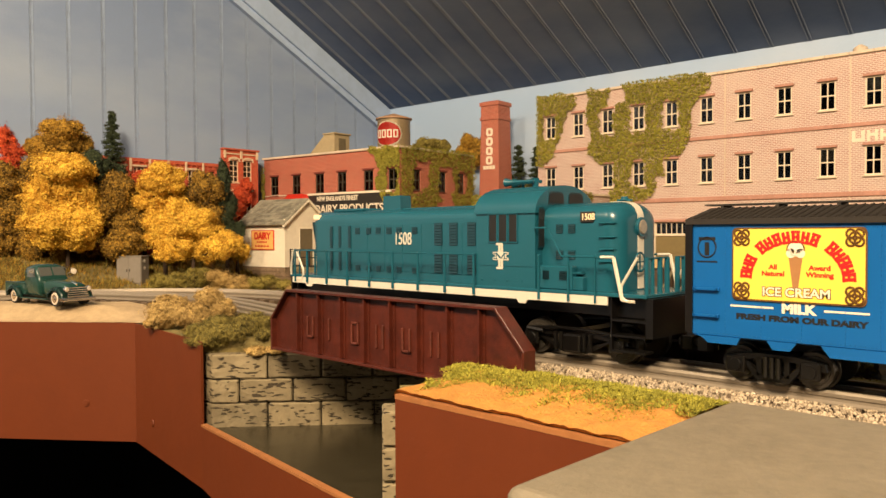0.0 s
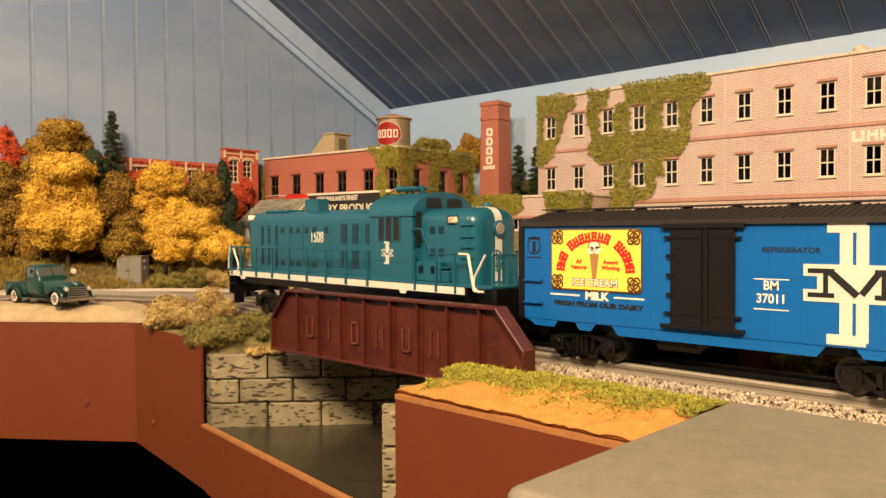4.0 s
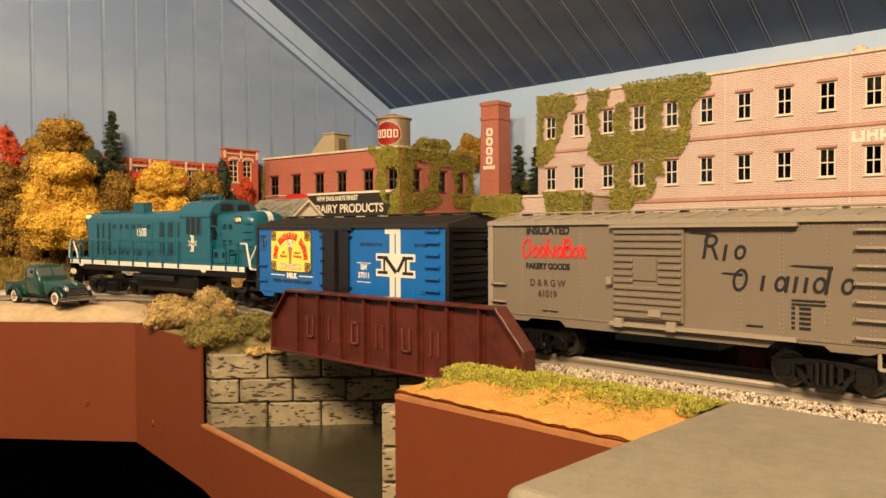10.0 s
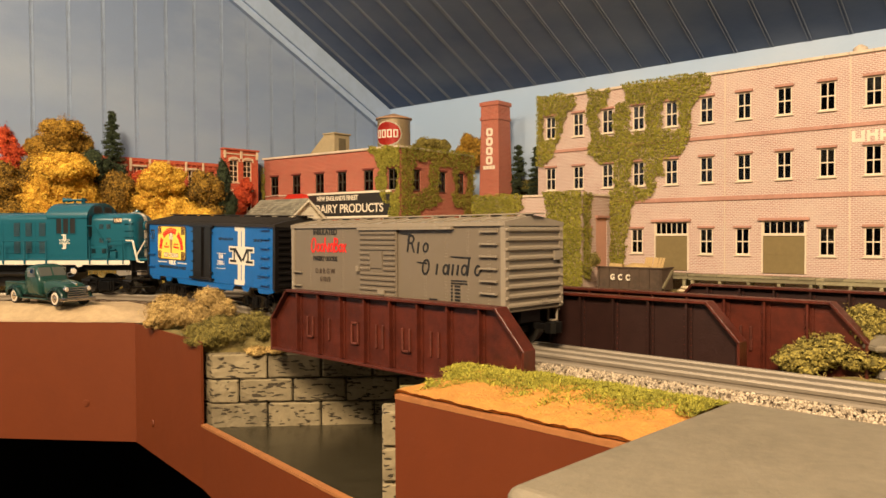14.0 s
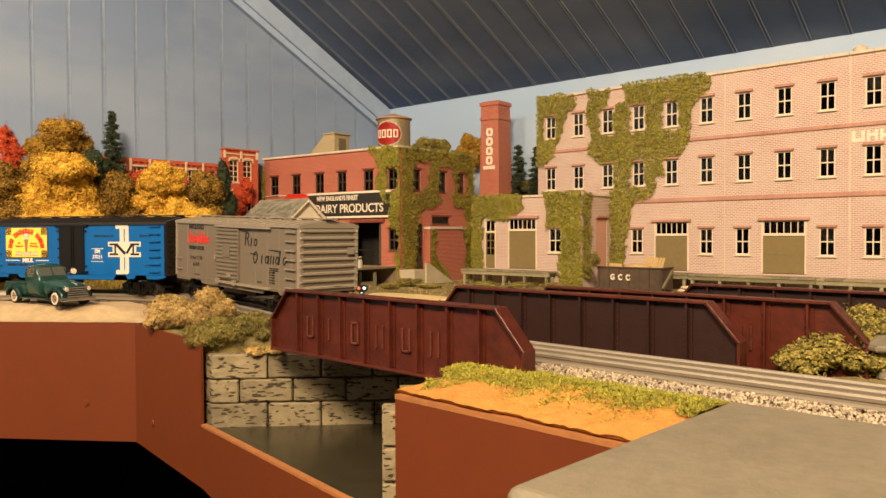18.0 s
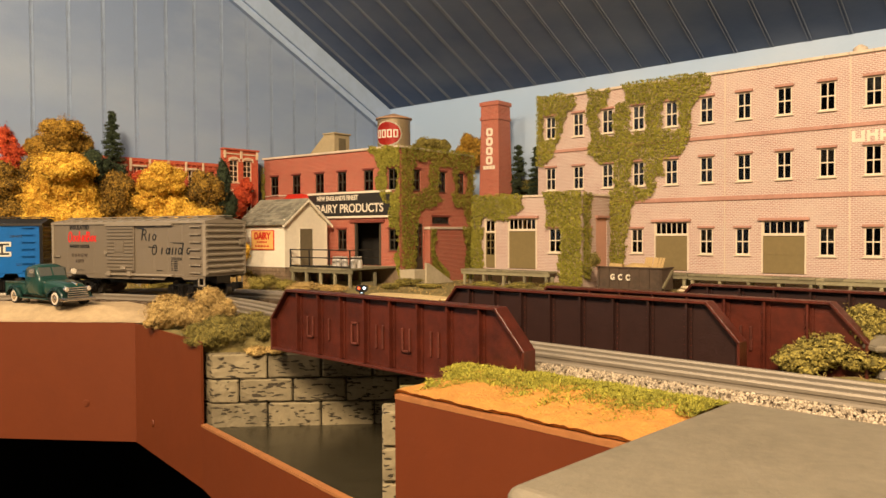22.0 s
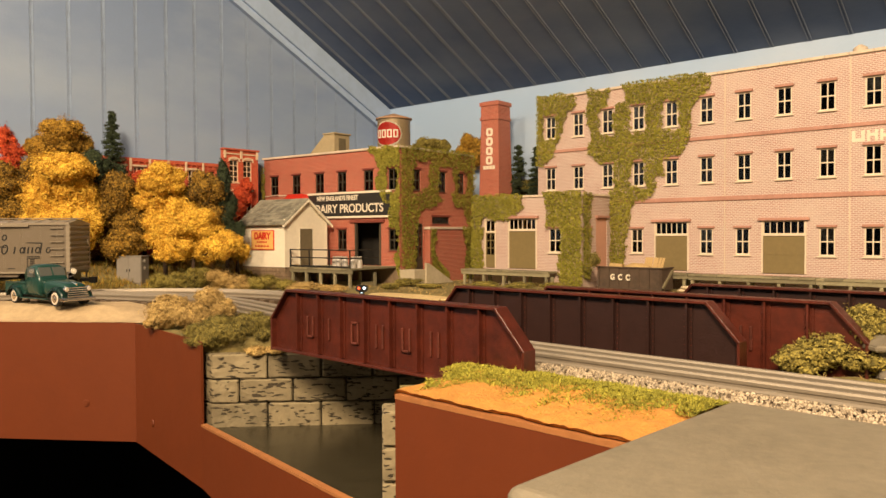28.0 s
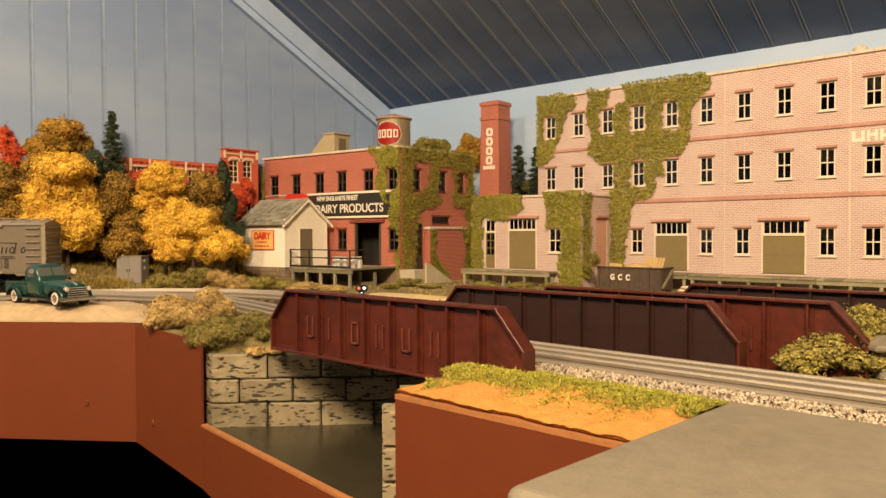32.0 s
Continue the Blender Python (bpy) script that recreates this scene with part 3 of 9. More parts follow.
def ballast():
    """Pale crushed stone along the near shoulder of the track."""
    rnd = random.Random(3)
    b = B()
    for _ in range(34000):
        x = rnd.uniform(0.235, 1.0)
        y = rnd.uniform(-0.052, -0.019) if rnd.random() < 0.90 else rnd.uniform(-0.034, 0.036)
        if y < -0.0445 and x > 0.364:
            continue
        r = rnd.uniform(0.0006, 0.0013)
        m = pose(x, y, ZG + (0.0040 if y > -0.031 else 0.0040 - (-0.031 - y) * 0.10) + (0.0028 if rnd.random() < 0.35 else 0.0), rnd.uniform(0, 360), rnd.uniform(0, 360), rnd.uniform(0, 360)) @ Matrix.Diagonal((r, r * rnd.uniform(0.6, 1), r * rnd.uniform(0.6, 1), 1))
        vs = [b.verts.new(m @ Vector(c)) for c in ((1, 0, 0.2), (-0.7, 0.8, 0), (-0.6, -0.8, 0.1), (0.1, 0.1, 1), (0, 0, -0.8))]
        for i, j, k in ((0, 1, 3), (1, 2, 3), (2, 0, 3), (1, 0, 4), (2, 1, 4), (0, 2, 4)):
            b.faces.new((vs[i], vs[j], vs[k]))
    single("ballast", b, M_BALLAST, "loose pale grey crushed-stone ballast beside the rails", "gravel", kind="stuff")


ballast()


# ---------------------------------------------------------------- plate girder bridges
def girder(parent, x, y, side, lettered):
    """One plate girder: web, flanges, slanted end posts, stiffeners, rivets; side -1 shows its outside to -y."""
    L, zt, zf, zb = 0.253, 0.0302, 0.0075, -0.0157
    ins = 0.0205
    web = B()
    out = [(0.001, zb), (L - 0.001, zb), (L - 0.001, zf), (L - ins, zt - 0.0004), (ins, zt - 0.0004), (0.001, zf)]
    prism(web, out, y - 0.001, y + 0.001, "y")
    for v in web.verts:
        v.co += Vector((x, 0, ZR))
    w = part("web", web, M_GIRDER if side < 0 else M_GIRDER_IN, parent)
    fl = B()
    hw = 0.0055
    for p, q in (((0, zb - 0.0016), (0, zf)), ((0, zf), (ins, zt)), ((ins, zt), (L - ins, zt)), ((L - ins, zt), (L, zf)), ((L, zf), (L, zb - 0.0016)), ((L, zb - 0.0008), (0, zb - 0.0008))):
        p, q = Vector((p[0], 0, p[1])), Vector((q[0], 0, q[1]))
        d = q - p
        m = Matrix.Translation((x, y, ZR)) @ Matrix.Translation((p + q) / 2) @ Matrix.Rotation(-math.atan2(d.z, d.x), 4, "Y")
        box(fl, -d.length / 2 - 0.0006, d.length / 2 + 0.0006, -hw, hw, -0.0009, 0.0009, 0.0003, m)
    part("flange", fl, M_GIRDER, parent)
    n = 9
    for i in range(1, n):
        u = ins + (L - 2 * ins) * (i - 0.5) / (n - 1)
        st = B()
        for sd in (-1, 1):
            box(st, x + u - 0.0007, x + u + 0.0007, y + sd * 0.001, y + sd * 0.0046, ZR + zb + 0.0008, ZR + zt - 0.001)
            box(st, x + u - 0.003, x + u + 0.003, y + sd * 0.001, y + sd * 0.0017, ZR + zb + 0.0008, ZR + zt - 0.001)
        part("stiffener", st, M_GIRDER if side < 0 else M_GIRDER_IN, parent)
    rv = B()
    for i in range(n):
        for sd in (-1, 1):
            if i < n - 1:
                u = ins + (L - 2 * ins) * (i + 0.5) / (n - 1)
                for dz in range(11):
                    for du in (-0.0022, 0.0022):
                        z = zb + 0.003 + dz * 0.0038
                        bmesh.ops.create_icosphere(rv, subdivisions=1, radius=0.00052, matrix=Matrix.Translation((x + u + du, y + sd * 0.0017, ZR + z)))
    for i in range(62):
        u = 0.004 + i * (L - 0.008) / 61
        for sd in (-1, 1):
            bmesh.ops.create_icosphere(rv, subdivisions=1, radius=0.0005, matrix=Matrix.Translation((x + u, y + sd * 0.001, ZR + zb + 0.0022)))
    part("rivets", rv, M_GIRDER, parent)
    if lettered:
        # raised maker's letters, as plain blocks
        for i in range(6):
            u = ins + (L - 2 * ins) * (i + 1.0) / 8.0 + 0.0005
            lb = B()
            yy = y + side * 0.0012
            for a0, a1, c0, c1 in ((-0.0042, -0.0026, -0.004, 0.012), (0.0026, 0.0042, -0.004, 0.012), (-0.0042, 0.0042, -0.004, -0.0024), (-0.0042, 0.0042, 0.0104, 0.012))[:(2, 1, 4, 2, 3, 2)[i] + (1 if i in (0,) else 0)]:
                box(lb, x + u + a0, x + u + a1, min(yy, yy + side * 0.0012), max(yy, yy + side * 0.0012), ZR + c0, ZR + c1, 0.0003)
            part("raised_mark", lb, M_WORNOXIDE, parent)


def bridge(x0, x1, y0, y1, label):
    root = thing("girder_bridge", Matrix(), label, "bridge", "girder bridges")
    girder(root, x0, y0, -1, True)
    girder(root, x1, y1, 1, False)
    b = B()
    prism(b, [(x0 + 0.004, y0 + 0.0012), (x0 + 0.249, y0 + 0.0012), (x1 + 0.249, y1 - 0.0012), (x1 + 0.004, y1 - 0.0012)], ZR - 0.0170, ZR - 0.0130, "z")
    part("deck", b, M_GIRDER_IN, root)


bridge(0.0, 0.073, -0.0582, 0.0560, "rust-red plastic plate girder bridge carrying the train over the creek")
bridge(0.130, 0.205, 0.102, 0.200, "rust-red plastic plate girder bridge carrying the second track")
# ---------------------------------------------------------------- the train
def section(hw, z0, zs, zt, n=10, e=2.4):
    """A hood or roof section: upright sides and a rounded top."""
    pts = [(-hw, z0), (hw, z0)]
    for i in range(n + 1):
        a = math.pi * i / n
        c, s = math.cos(a), math.sin(a)
        pts.append((hw * math.copysign(abs(c) ** (2 / e), c), zs + (zt - zs) * abs(s) ** (2 / e)))
    return pts


def truck_mesh(wheelbase, wr, heavy):
    b = B()
    for sd in (-1, 1):
        y0, y1 = sd * 0.0215, sd * 0.0245
        ya, yb = min(y0, y1), max(y0, y1)
        h = wheelbase / 2
        prism(b, [(-h - 0.007, wr + 0.0005), (-h - 0.006, wr + 0.0042), (-0.009, wr + 0.0062), (0.009, wr + 0.0062), (h + 0.006, wr + 0.0042), (h + 0.007, wr + 0.0005), (h + 0.004, wr + 0.0005), (0.009, wr + 0.0036), (-0.009, wr + 0.0036), (-h - 0.004, wr + 0.0005)], ya, yb, "y")
        prism(b, [(-h + 0.003, wr + 0.002), (-h + 0.005, wr + 0.002), (-0.006, wr - 0.0040), (0.006, wr - 0.0040), (h - 0.005, wr + 0.002), (h - 0.003, wr + 0.002), (0.0075, wr - 0.0070), (-0.0075, wr - 0.0070)], ya, yb, "y")
        for w in (-0.0065, 0.0065):
            box(b, w - 0.0012, w + 0.0012, ya, yb, wr - 0.0045, wr + 0.004)
        for w in (-h, h):
            rod(b, (w, sd * 0.0235, wr), (w, sd * 0.0275, wr), 0.0036, 0.003, 10)
            box(b, w - 0.0045, w + 0.0045, sd * 0.0265 if sd > 0 else -0.0265, sd * 0.0240, wr - 0.0038, wr + 0.0042, 0.0006)
        for w in ((-0.003, 0, 0.003) if not heavy else (-0.012, -0.008, 0.008, 0.012)):
            rod(b, (w, sd * 0.0255, wr - 0.005), (w, sd * 0.0255, wr + 0.005), 0.0013, n=8)
        if heavy:
            box(b, -0.006, 0.006, min(sd * 0.0275, sd * 0.023), max(sd * 0.0275, sd * 0.023), wr - 0.006, wr + 0.004, 0.0008)
            bar(b, [(-h, sd * 0.0262, wr + 0.006), (-0.012, sd * 0.0262, wr + 0.0075), (0.012, sd * 0.0262, wr + 0.0075), (h, sd * 0.0262, wr + 0.006)], 0.001)
            for w in (-h, h):
                rod(b, (w + 0.009, sd * 0.0262, wr + 0.0045), (w - 0.003, sd * 0.0262, wr + 0.0055), 0.0016, n=8)
    box(b, -0.006, 0.006, -0.022, 0.022, wr - 0.002, wr + 0.006)
    return b


def wheelset_parts(truck, x, wr, tag):
    b = B()
    rod(b, (0, -0.0225, 0), (0, 0.0225, 0), 0.0022, n=8)
    for sd in (-1, 1):
        rod(b, (0, sd * 0.0135, 0), (0, sd * 0.0195, 0), wr, wr * 0.985, 28)
        rod(b, (0, sd * 0.0128, 0), (0, sd * 0.0138, 0), wr * 1.10, n=28)
        rod(b, (0, sd * 0.0193, 0), (0, sd * 0.0201, 0), wr * 0.80, wr * 0.78, 24)
        for k in range(5):
            a = k * math.tau / 5
            box(b, -0.0012, 0.0012, min(sd * 0.0198, sd * 0.0206), max(sd * 0.0198, sd * 0.0206), wr * 0.28, wr * 0.72, m=Matrix.Rotation(a, 4, "Y"))
    ws = part("wheelset", b, M_WHEEL, truck, "dark steel wheels on an axle")
    ws.location = (x, 0, wr)
    return ws


def trucks(root, xs, wheelbase, wr, heavy=False):
    got = []
    for x in xs:
        t = part("truck", truck_mesh(wheelbase, wr, heavy), M_CHASSIS, root, "black sprung truck")
        t.location = (x, 0, 0)
        got.append((t, x, [(wheelset_parts(t, d, wr, ""), wr) for d in (-wheelbase / 2, wheelbase / 2)]))
    return got


def coupler(root, x, sd):
    b = B()
    box(b, min(x, x + sd * 0.014), max(x, x + sd * 0.014), -0.002, 0.002, 0.0115, 0.0155, 0.0006)
    prism(b, [(x + sd * 0.012, -0.005), (x + sd * 0.012, 0.005), (x + sd * 0.019, 0.0045), (x + sd * 0.0195, 0.002), (x + sd * 0.015, 0.001), (x + sd * 0.0195, -0.003), (x + sd * 0.017, -0.0055)], 0.010, 0.017, "z")
    part("coupler", b, M_CHASSIS, root)


def emblem(root, x, y, z, h, w, ink=None):
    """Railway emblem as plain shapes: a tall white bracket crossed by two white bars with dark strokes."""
    t, y = h * 0.085, y - 0.00030
    g = h * 0.0135
    bars = [("upright", -g - h * 0.100, -g, -h / 2, h / 2), ("upright", g, g + h * 0.095, -h / 2 + t * 0.35, h / 2 - t * 0.35), ("serif", -g, g, h * 0.42, h * 0.498), ("serif", -g, g, -h * 0.498, -h * 0.42),
            ("serif", -g - h * 0.20, g + h * 0.075, h / 2 - t, h / 2), ("serif", -g - h * 0.20, g + h * 0.075, -h / 2, -h / 2 + t),
            ("crossbar", -w / 2, w / 2, h * 0.055, h * 0.155), ("crossbar", -w / 2, w / 2, -h * 0.155, -h * 0.055), ("crossbar", -w * 0.36, w * 0.36, -h * 0.07, h * 0.07)]
    base = None
    for i, (nm, x0, x1, z0, z1) in enumerate(bars):
        b = B()
        e = 0.00004 + i * 0.00002
        box(b, x + x0, x + x1, y - e, y + 0.00025, z + z0, z + z1)
        if base is None:
            base = part("emblem", b, M_LOCOWHITE, root, "white plain-shape railway emblem")
        else:
            part(nm, b, M_LOCOWHITE, base)
    e = 0.00026
    for sgn in (-1, 1):
        a0, a1 = sorted((sgn * w * 0.19, sgn * w * 0.455))
        for c in (-1, 1):
            c0, c1 = sorted((c * h * 0.080, c * h * 0.120))
            b = B()
            box(b, x + a0, x + a1, y - e - 0.00002 * (c + 1), y, z + c0, z + c1)
            part("stroke", b, ink or M_BLACKINK, base)
    for i, (px, qx, pz, qz, wd) in enumerate(((-0.275, -0.275, -0.9, 0.9, 0.020), (-0.23, 0.03, 0.85, -0.85, 0.030), (0.07, 0.23, -0.75, 0.85, 0.026), (0.275, 0.275, 0.9, -0.9, 0.020))):
        p, q = Vector((x + px * w, 0, z + pz * h * 0.11)), Vector((x + qx * w, 0, z + qz * h * 0.11))
        dd = q - p
        m = Matrix.Translation((p + q) / 2 + Vector((0, y - e - 0.00006 - i * 0.00002, 0))) @ Matrix.Rotation(-math.atan2(dd.z, dd.x), 4, "Y")
        b = B()
        box(b, -dd.length / 2, dd.length / 2, 0, 0.0001, -wd * h, wd * h, m=m)
        part("stroke", b, ink or M_BLACKINK, base)


def fit_x(root, knots, skip=()):
    """Slide the parts of a body along x, piece by piece between knots (old, new)."""
    def f(x):
        for (a, a2), (b, b2) in zip(knots[:-1], knots[1:]):
            if x <= b or (b, b2) == knots[-1]:
                return a2 + (x - a) * (b2 - a2) / (b - a)
    for ob in root.children_recursive:
        if ob.type != "MESH" or ob.name.split(".")[0] in skip:
            continue
        if ob.name.startswith("lettering"):
            x = ob.matrix_basis.translation.x
            ob.matrix_basis = Matrix.Translation((f(x) - x, 0, 0)) @ ob.matrix_basis
            continue
        for v in ob.data.vertices:
            v.co.x = f(v.co.x)


def locomotive():
    root = thing("diesel_locomotive", Matrix.Translation((0.157, 0, ZR)), "teal road-switcher model locomotive with a white sill stripe", "locomotive")
    SHW, XN = 0.0232, 0.1318          # half width and nose of the short hood
    # walkway and sill
    b = B()
    box(b, -0.1745, 0.1745, -0.0314, 0.0314, 0.0383, 0.0405, 0.0004)
    part("walkway", b, M_TEAL, root)
    for sd in (-1, 1):
        b = B()
        prism(b, [(-0.168, 0.0384), (0.1545, 0.0384), (0.1545, 0.0336), (0.075, 0.0336), (0.073, 0.0312), (0.068, 0.0312), (0.066, 0.0336), (-0.128, 0.0336), (-0.130, 0.0312), (-0.136, 0.0312), (-0.138, 0.0336), (-0.168, 0.0336)],
              sd * 0.0302, sd * 0.0312, "y")
        part("sill", b, M_LOCOWHITE, root, "white sill stripe")
    b = B()
    box(b, -0.172, 0.172, -0.024, 0.024, 0.027, 0.0385)
    part("frame", b, M_CHASSIS, root)
    # hoods
    b = B()
    prism(b, section(0.0205, 0.0405, 0.0835, 0.0925, 14), -0.142, 0.034, "x")
    es = [e for e in b.edges if abs(e.verts[0].co.x + 0.142) < 1e-5 and abs(e.verts[1].co.x + 0.142) < 1e-5 and (e.verts[0].co.z > 0.041 or e.verts[1].co.z > 0.041)]
    bmesh.ops.bevel(b, geom=es, offset=0.008, segments=7, affect="EDGES", profile=0.5)
    hood = part("long_hood", soften(b), M_TEAL, root)
    b = B()
    prev = None
    for i in range(-1, 11):
        a = radians(9 * max(i, 0))
        ins = 0.0100 * (1 - math.cos(a))
        x = 0.0742 if i < 0 else XN - 0.0100 + 0.0100 * math.sin(a)
        ring = [b.verts.new((x, u, v)) for u, v in section(SHW - ins, 0.0405, 0.0815 - ins * 0.4, 0.0920 - ins, 14)]
        if prev:
            for j in range(len(ring)):
                k = (j + 1) % len(ring)
                b.faces.new((prev[j], prev[k], ring[k], ring[j]))
        else:
            b.faces.new(ring[::-1])
        prev = ring
    b.faces.new(prev)
    short = part("short_hood", soften(b), M_TEAL, root)
    # hood doors: shallow raised panels, latches and seams
    for x0, x1, z0, z1 in [(-0.112 + i * 0.0178, -0.112 + i * 0.0178 + 0.0168, 0.046, 0.081) for i in range(8)]:
        for sd in (-1, 1):
            b = B()
            box(b, x0, x1, sd * 0.0204 if sd > 0 else -0.0209, 0.0209 if sd > 0 else -0.0204, z0, z1, 0.0002)
            part("hood_door", b, M_TEAL, hood)

    def louvre(x, z, w, h, n, parent, y=0.0209):
        for sd in (-1, 1):
            b = B()
            box(b, x - w / 2, x + w / 2, min(sd * y, sd * (y + 0.0002)), max(sd * y, sd * (y + 0.0002)), z - h / 2, z + h / 2)
            for i in range(n):
                zz = z - h / 2 + (i + 0.5) * h / n
                prism(b, [(sd * y, zz - h / n * 0.1), (sd * (y + 0.0008), zz - h / n * 0.40), (sd * (y + 0.0006), zz - h / n * 0.1), (sd * y, zz + h / n * 0.35)], x - w / 2 + 0.0004, x + w / 2 - 0.0004, "x")
            # plate and slats both carry the gaps' shade in their colour
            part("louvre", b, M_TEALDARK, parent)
    for x in (-0.0085, 0.0045, 0.0195):
        louvre(x, 0.0735, 0.0072, 0.0155, 8, hood)
        louvre(x, 0.0535, 0.0072, 0.0140, 7, hood)
    for x in (-0.088, -0.076, -0.066, -0.055, -0.045, -0.030):
        louvre(x, 0.0762, 0.0052, 0.0048, 3, hood)
        louvre(x, 0.0475, 0.0052, 0.0040, 3, hood)
    for x in (-0.118, -0.108, -0.097):
        louvre(x, 0.0715, 0.0032, 0.017, 8, hood)
        louvre(x, 0.0525, 0.0032, 0.015, 8, hood)
    for x, z in ((0.0965, 0.0765), (0.1075, 0.0765), (0.0965, 0.0610), (0.1075, 0.0610)):
        louvre(x, z, 0.0066, 0.0052, 4, short, SHW)
    # cab
    b = B()
    prism(b, section(0.0306, 0.0405, 0.0862, 0.1030, 16, 2.1), 0.031, 0.0805, "x")
    cab = part("cab", soften(b), M_TEAL, root)
    b = B()
    rim = section(0.0316, 0.0860, 0.0863, 0.1038, 16, 2.1)
    prism(b, rim, 0.0300, 0.0815, "x")
    part("cab_roof", soften(b), M_TEAL, cab)
    for sd in (-1, 1):
        for x in (0.0460, 0.0545, 0.0630):
            b = B()
            box(b, x - 0.0034, x + 0.0034, min(sd * 0.0303, sd * 0.03095), max(sd * 0.0303, sd * 0.03095), 0.0687, 0.0855, 0.0002)
            w = part("cab_window", b, M_BLACKINK, cab, "dark cab side window")
            b = B()
            for q0, q1, r0, r1 in ((x - 0.0040, x - 0.0032, 0.0683, 0.0860), (x + 0.0032, x + 0.0040, 0.0683, 0.0860), (x - 0.0040, x + 0.0040, 0.0679, 0.0687), (x - 0.0040, x + 0.0040, 0.0855, 0.0863)):
                box(b, q0, q1, min(sd * 0.0303, sd * 0.0313), max(sd * 0.0303, sd * 0.0313), r0, r1)
            part("window_frame", b, M_TEAL, w)
        b = B()
        box(b, 0.0318, 0.0795, min(sd * 0.0304, sd * 0.0309), max(sd * 0.0304, sd * 0.0309), 0.0535, 0.0539)
        for x in (0.036, 0.047, 0.058, 0.070):
            bmesh.ops.create_icosphere(b, subdivisions=1, radius=0.0007, matrix=Matrix.Translation((x, sd * 0.0306, 0.0445)))
        part("beading", b, M_TEAL, cab)
    # end windows of the cab above and beside the short hood
    for y, w, z0, z1 in ((-0.0105, 0.0075, 0.0925, 0.0985), (0.0105, 0.0075, 0.0925, 0.0985), (-0.0255, 0.0028, 0.066, 0.0885), (0.0255, 0.0028, 0.066, 0.0885)):
        b = B()
        prism(b, [(y - w, z0), (y + w, z0), (y + w * 0.95, z1 - 0.001), (y + w * 0.6, z1), (y - w * 0.6, z1), (y - w * 0.95, z1 - 0.001)], 0.0816, 0.0821, "x")
        w_ = part("end_window", b, M_BLACKINK, cab, "dark glazed cab end window")
        b = B()
        prism(b, [(y - w - 0.001, z0 - 0.001), (y + w + 0.001, z0 - 0.001), (y + w, z1), (y + w * 0.6, z1 + 0.001), (y - w * 0.6, z1 + 0.001), (y - w, z1)], 0.0814, 0.08175, "x")
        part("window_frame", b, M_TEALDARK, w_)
    # stack, horn, headlights, number boards
    b = B()
    prism(b, [(-0.0768, 0.0905), (-0.0585, 0.0905), (-0.0590, 0.1030), (-0.0763, 0.1030)], -0.0055, 0.0055, "y")
    part("exhaust_stack", b, M_TEAL, root)
    b = B()
    box(b, -0.128, -0.094, -0.011, 0.011, 0.0915, 0.0942, 0.001)
    box(b, -0.06, 0.03, -0.003, 0.003, 0.0915, 0.0932)
    part("roof_hatch", b, M_TEAL, root)
    b = B()
    for y in (-0.004, 0.0045):
        bar(b, [(0.036, y, 0.1075), (0.058, y, 0.1075)], 0.0011, 8)
        rod(b, (0.041, y, 0.1075), (0.034, y, 0.1075), 0.0012, 0.0030, 12)
    rod(b, (0.0565, 0, 0.1035), (0.0565, 0, 0.1095), 0.0022, 0.0026, 10)
    rod(b, (0.046, 0, 0.1030), (0.046, 0, 0.1075), 0.0012, n=8)
    part("horn", b, M_TEAL, root)
    for x, sx in ((XN, 1), (-0.1622, -1)):
        b = B()
        rod(b, (x - sx * 0.001, 0, 0.0772), (x + sx * 0.0016, 0, 0.0772), 0.0060, 0.0056, 24)
        hl = part("headlight", b, M_TEAL, root, "round headlight housing")
        b = B()
        rod(b, (x + sx * 0.0015, 0, 0.0772), (x + sx * 0.0021, 0, 0.0772), 0.0044, 0.0038, 20)
        part("lens", b, M_HEADLENS, hl, "grey glass lens")
    # white stripe down the nose and back over its rounded top
    b = B()
    path = [(XN + 0.0002, 0.0415)] + [(XN - 0.0095 + 0.0097 * math.cos(radians(a)), 0.0825 + 0.0097 * math.sin(radians(a))) for a in range(0, 91, 10)] + [(XN - 0.0180, 0.0924)]
    for (xa, za), (xb, zb) in zip(path[:-1], path[1:]):
        quad(b, (xa, -0.0034, za), (xa, 0.0034, za), (xb, 0.0034, zb), (xb, -0.0034, zb))
    bmesh.ops.remove_doubles(b, verts=b.verts[:], dist=0.00001)
    bmesh.ops.solidify(b, geom=b.faces[:], thickness=0.0003)
    part("nose_stripe", b, M_LOCOWHITE, root, "white nose stripe")
    b = B()
    box(b, XN - 0.0150, XN - 0.0060, -0.0012, 0.0012, 0.0924, 0.0936)
    rod(b, (XN - 0.0105, 0, 0.0930), (XN - 0.0105, 0, 0.0952), 0.0026, 0.0020, 10)
    part("lifting_eye", b, M_TEAL, root)
    for sd in (-1, 1):
        b = B()
        box(b, 0.1155, 0.1290, min(sd * 0.0215, sd * (SHW + 0.0010)), max(sd * 0.0215, sd * (SHW + 0.0010)), 0.0800, 0.0862, 0.0003)
        nb = part("number_board", b, M_SIGN_ROOM_BLACK, root, "black lit number board")
        b = B()
        box(b, -0.1405, -0.1335, min(sd * 0.0175, sd * 0.0205), max(sd * 0.0175, sd * 0.0205), 0.0855, 0.0895, 0.0004)
        part("marker_light", b, M_LENS, root, "lit marker lamp")
    lettering("number", "1508", 0.0054, M_LENS, root, Matrix.Translation((0.1118, -SHW - 0.00105, 0.0830)) @ UPRIGHT, "pale number on the board", 0.00002, 0.85)
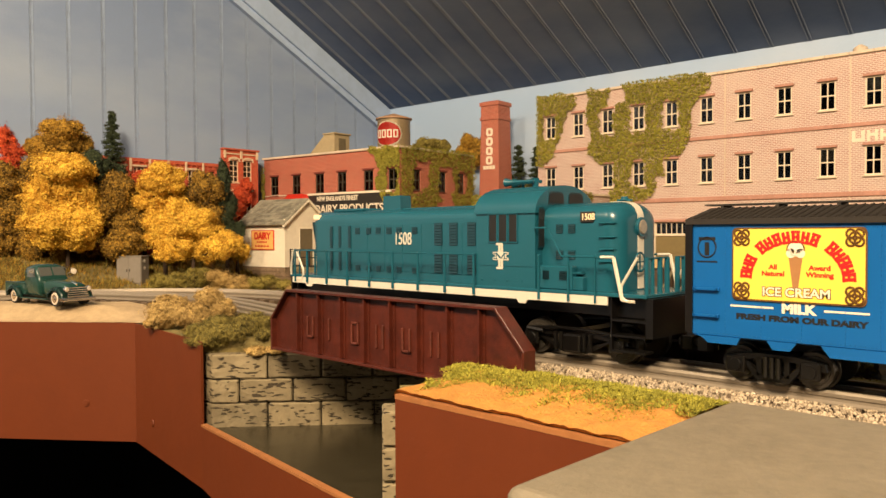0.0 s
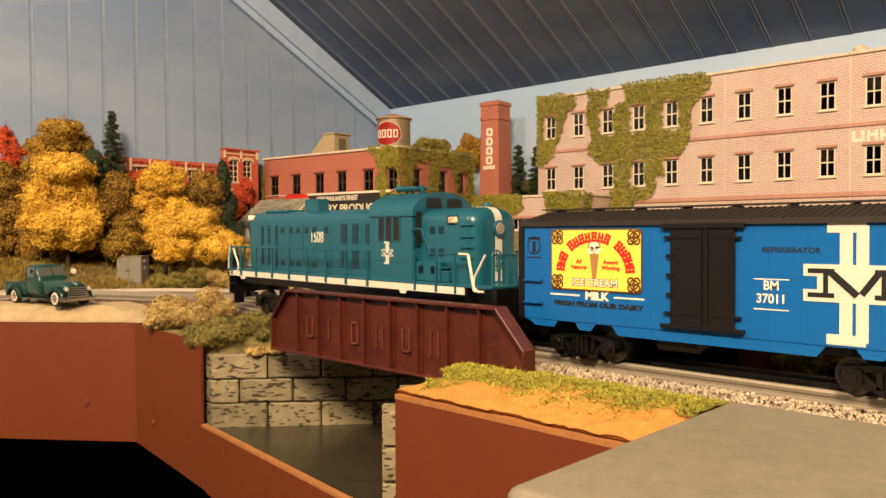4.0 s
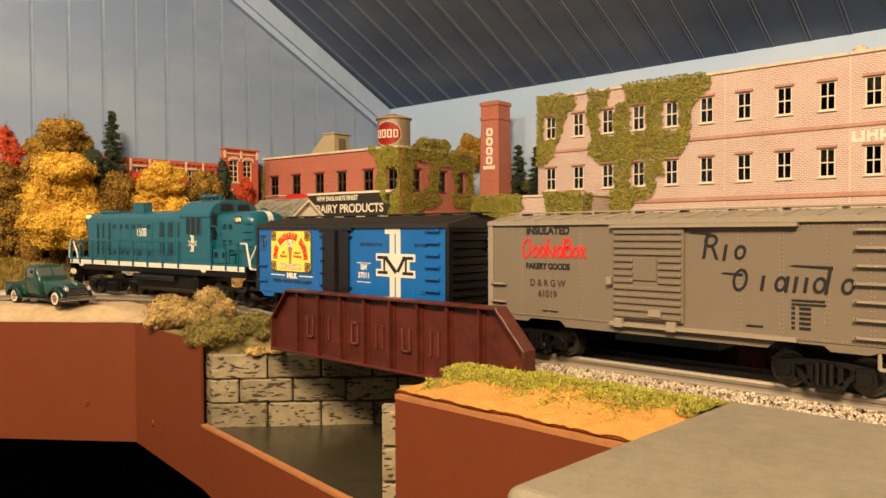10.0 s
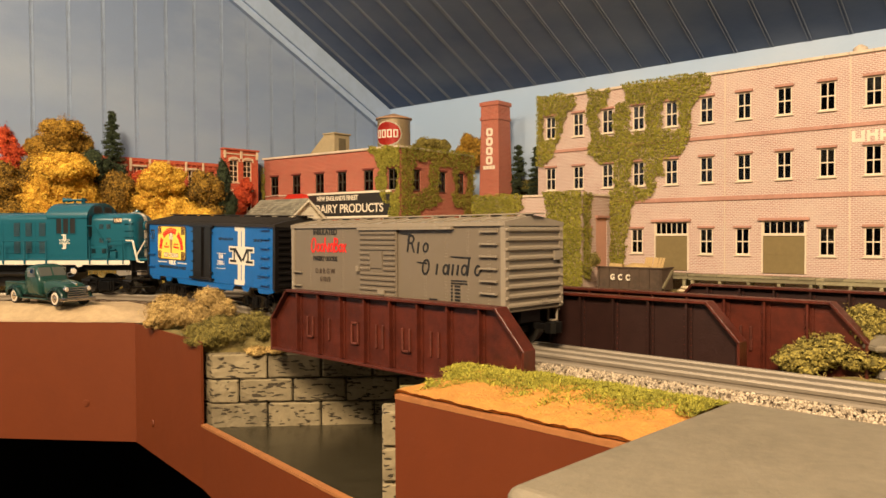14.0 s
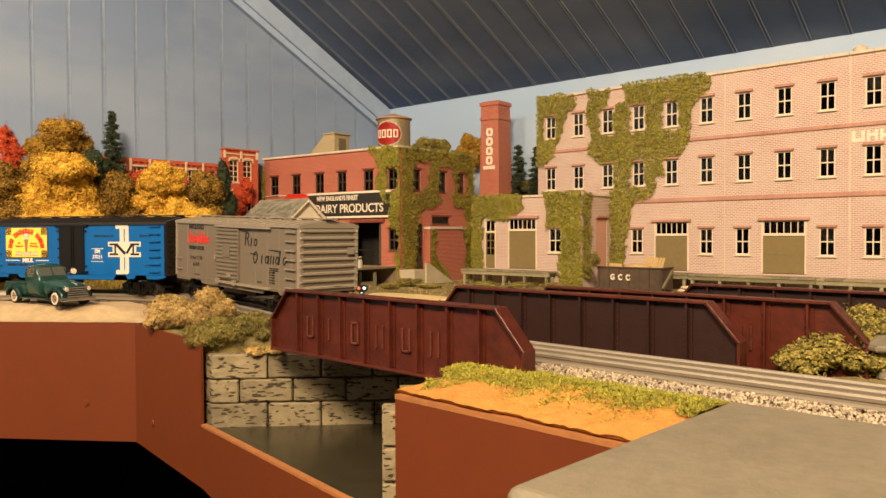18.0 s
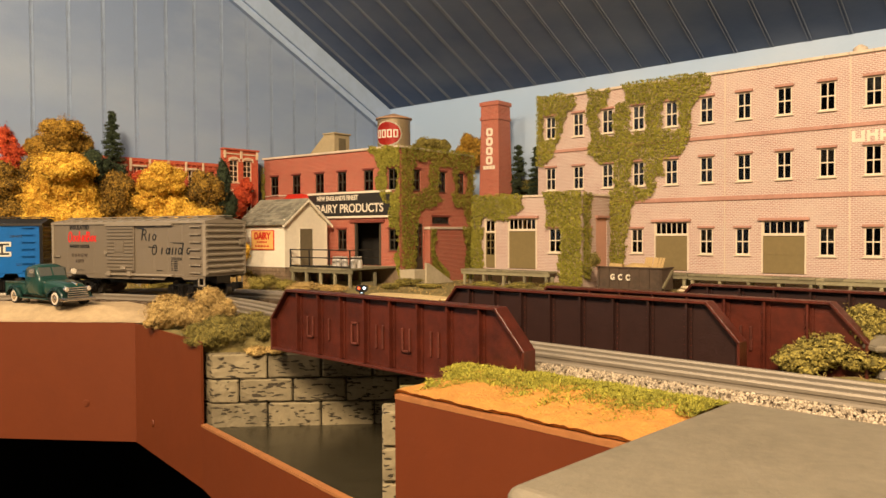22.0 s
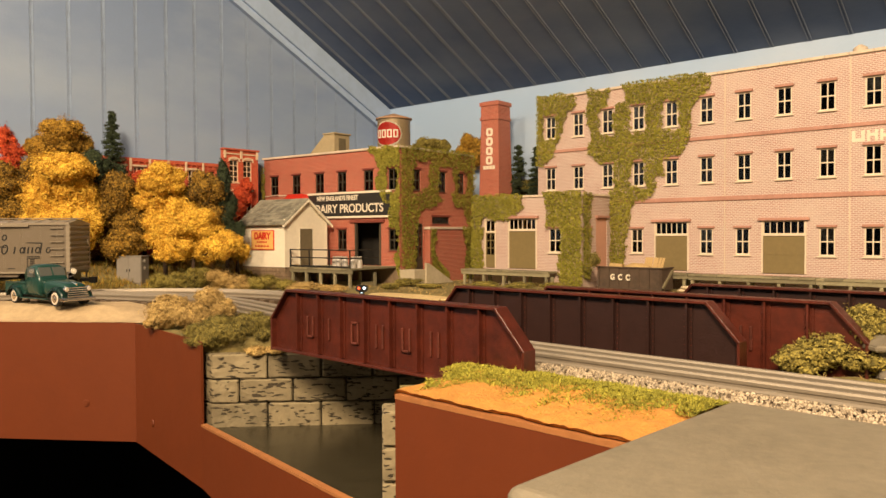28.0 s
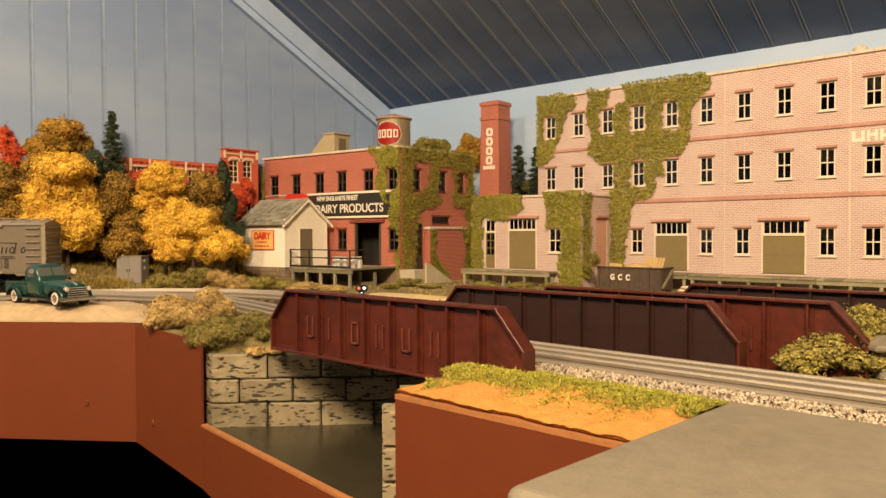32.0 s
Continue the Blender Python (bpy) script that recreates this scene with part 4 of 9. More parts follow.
    lettering("number", "1508", 0.0128, M_LOCOWHITE, root, Matrix.Translation((-0.0495, -0.0212, 0.0697)) @ UPRIGHT, "white road number 1508", 0.00008, 0.74)
    emblem(root, 0.0518, -0.0307, 0.0596, 0.0165, 0.0125, M_TEAL)
    # battery boxes beside the short hood
    for sd in (-1, 1):
        b = B()
        box(b, 0.0812, 0.112, min(sd * 0.0205, sd * 0.0285), max(sd * 0.0205, sd * 0.0285), 0.0405, 0.0545, 0.0006)
        bb = part("battery_box", b, M_TEAL, root)
        louvre(0.0885, 0.0490, 0.0060, 0.0050, 4, bb, 0.0285)
        louvre(0.1045, 0.0490, 0.0070, 0.0050, 4, bb, 0.0285)
        b = B()
        box(b, 0.112, 0.121, min(sd * 0.0205, sd * 0.0275), max(sd * 0.0205, sd * 0.0275), 0.0405, 0.0485, 0.0005)
        box(b, 0.112, 0.1195, min(sd * 0.0205, sd * 0.0270), max(sd * 0.0205, sd * 0.0270), 0.0500, 0.0510)
        part("step_box", b, M_TEAL, root)
    for z in (0.0795, 0.0715, 0.0645, 0.0575):
        for sd in (-1, 1):
            b = B()
            bar(b, [(XN - 0.0125, sd * SHW, z), (XN - 0.0120, sd * (SHW + 0.0016), z), (XN - 0.0040, sd * (SHW - 0.0006), z), (XN - 0.0035, sd * (SHW - 0.0028), z)], 0.00045)
            part("grab_iron", b, M_TEAL, root)
    b = B()
    for i in range(16):
        a0, a1 = i * math.tau / 16, (i + 1) * math.tau / 16
        rod(b, (XN + 0.0022, -0.0045 + 0.0055 * math.cos(a0), 0.0570 + 0.0055 * math.sin(a0)), (XN + 0.0022, -0.0045 + 0.0055 * math.cos(a1), 0.0570 + 0.0055 * math.sin(a1)), 0.0006, n=5)
        if i % 4 == 0:
            rod(b, (XN + 0.0022, -0.0045, 0.0570), (XN + 0.0022, -0.0045 + 0.0055 * math.cos(a0), 0.0570 + 0.0055 * math.sin(a0)), 0.0004, n=5)
    part("brake_wheel", b, M_TEAL, root)
    # handrails
    for sd in (-1, 1):
        y = sd * 0.0321
        xs = [-0.158 + i * 0.0235 for i in range(9)]
        for x in xs + [0.085, 0.112, 0.141]:
            b = B()
            rod(b, (x, y, 0.0345), (x, y, 0.0604), 0.0010, 0.0008, 8)
            bmesh.ops.create_icosphere(b, subdivisions=1, radius=0.0012, matrix=Matrix.Translation((x, y, 0.0604)))
            part("stanchion", b, M_TEAL, root)
        b = B()
        bar(b, [(-0.160, y, 0.0604), (0.0315, y, 0.0604)], 0.0006)
        bar(b, [(0.0810, y, 0.0770), (0.0935, y, 0.0770), (0.1060, y, 0.0604), (0.1477, y, 0.0604)], 0.0006)
        part("handrail", b, M_TEAL, root)
        b = B()
        bar(b, [(-0.158, y, 0.0604), (-0.163, y, 0.0604), (-0.1685, y, 0.050), (-0.1690, y, 0.040)], 0.00085)
        part("step_rail", b, M_LOCOWHITE, root, "white step handrail")
        b = B()
        bar(b, [(0.1477, y, 0.0604), (0.1610, y, 0.0604), (0.1648, y, 0.0370), (0.1679, y, 0.0365)], 0.00085)
        part("step_rail", b, M_LOCOWHITE, root, "white step handrail")
        for x in (-0.1735, 0.1735):
            b = B()
            for yy in (0.006, 0.014, 0.022, 0.0285):
                rod(b, (x, sd * yy, 0.039), (x, sd * yy, 0.0600), 0.0011 if yy < 0.02 else 0.0008, n=8)
            bar(b, [(x, sd * 0.005, 0.0600), (x, sd * 0.0285, 0.0600)], 0.0006)
            part("end_railing", b, M_TEAL, root)
            b = B()
            e = math.copysign(1, x)
            k = 0.0 if x > 0 else 0.0225
            bar(b, [(e * (0.1475 + k), sd * 0.0310, 0.0602), (e * (0.1378 + k), sd * 0.0310, 0.0448), (e * (0.1376 + k), sd * 0.0310, 0.0400), (e * (0.1405 + k), sd * 0.0310, 0.0365), (e * (0.1460 + k), sd * 0.0310, 0.0365)], 0.00085)
            part("grab_rail", b, M_LOCOWHITE, root, "white step handrail")
    # pilots, steps, tank
    for sx in (-1, 1):
        b = B()
        box(b, *sorted((sx * 0.1735, sx * 0.1765)), -0.0295, 0.0295, 0.0170, 0.0383)
        pl = part("pilot", b, M_CHASSIS, root, "black pilot plate")
        for sd in (-1, 1):
            for z in (0.0080, 0.0165, 0.0250):
                b = B()
                box(b, *sorted((sx * 0.158, sx * 0.1735)), *sorted((sd * 0.0205, sd * 0.0300)), z, z + 0.0012)
                part("step", b, M_CHASSIS, pl)
            b = B()
            box(b, *sorted((sx * 0.157, sx * 0.1583)), *sorted((sd * 0.0195, sd * 0.0300)), 0.0075, 0.0383)
            part("step_side", b, M_CHASSIS, pl)
        coupler(root, sx * 0.1765, sx)
    b = B()
    box(b, -0.048, 0.048, -0.0245, 0.0245, 0.0085, 0.0270, 0.004)
    rod(b, (-0.045, -0.0265, 0.023), (0.02, -0.0265, 0.023), 0.0032, n=12)
    rod(b, (-0.045, 0.0265, 0.023), (0.02, 0.0265, 0.023), 0.0032, n=12)
    part("fuel_tank", b, M_CHASSIS, root)
    fit_x(root, [(-0.20, -0.2025), (-0.1765, -0.1800), (-0.142, -0.1620), (0.031, 0.0310), (0.0815, 0.0795), (0.1222, 0.1115), (0.160, 0.1320), (0.1765, 0.1560), (0.20, 0.1820)], ("number", "emblem", "upright", "serif", "crossbar", "stroke", "short_hood", "nose_stripe", "headlight", "lens", "lifting_eye", "grab_iron", "brake_wheel", "grab_rail"))
    return root, trucks(root, (-0.1050, 0.1020), 0.0590, 0.0104, True), 0.105


def car_body(root, L, hw, paint, zb, ze):
    b = B()
    box(b, -L / 2, L / 2, -hw, hw, zb, ze, 0.0004)
    body = part("body", b, paint, root)
    return body


def ladder(root, x, sd, hw, z0, z1, n, w, material, rails=True):
    b = B()
    y = sd * hw
    for i in range(n):
        z = z0 + (z1 - z0) * (i + 0.5) / n
        box(b, x - w / 2, x + w / 2, min(y + sd * 0.0012, y + sd * 0.0022), max(y + sd * 0.0012, y + sd * 0.0022), z - 0.0005, z + 0.0005)
        for e in (-1, 1):
            box(b, x + e * w / 2 - 0.0005, x + e * w / 2 + 0.0005, min(y, y + sd * 0.0022), max(y, y + sd * 0.0022), z - 0.0007, z + 0.0007)
    if rails:
        for e in (-1, 1):
            box(b, x + e * w / 2 - 0.0005, x + e * w / 2 + 0.0005, min(y + sd * 0.0004, y + sd * 0.0012), max(y + sd * 0.0004, y + sd * 0.0012), z0, z1)
    part("ladder", b, material, root)


def rivet_line(b, x0, z0, x1, z1, y, pitch=0.0021, r=0.00042):
    n = max(1, int(math.hypot(x1 - x0, z1 - z0) / pitch))
    for i in range(n + 1):
        x, z = x0 + (x1 - x0) * i / n, z0 + (z1 - z0) * i / n
        s = math.copysign(r, y)
        vs = [b.verts.new(c) for c in ((x - r, y, z), (x, y, z - r), (x + r, y, z), (x, y, z + r), (x, y + s, z))]
        for i0, i1 in ((0, 1), (1, 2), (2, 3), (3, 0)):
            b.faces.new((vs[i0], vs[i1], vs[4]))


def end_ribs(root, x, sx, hw, zb, ze, n, material):
    b = B()
    for i in range(n):
        z = zb + (ze - zb) * (i + 0.5) / n
        h = (ze - zb) / n * 0.30
        prism(b, [(x, z - h), (x + sx * 0.0016, z - h * 0.35), (x + sx * 0.0016, z + h * 0.35), (x, z + h)], -hw * 0.93, hw * 0.93, "y")
    part("end_ribs", b, material, root)
    for sd in (-1, 1):
        b = B()
        box(b, min(x - sx * 0.003, x + sx * 0.0009), max(x - sx * 0.003, x + sx * 0.0009), min(sd * (hw - 0.003), sd * (hw + 0.0009)), max(sd * (hw - 0.003), sd * (hw + 0.0009)), zb, ze)
        part("corner_post", b, material, root)


def roof(root, L, hw, ze, zp, material, ribs, walk_m):
    b = B()
    prism(b, [(-hw - 0.0015, ze - 0.0026), (hw + 0.0015, ze - 0.0026), (hw + 0.0015, ze), (0.004, zp), (-0.004, zp), (-hw - 0.0015, ze)], -L / 2 - 0.001, L / 2 + 0.001, "x")
    rf = part("roof", b, material, root)
    b = B()
    for i in range(ribs):
        x = -L / 2 + 0.004 + (L - 0.008) * i / (ribs - 1)
        for sd in (-1, 1):
            p, q = Vector((x, sd * (hw + 0.001), ze + 0.0001)), Vector((x, sd * 0.005, zp - 0.0001))
            rod(b, p, q, 0.0010 if ribs < 30 else 0.0007, n=6)
    part("roof_ribs", b, material, rf)
    b = B()
    for y in (-0.0042, 0, 0.0042):
        box(b, -L / 2 - 0.004, L / 2 + 0.004, y - 0.0018, y + 0.0018, zp + 0.0012, zp + 0.0020)
    for i in range(9):
        x = -L / 2 + 0.006 + i * (L - 0.012) / 8
        box(b, x - 0.0008, x + 0.0008, -0.006, 0.006, zp - 0.0008, zp + 0.0012)
    part("running_board", b, walk_m, root)


def reefer():
    L, hw, zb, ze = 0.2475, 0.0322, 0.0225, 0.0805
    root = thing("refrigerator_car", Matrix.Translation((0.4727, 0, ZR)), "blue model refrigerator boxcar with a yellow ice cream billboard", "boxcar")
    car_body(root, L, hw, M_BLUE, zb, ze - 0.0015)
    roof(root, L, hw, ze, 0.0868, M_ROOFDUST, 64, M_ROOFDUST)
    for sx in (-1, 1):
        b = B()
        box(b, min(sx * L / 2, sx * (L / 2 - 0.003)), max(sx * L / 2, sx * (L / 2 - 0.003)), -hw - 0.0004, hw + 0.0004, zb, ze - 0.001)
        prism(b, [(-hw, ze - 0.001), (hw, ze - 0.001), (0, 0.0862)], sx * (L / 2 - 0.002), sx * L / 2, "x")
        for v in b.verts:
            v.co.x += sx * 0.0004
        part("end_wall", b, M_CARBLACK, root, "black ribbed car end")
        end_ribs(root, sx * (L / 2 + 0.0004), sx, hw, zb + 0.001, ze - 0.002, 10, M_CARBLACK)
        coupler(root, sx * L / 2, sx)
        b = B()
        rod(b, (sx * (L / 2 + 0.004), 0.012, 0.066), (sx * (L / 2 + 0.0055), 0.012, 0.066), 0.0065, n=18)
        part("brake_wheel", b, M_CARBLACK, root)
    # side sill skirt with its stepped tabs
    for sd in (-1, 1):
        y0, y1 = sorted((sd * (hw - 0.0008), sd * (hw + 0.0002)))
        b = B()
        prism(b, [(-0.120, zb), (-0.096, zb), (-0.098, zb - 0.0035), (-0.113, zb - 0.0035), (-0.116, zb - 0.001)], y0, y1, "y")
        prism(b, [(-0.083, zb), (-0.069, zb), (-0.072, zb - 0.004), (-0.080, zb - 0.004)], y0, y1, "y")
        prism(b, [(-0.058, zb), (0.056, zb), (0.052, zb - 0.0050), (-0.054, zb - 0.0050)], y0, y1, "y")
        prism(b, [(0.069, zb), (0.083, zb), (0.080, zb - 0.004), (0.072, zb - 0.004)], y0, y1, "y")
        prism(b, [(0.096, zb), (0.1215, zb), (0.1215, zb - 0.002), (0.113, zb - 0.0040), (0.098, zb - 0.0040)], y0, y1, "y")
        part("side_sill", b, M_BLUE, root)
        b = B()
        for x in (-0.1203, -0.1035, -0.0855, -0.0665, -0.0475, -0.0330, 0.0300, 0.048, 0.068, 0.088, 0.1085, 0.1205):
            rivet_line(b, x, zb + 0.001, x, ze - 0.004, sd * (hw + 0.00003))
        for z in (zb + 0.0015, ze - 0.0045):
            rivet_line(b, -L / 2 + 0.002, z, L / 2 - 0.002, z, sd * (hw + 0.00003))
        part("rivets", b, M_BLUE, root)
        # plug door
        b = B()
        y0, y1 = sorted((sd * hw, sd * (hw + 0.0016)))
        box(b, -0.0215, 0.0135, y0, y1, 0.0265, 0.0772, 0.0003)
        door = part("door", b, M_CARBLACK, root, "black insulated double door")
        b = B()
        box(b, -0.0045, -0.0035, *sorted((sd * (hw + 0.0014), sd * (hw + 0.0024))), 0.028, 0.0765)
        for z in (0.0325, 0.042, 0.052, 0.062, 0.0715):
            box(b, -0.0250, 0.0170, *sorted((sd * (hw + 0.0008), sd * (hw + 0.0020))), z - 0.0006, z + 0.0006) if z in (0.0325, 0.0715) else box(b, -0.0235, -0.0190, *sorted((sd * (hw + 0.0008), sd * (hw + 0.0022))), z - 0.0008, z + 0.0008)
        box(b, -0.0265, 0.0185, *sorted((sd * hw, sd * (hw + 0.0030))), 0.0250, 0.0268)
        box(b, -0.0265, 0.0185, *sorted((sd * hw, sd * (hw + 0.0026))), 0.0762, 0.0785)
        rod(b, (-0.001, sd * (hw + 0.0022), 0.028), (-0.001, sd * (hw + 0.0022), 0.0760), 0.0006, n=6)
        part("door_hardware", b, M_CARBLACK, door)
        ladder(root, 0.1085, sd, hw, 0.0225, 0.0800, 7, 0.013, M_BLUE, False)
        ladder(root, -0.1135, sd, hw, 0.026, 0.0525, 2, 0.0125, M_BLUE, False)
    y = -hw - 0.0001

    def sticker(name, x0, x1, z0, z1, m, lift, label=""):
        b = B()
        r = 0.0025 if (x1 - x0) > 0.03 else 0.0006
        pts = []
        for cx, cz, a0 in ((x1 - r, z1 - r, 0), (x0 + r, z1 - r, 90), (x0 + r, z0 + r, 180), (x1 - r, z0 + r, 270)):
            for k in range(4):
                a = radians(a0 + 30 * k)
                pts.append((cx + r * math.cos(a), cz + r * math.sin(a)))
        prism(b, pts, y - lift - 0.0002, y - lift, "y")
        return part(name, b, m, root, label)
    y = -hw - 0.0004
    x0, x1, z0, z1 = -0.1000, -0.0385, 0.0412, 0.0762
    sticker("billboard_border", x0, x1, z0, z1, M_GOLD, 0.0001, "brown-gold border of the billboard")
    sticker("billboard", x0 + 0.0008, x1 - 0.0008, z0 + 0.0008, z1 - 0.0008, M_YELLOW, 0.0003, "yellow billboard ground")
    # scroll corners
    for cx in (x0 + 0.0050, x1 - 0.0050):
        for cz in (z0 + 0.0048, z1 - 0.0048):
            b = B()
            for ax, az, r in ((0, 0, 0.0025), (0.0018, 0.0018, 0.0019), (-0.0018, 0.0018, 0.0019), (0.0018, -0.0018, 0.0019), (-0.0018, -0.0018, 0.0019)):
                for i in range(10):
                    a0, a1 = i * math.tau / 10, (i + 1) * math.tau / 10
                    rod(b, (cx + ax + r * math.cos(a0), y - 0.0005, cz + az + r * math.sin(a0)), (cx + ax + r * math.cos(a1), y - 0.0005, cz + az + r * math.sin(a1)), 0.00055, n=5)
            part("scroll", b, M_GOLD, root, "brown scrolled corner")
    # arched brand name as plain red blocks
    mid, lift = (x0 + x1) / 2, [0.00058]
    k = 17
    for i in range(k):
        if i in (3, 11):
            continue
        a = radians(176 - 172 * i / (k - 1))
        b = B()
        m = Matrix.Translation((mid + 0.0235 * math.cos(a), y - 0.00055, z0 + 0.0115 + 0.0190 * math.sin(a))) @ Matrix.Rotation(-(a - math.pi / 2), 4, "Y")
        e = 0.00002 * (i % 3)
        bits = [(-0.0018, -0.0004, -0.0026, 0.0026), (0.0004, 0.0018, -0.0026, 0.0026), (-0.0020, 0.0020, -0.0029, -0.0018)] + [(-0.0020, 0.0020, 0.0018, 0.0029), (-0.0012, 0.0012, -0.0006, 0.0006)][i % 2:]
        for q0, q1, r0, r1 in bits:
            e += 0.00002
            box(b, q0, q1, -0.00012 - e, 0, r0, r1, m=m)
        part("brand_mark", b, M_RED, root)
    b = B()
    prism(b, [(mid - 0.0032, 0.0625), (mid + 0.0032, 0.0625), (mid + 0.0012, 0.0478), (mid - 0.0012, 0.0478)], y - 0.0006, y - 0.0004, "y")
    part("cone", b, M_CONE, root, "brown wafer cone picture")
    b = B()
    for cx, cz, r in ((0, 0.0662, 0.0035), (-0.0022, 0.0642, 0.0022), (0.0022, 0.0642, 0.0022)):
        rod(b, (mid + cx, y - 0.0004, cz), (mid + cx, y - 0.0007, cz), r, n=18)
    part("scoop", b, M_SIGNWHITE, root, "white ice cream scoop picture")
    b = B()
    for i in range(14):
        a0, a1 = math.pi * i / 13 - 0.1, math.pi * (i + 1) / 13 - 0.1
        rod(b, (mid + 0.0040 * math.cos(a0), y - 0.0006, 0.0658 + 0.0040 * math.sin(a0)), (mid + 0.0040 * math.cos(a1), y - 0.0006, 0.0658 + 0.0040 * math.sin(a1)), 0.0003, n=5)
    part("scoop_outline", b, M_GOLD, root)

    def text(body, x, z, size, m, bold=0.0001, width=1.0, label=""):
        lettering("lettering", body, size, m, root, Matrix.Translation((x, y - lift[0], z)) @ UPRIGHT, label, bold, width, 0.00006)
    text("All\nNatural", mid - 0.0105, 0.0560, 0.0031, M_RED, 0.00012, 1.1)
    text("Award\nWinning", mid + 0.0108, 0.0560, 0.0031, M_RED, 0.00012, 1.1)
    text("ICE CREAM", mid, 0.0458, 0.0056, M_GOLD, 0.00046, 1.08)
    lettering("lettering", "ICE CREAM", 0.0056, M_SIGNWHITE, root, Matrix.Translation((mid, y - 0.00066, 0.0458)) @ UPRIGHT, "", 0.00014, 1.08, 0.00006)
    y, lift[0] = -hw + 0.00015, 0.00022
    text("MILK", mid + 0.001, 0.0382, 0.0062, M_SIGNWHITE, 0.00035, 1.1, "white word MILK")
    for xa, xb in ((x0 - 0.001, mid - 0.0105), (mid + 0.0125, x1 + 0.001)):
        b = B()
        box(b, xa, xb, y - 0.0003, y, 0.0378, 0.0387)
        part("rule", b, M_SIGNWHITE, root)
    text("FRESH FROM OUR DAIRY", mid + 0.001, 0.0332, 0.0036, M_BLACKINK, 0.00022, 1.42)
    text("BM\n37011", 0.0310, 0.0455, 0.0062, M_SIGNWHITE, 0.0001, 0.9, "white reporting marks")
    for z in (0.0515, 0.0372):
        b = B()
        box(b, 0.0225, 0.0395, y - 0.0003, y, z, z + 0.0005)
        part("rule", b, M_SIGNWHITE, root)
    text("REFRIGERATOR", 0.0400, 0.0655, 0.0034, M_BLACKINK, 0.0001, 1.1)
    text("SERVICE", 0.0955, 0.0655, 0.0034, M_BLACKINK, 0.0001, 1.1)
    emblem(root, 0.0680, y, 0.0510, 0.0545, 0.0440)
    # small oval seal
    b = B()
    for i in range(18):
        a0, a1 = i * math.tau / 18, (i + 1) * math.tau / 18
        rod(b, (-0.1135 + 0.0048 * math.cos(a0), y - 0.0002, 0.0665 + 0.0050 * math.sin(a0)), (-0.1135 + 0.0048 * math.cos(a1), y - 0.0002, 0.0665 + 0.0050 * math.sin(a1)), 0.0004, n=5)
    box(b, -0.1147, -0.1123, y - 0.0003, y, 0.0625, 0.0690)
    box(b, -0.1180, -0.1090, y - 0.0003, y, 0.0700, 0.0716)
    box(b, -0.1190, -0.1080, y - 0.0003, y, 0.0590, 0.0597)
    part("seal", b, M_BLACKINK, root, "dark oval seal in plain shapes")
    b = B()
    for x, w in ((0.0980, 0.006),):
        box(b, x - w / 2, x + w / 2, y - 0.0003, y, 0.0315, 0.0321)
        box(b, x - w / 2, x + w / 2, y - 0.0003, y, 0.0335, 0.0341)
    part("fine_print", b, M_BLACKINK, root)
    b = B()
    box(b, -L / 2 + 0.003, L / 2 - 0.003, -0.010, 0.010, 0.0155, zb + 0.001)
    box(b, -0.04, -0.01, -0.020, -0.006, 0.010, 0.020, 0.003)
    part("underframe", b, M_CHASSIS, root)
    fit_x(root, [(-0.2, -0.1931), (0.2, 0.1931)])
    return root, trucks(root, (-0.0802, 0.0802), 0.0350, 0.0088), 0.0802


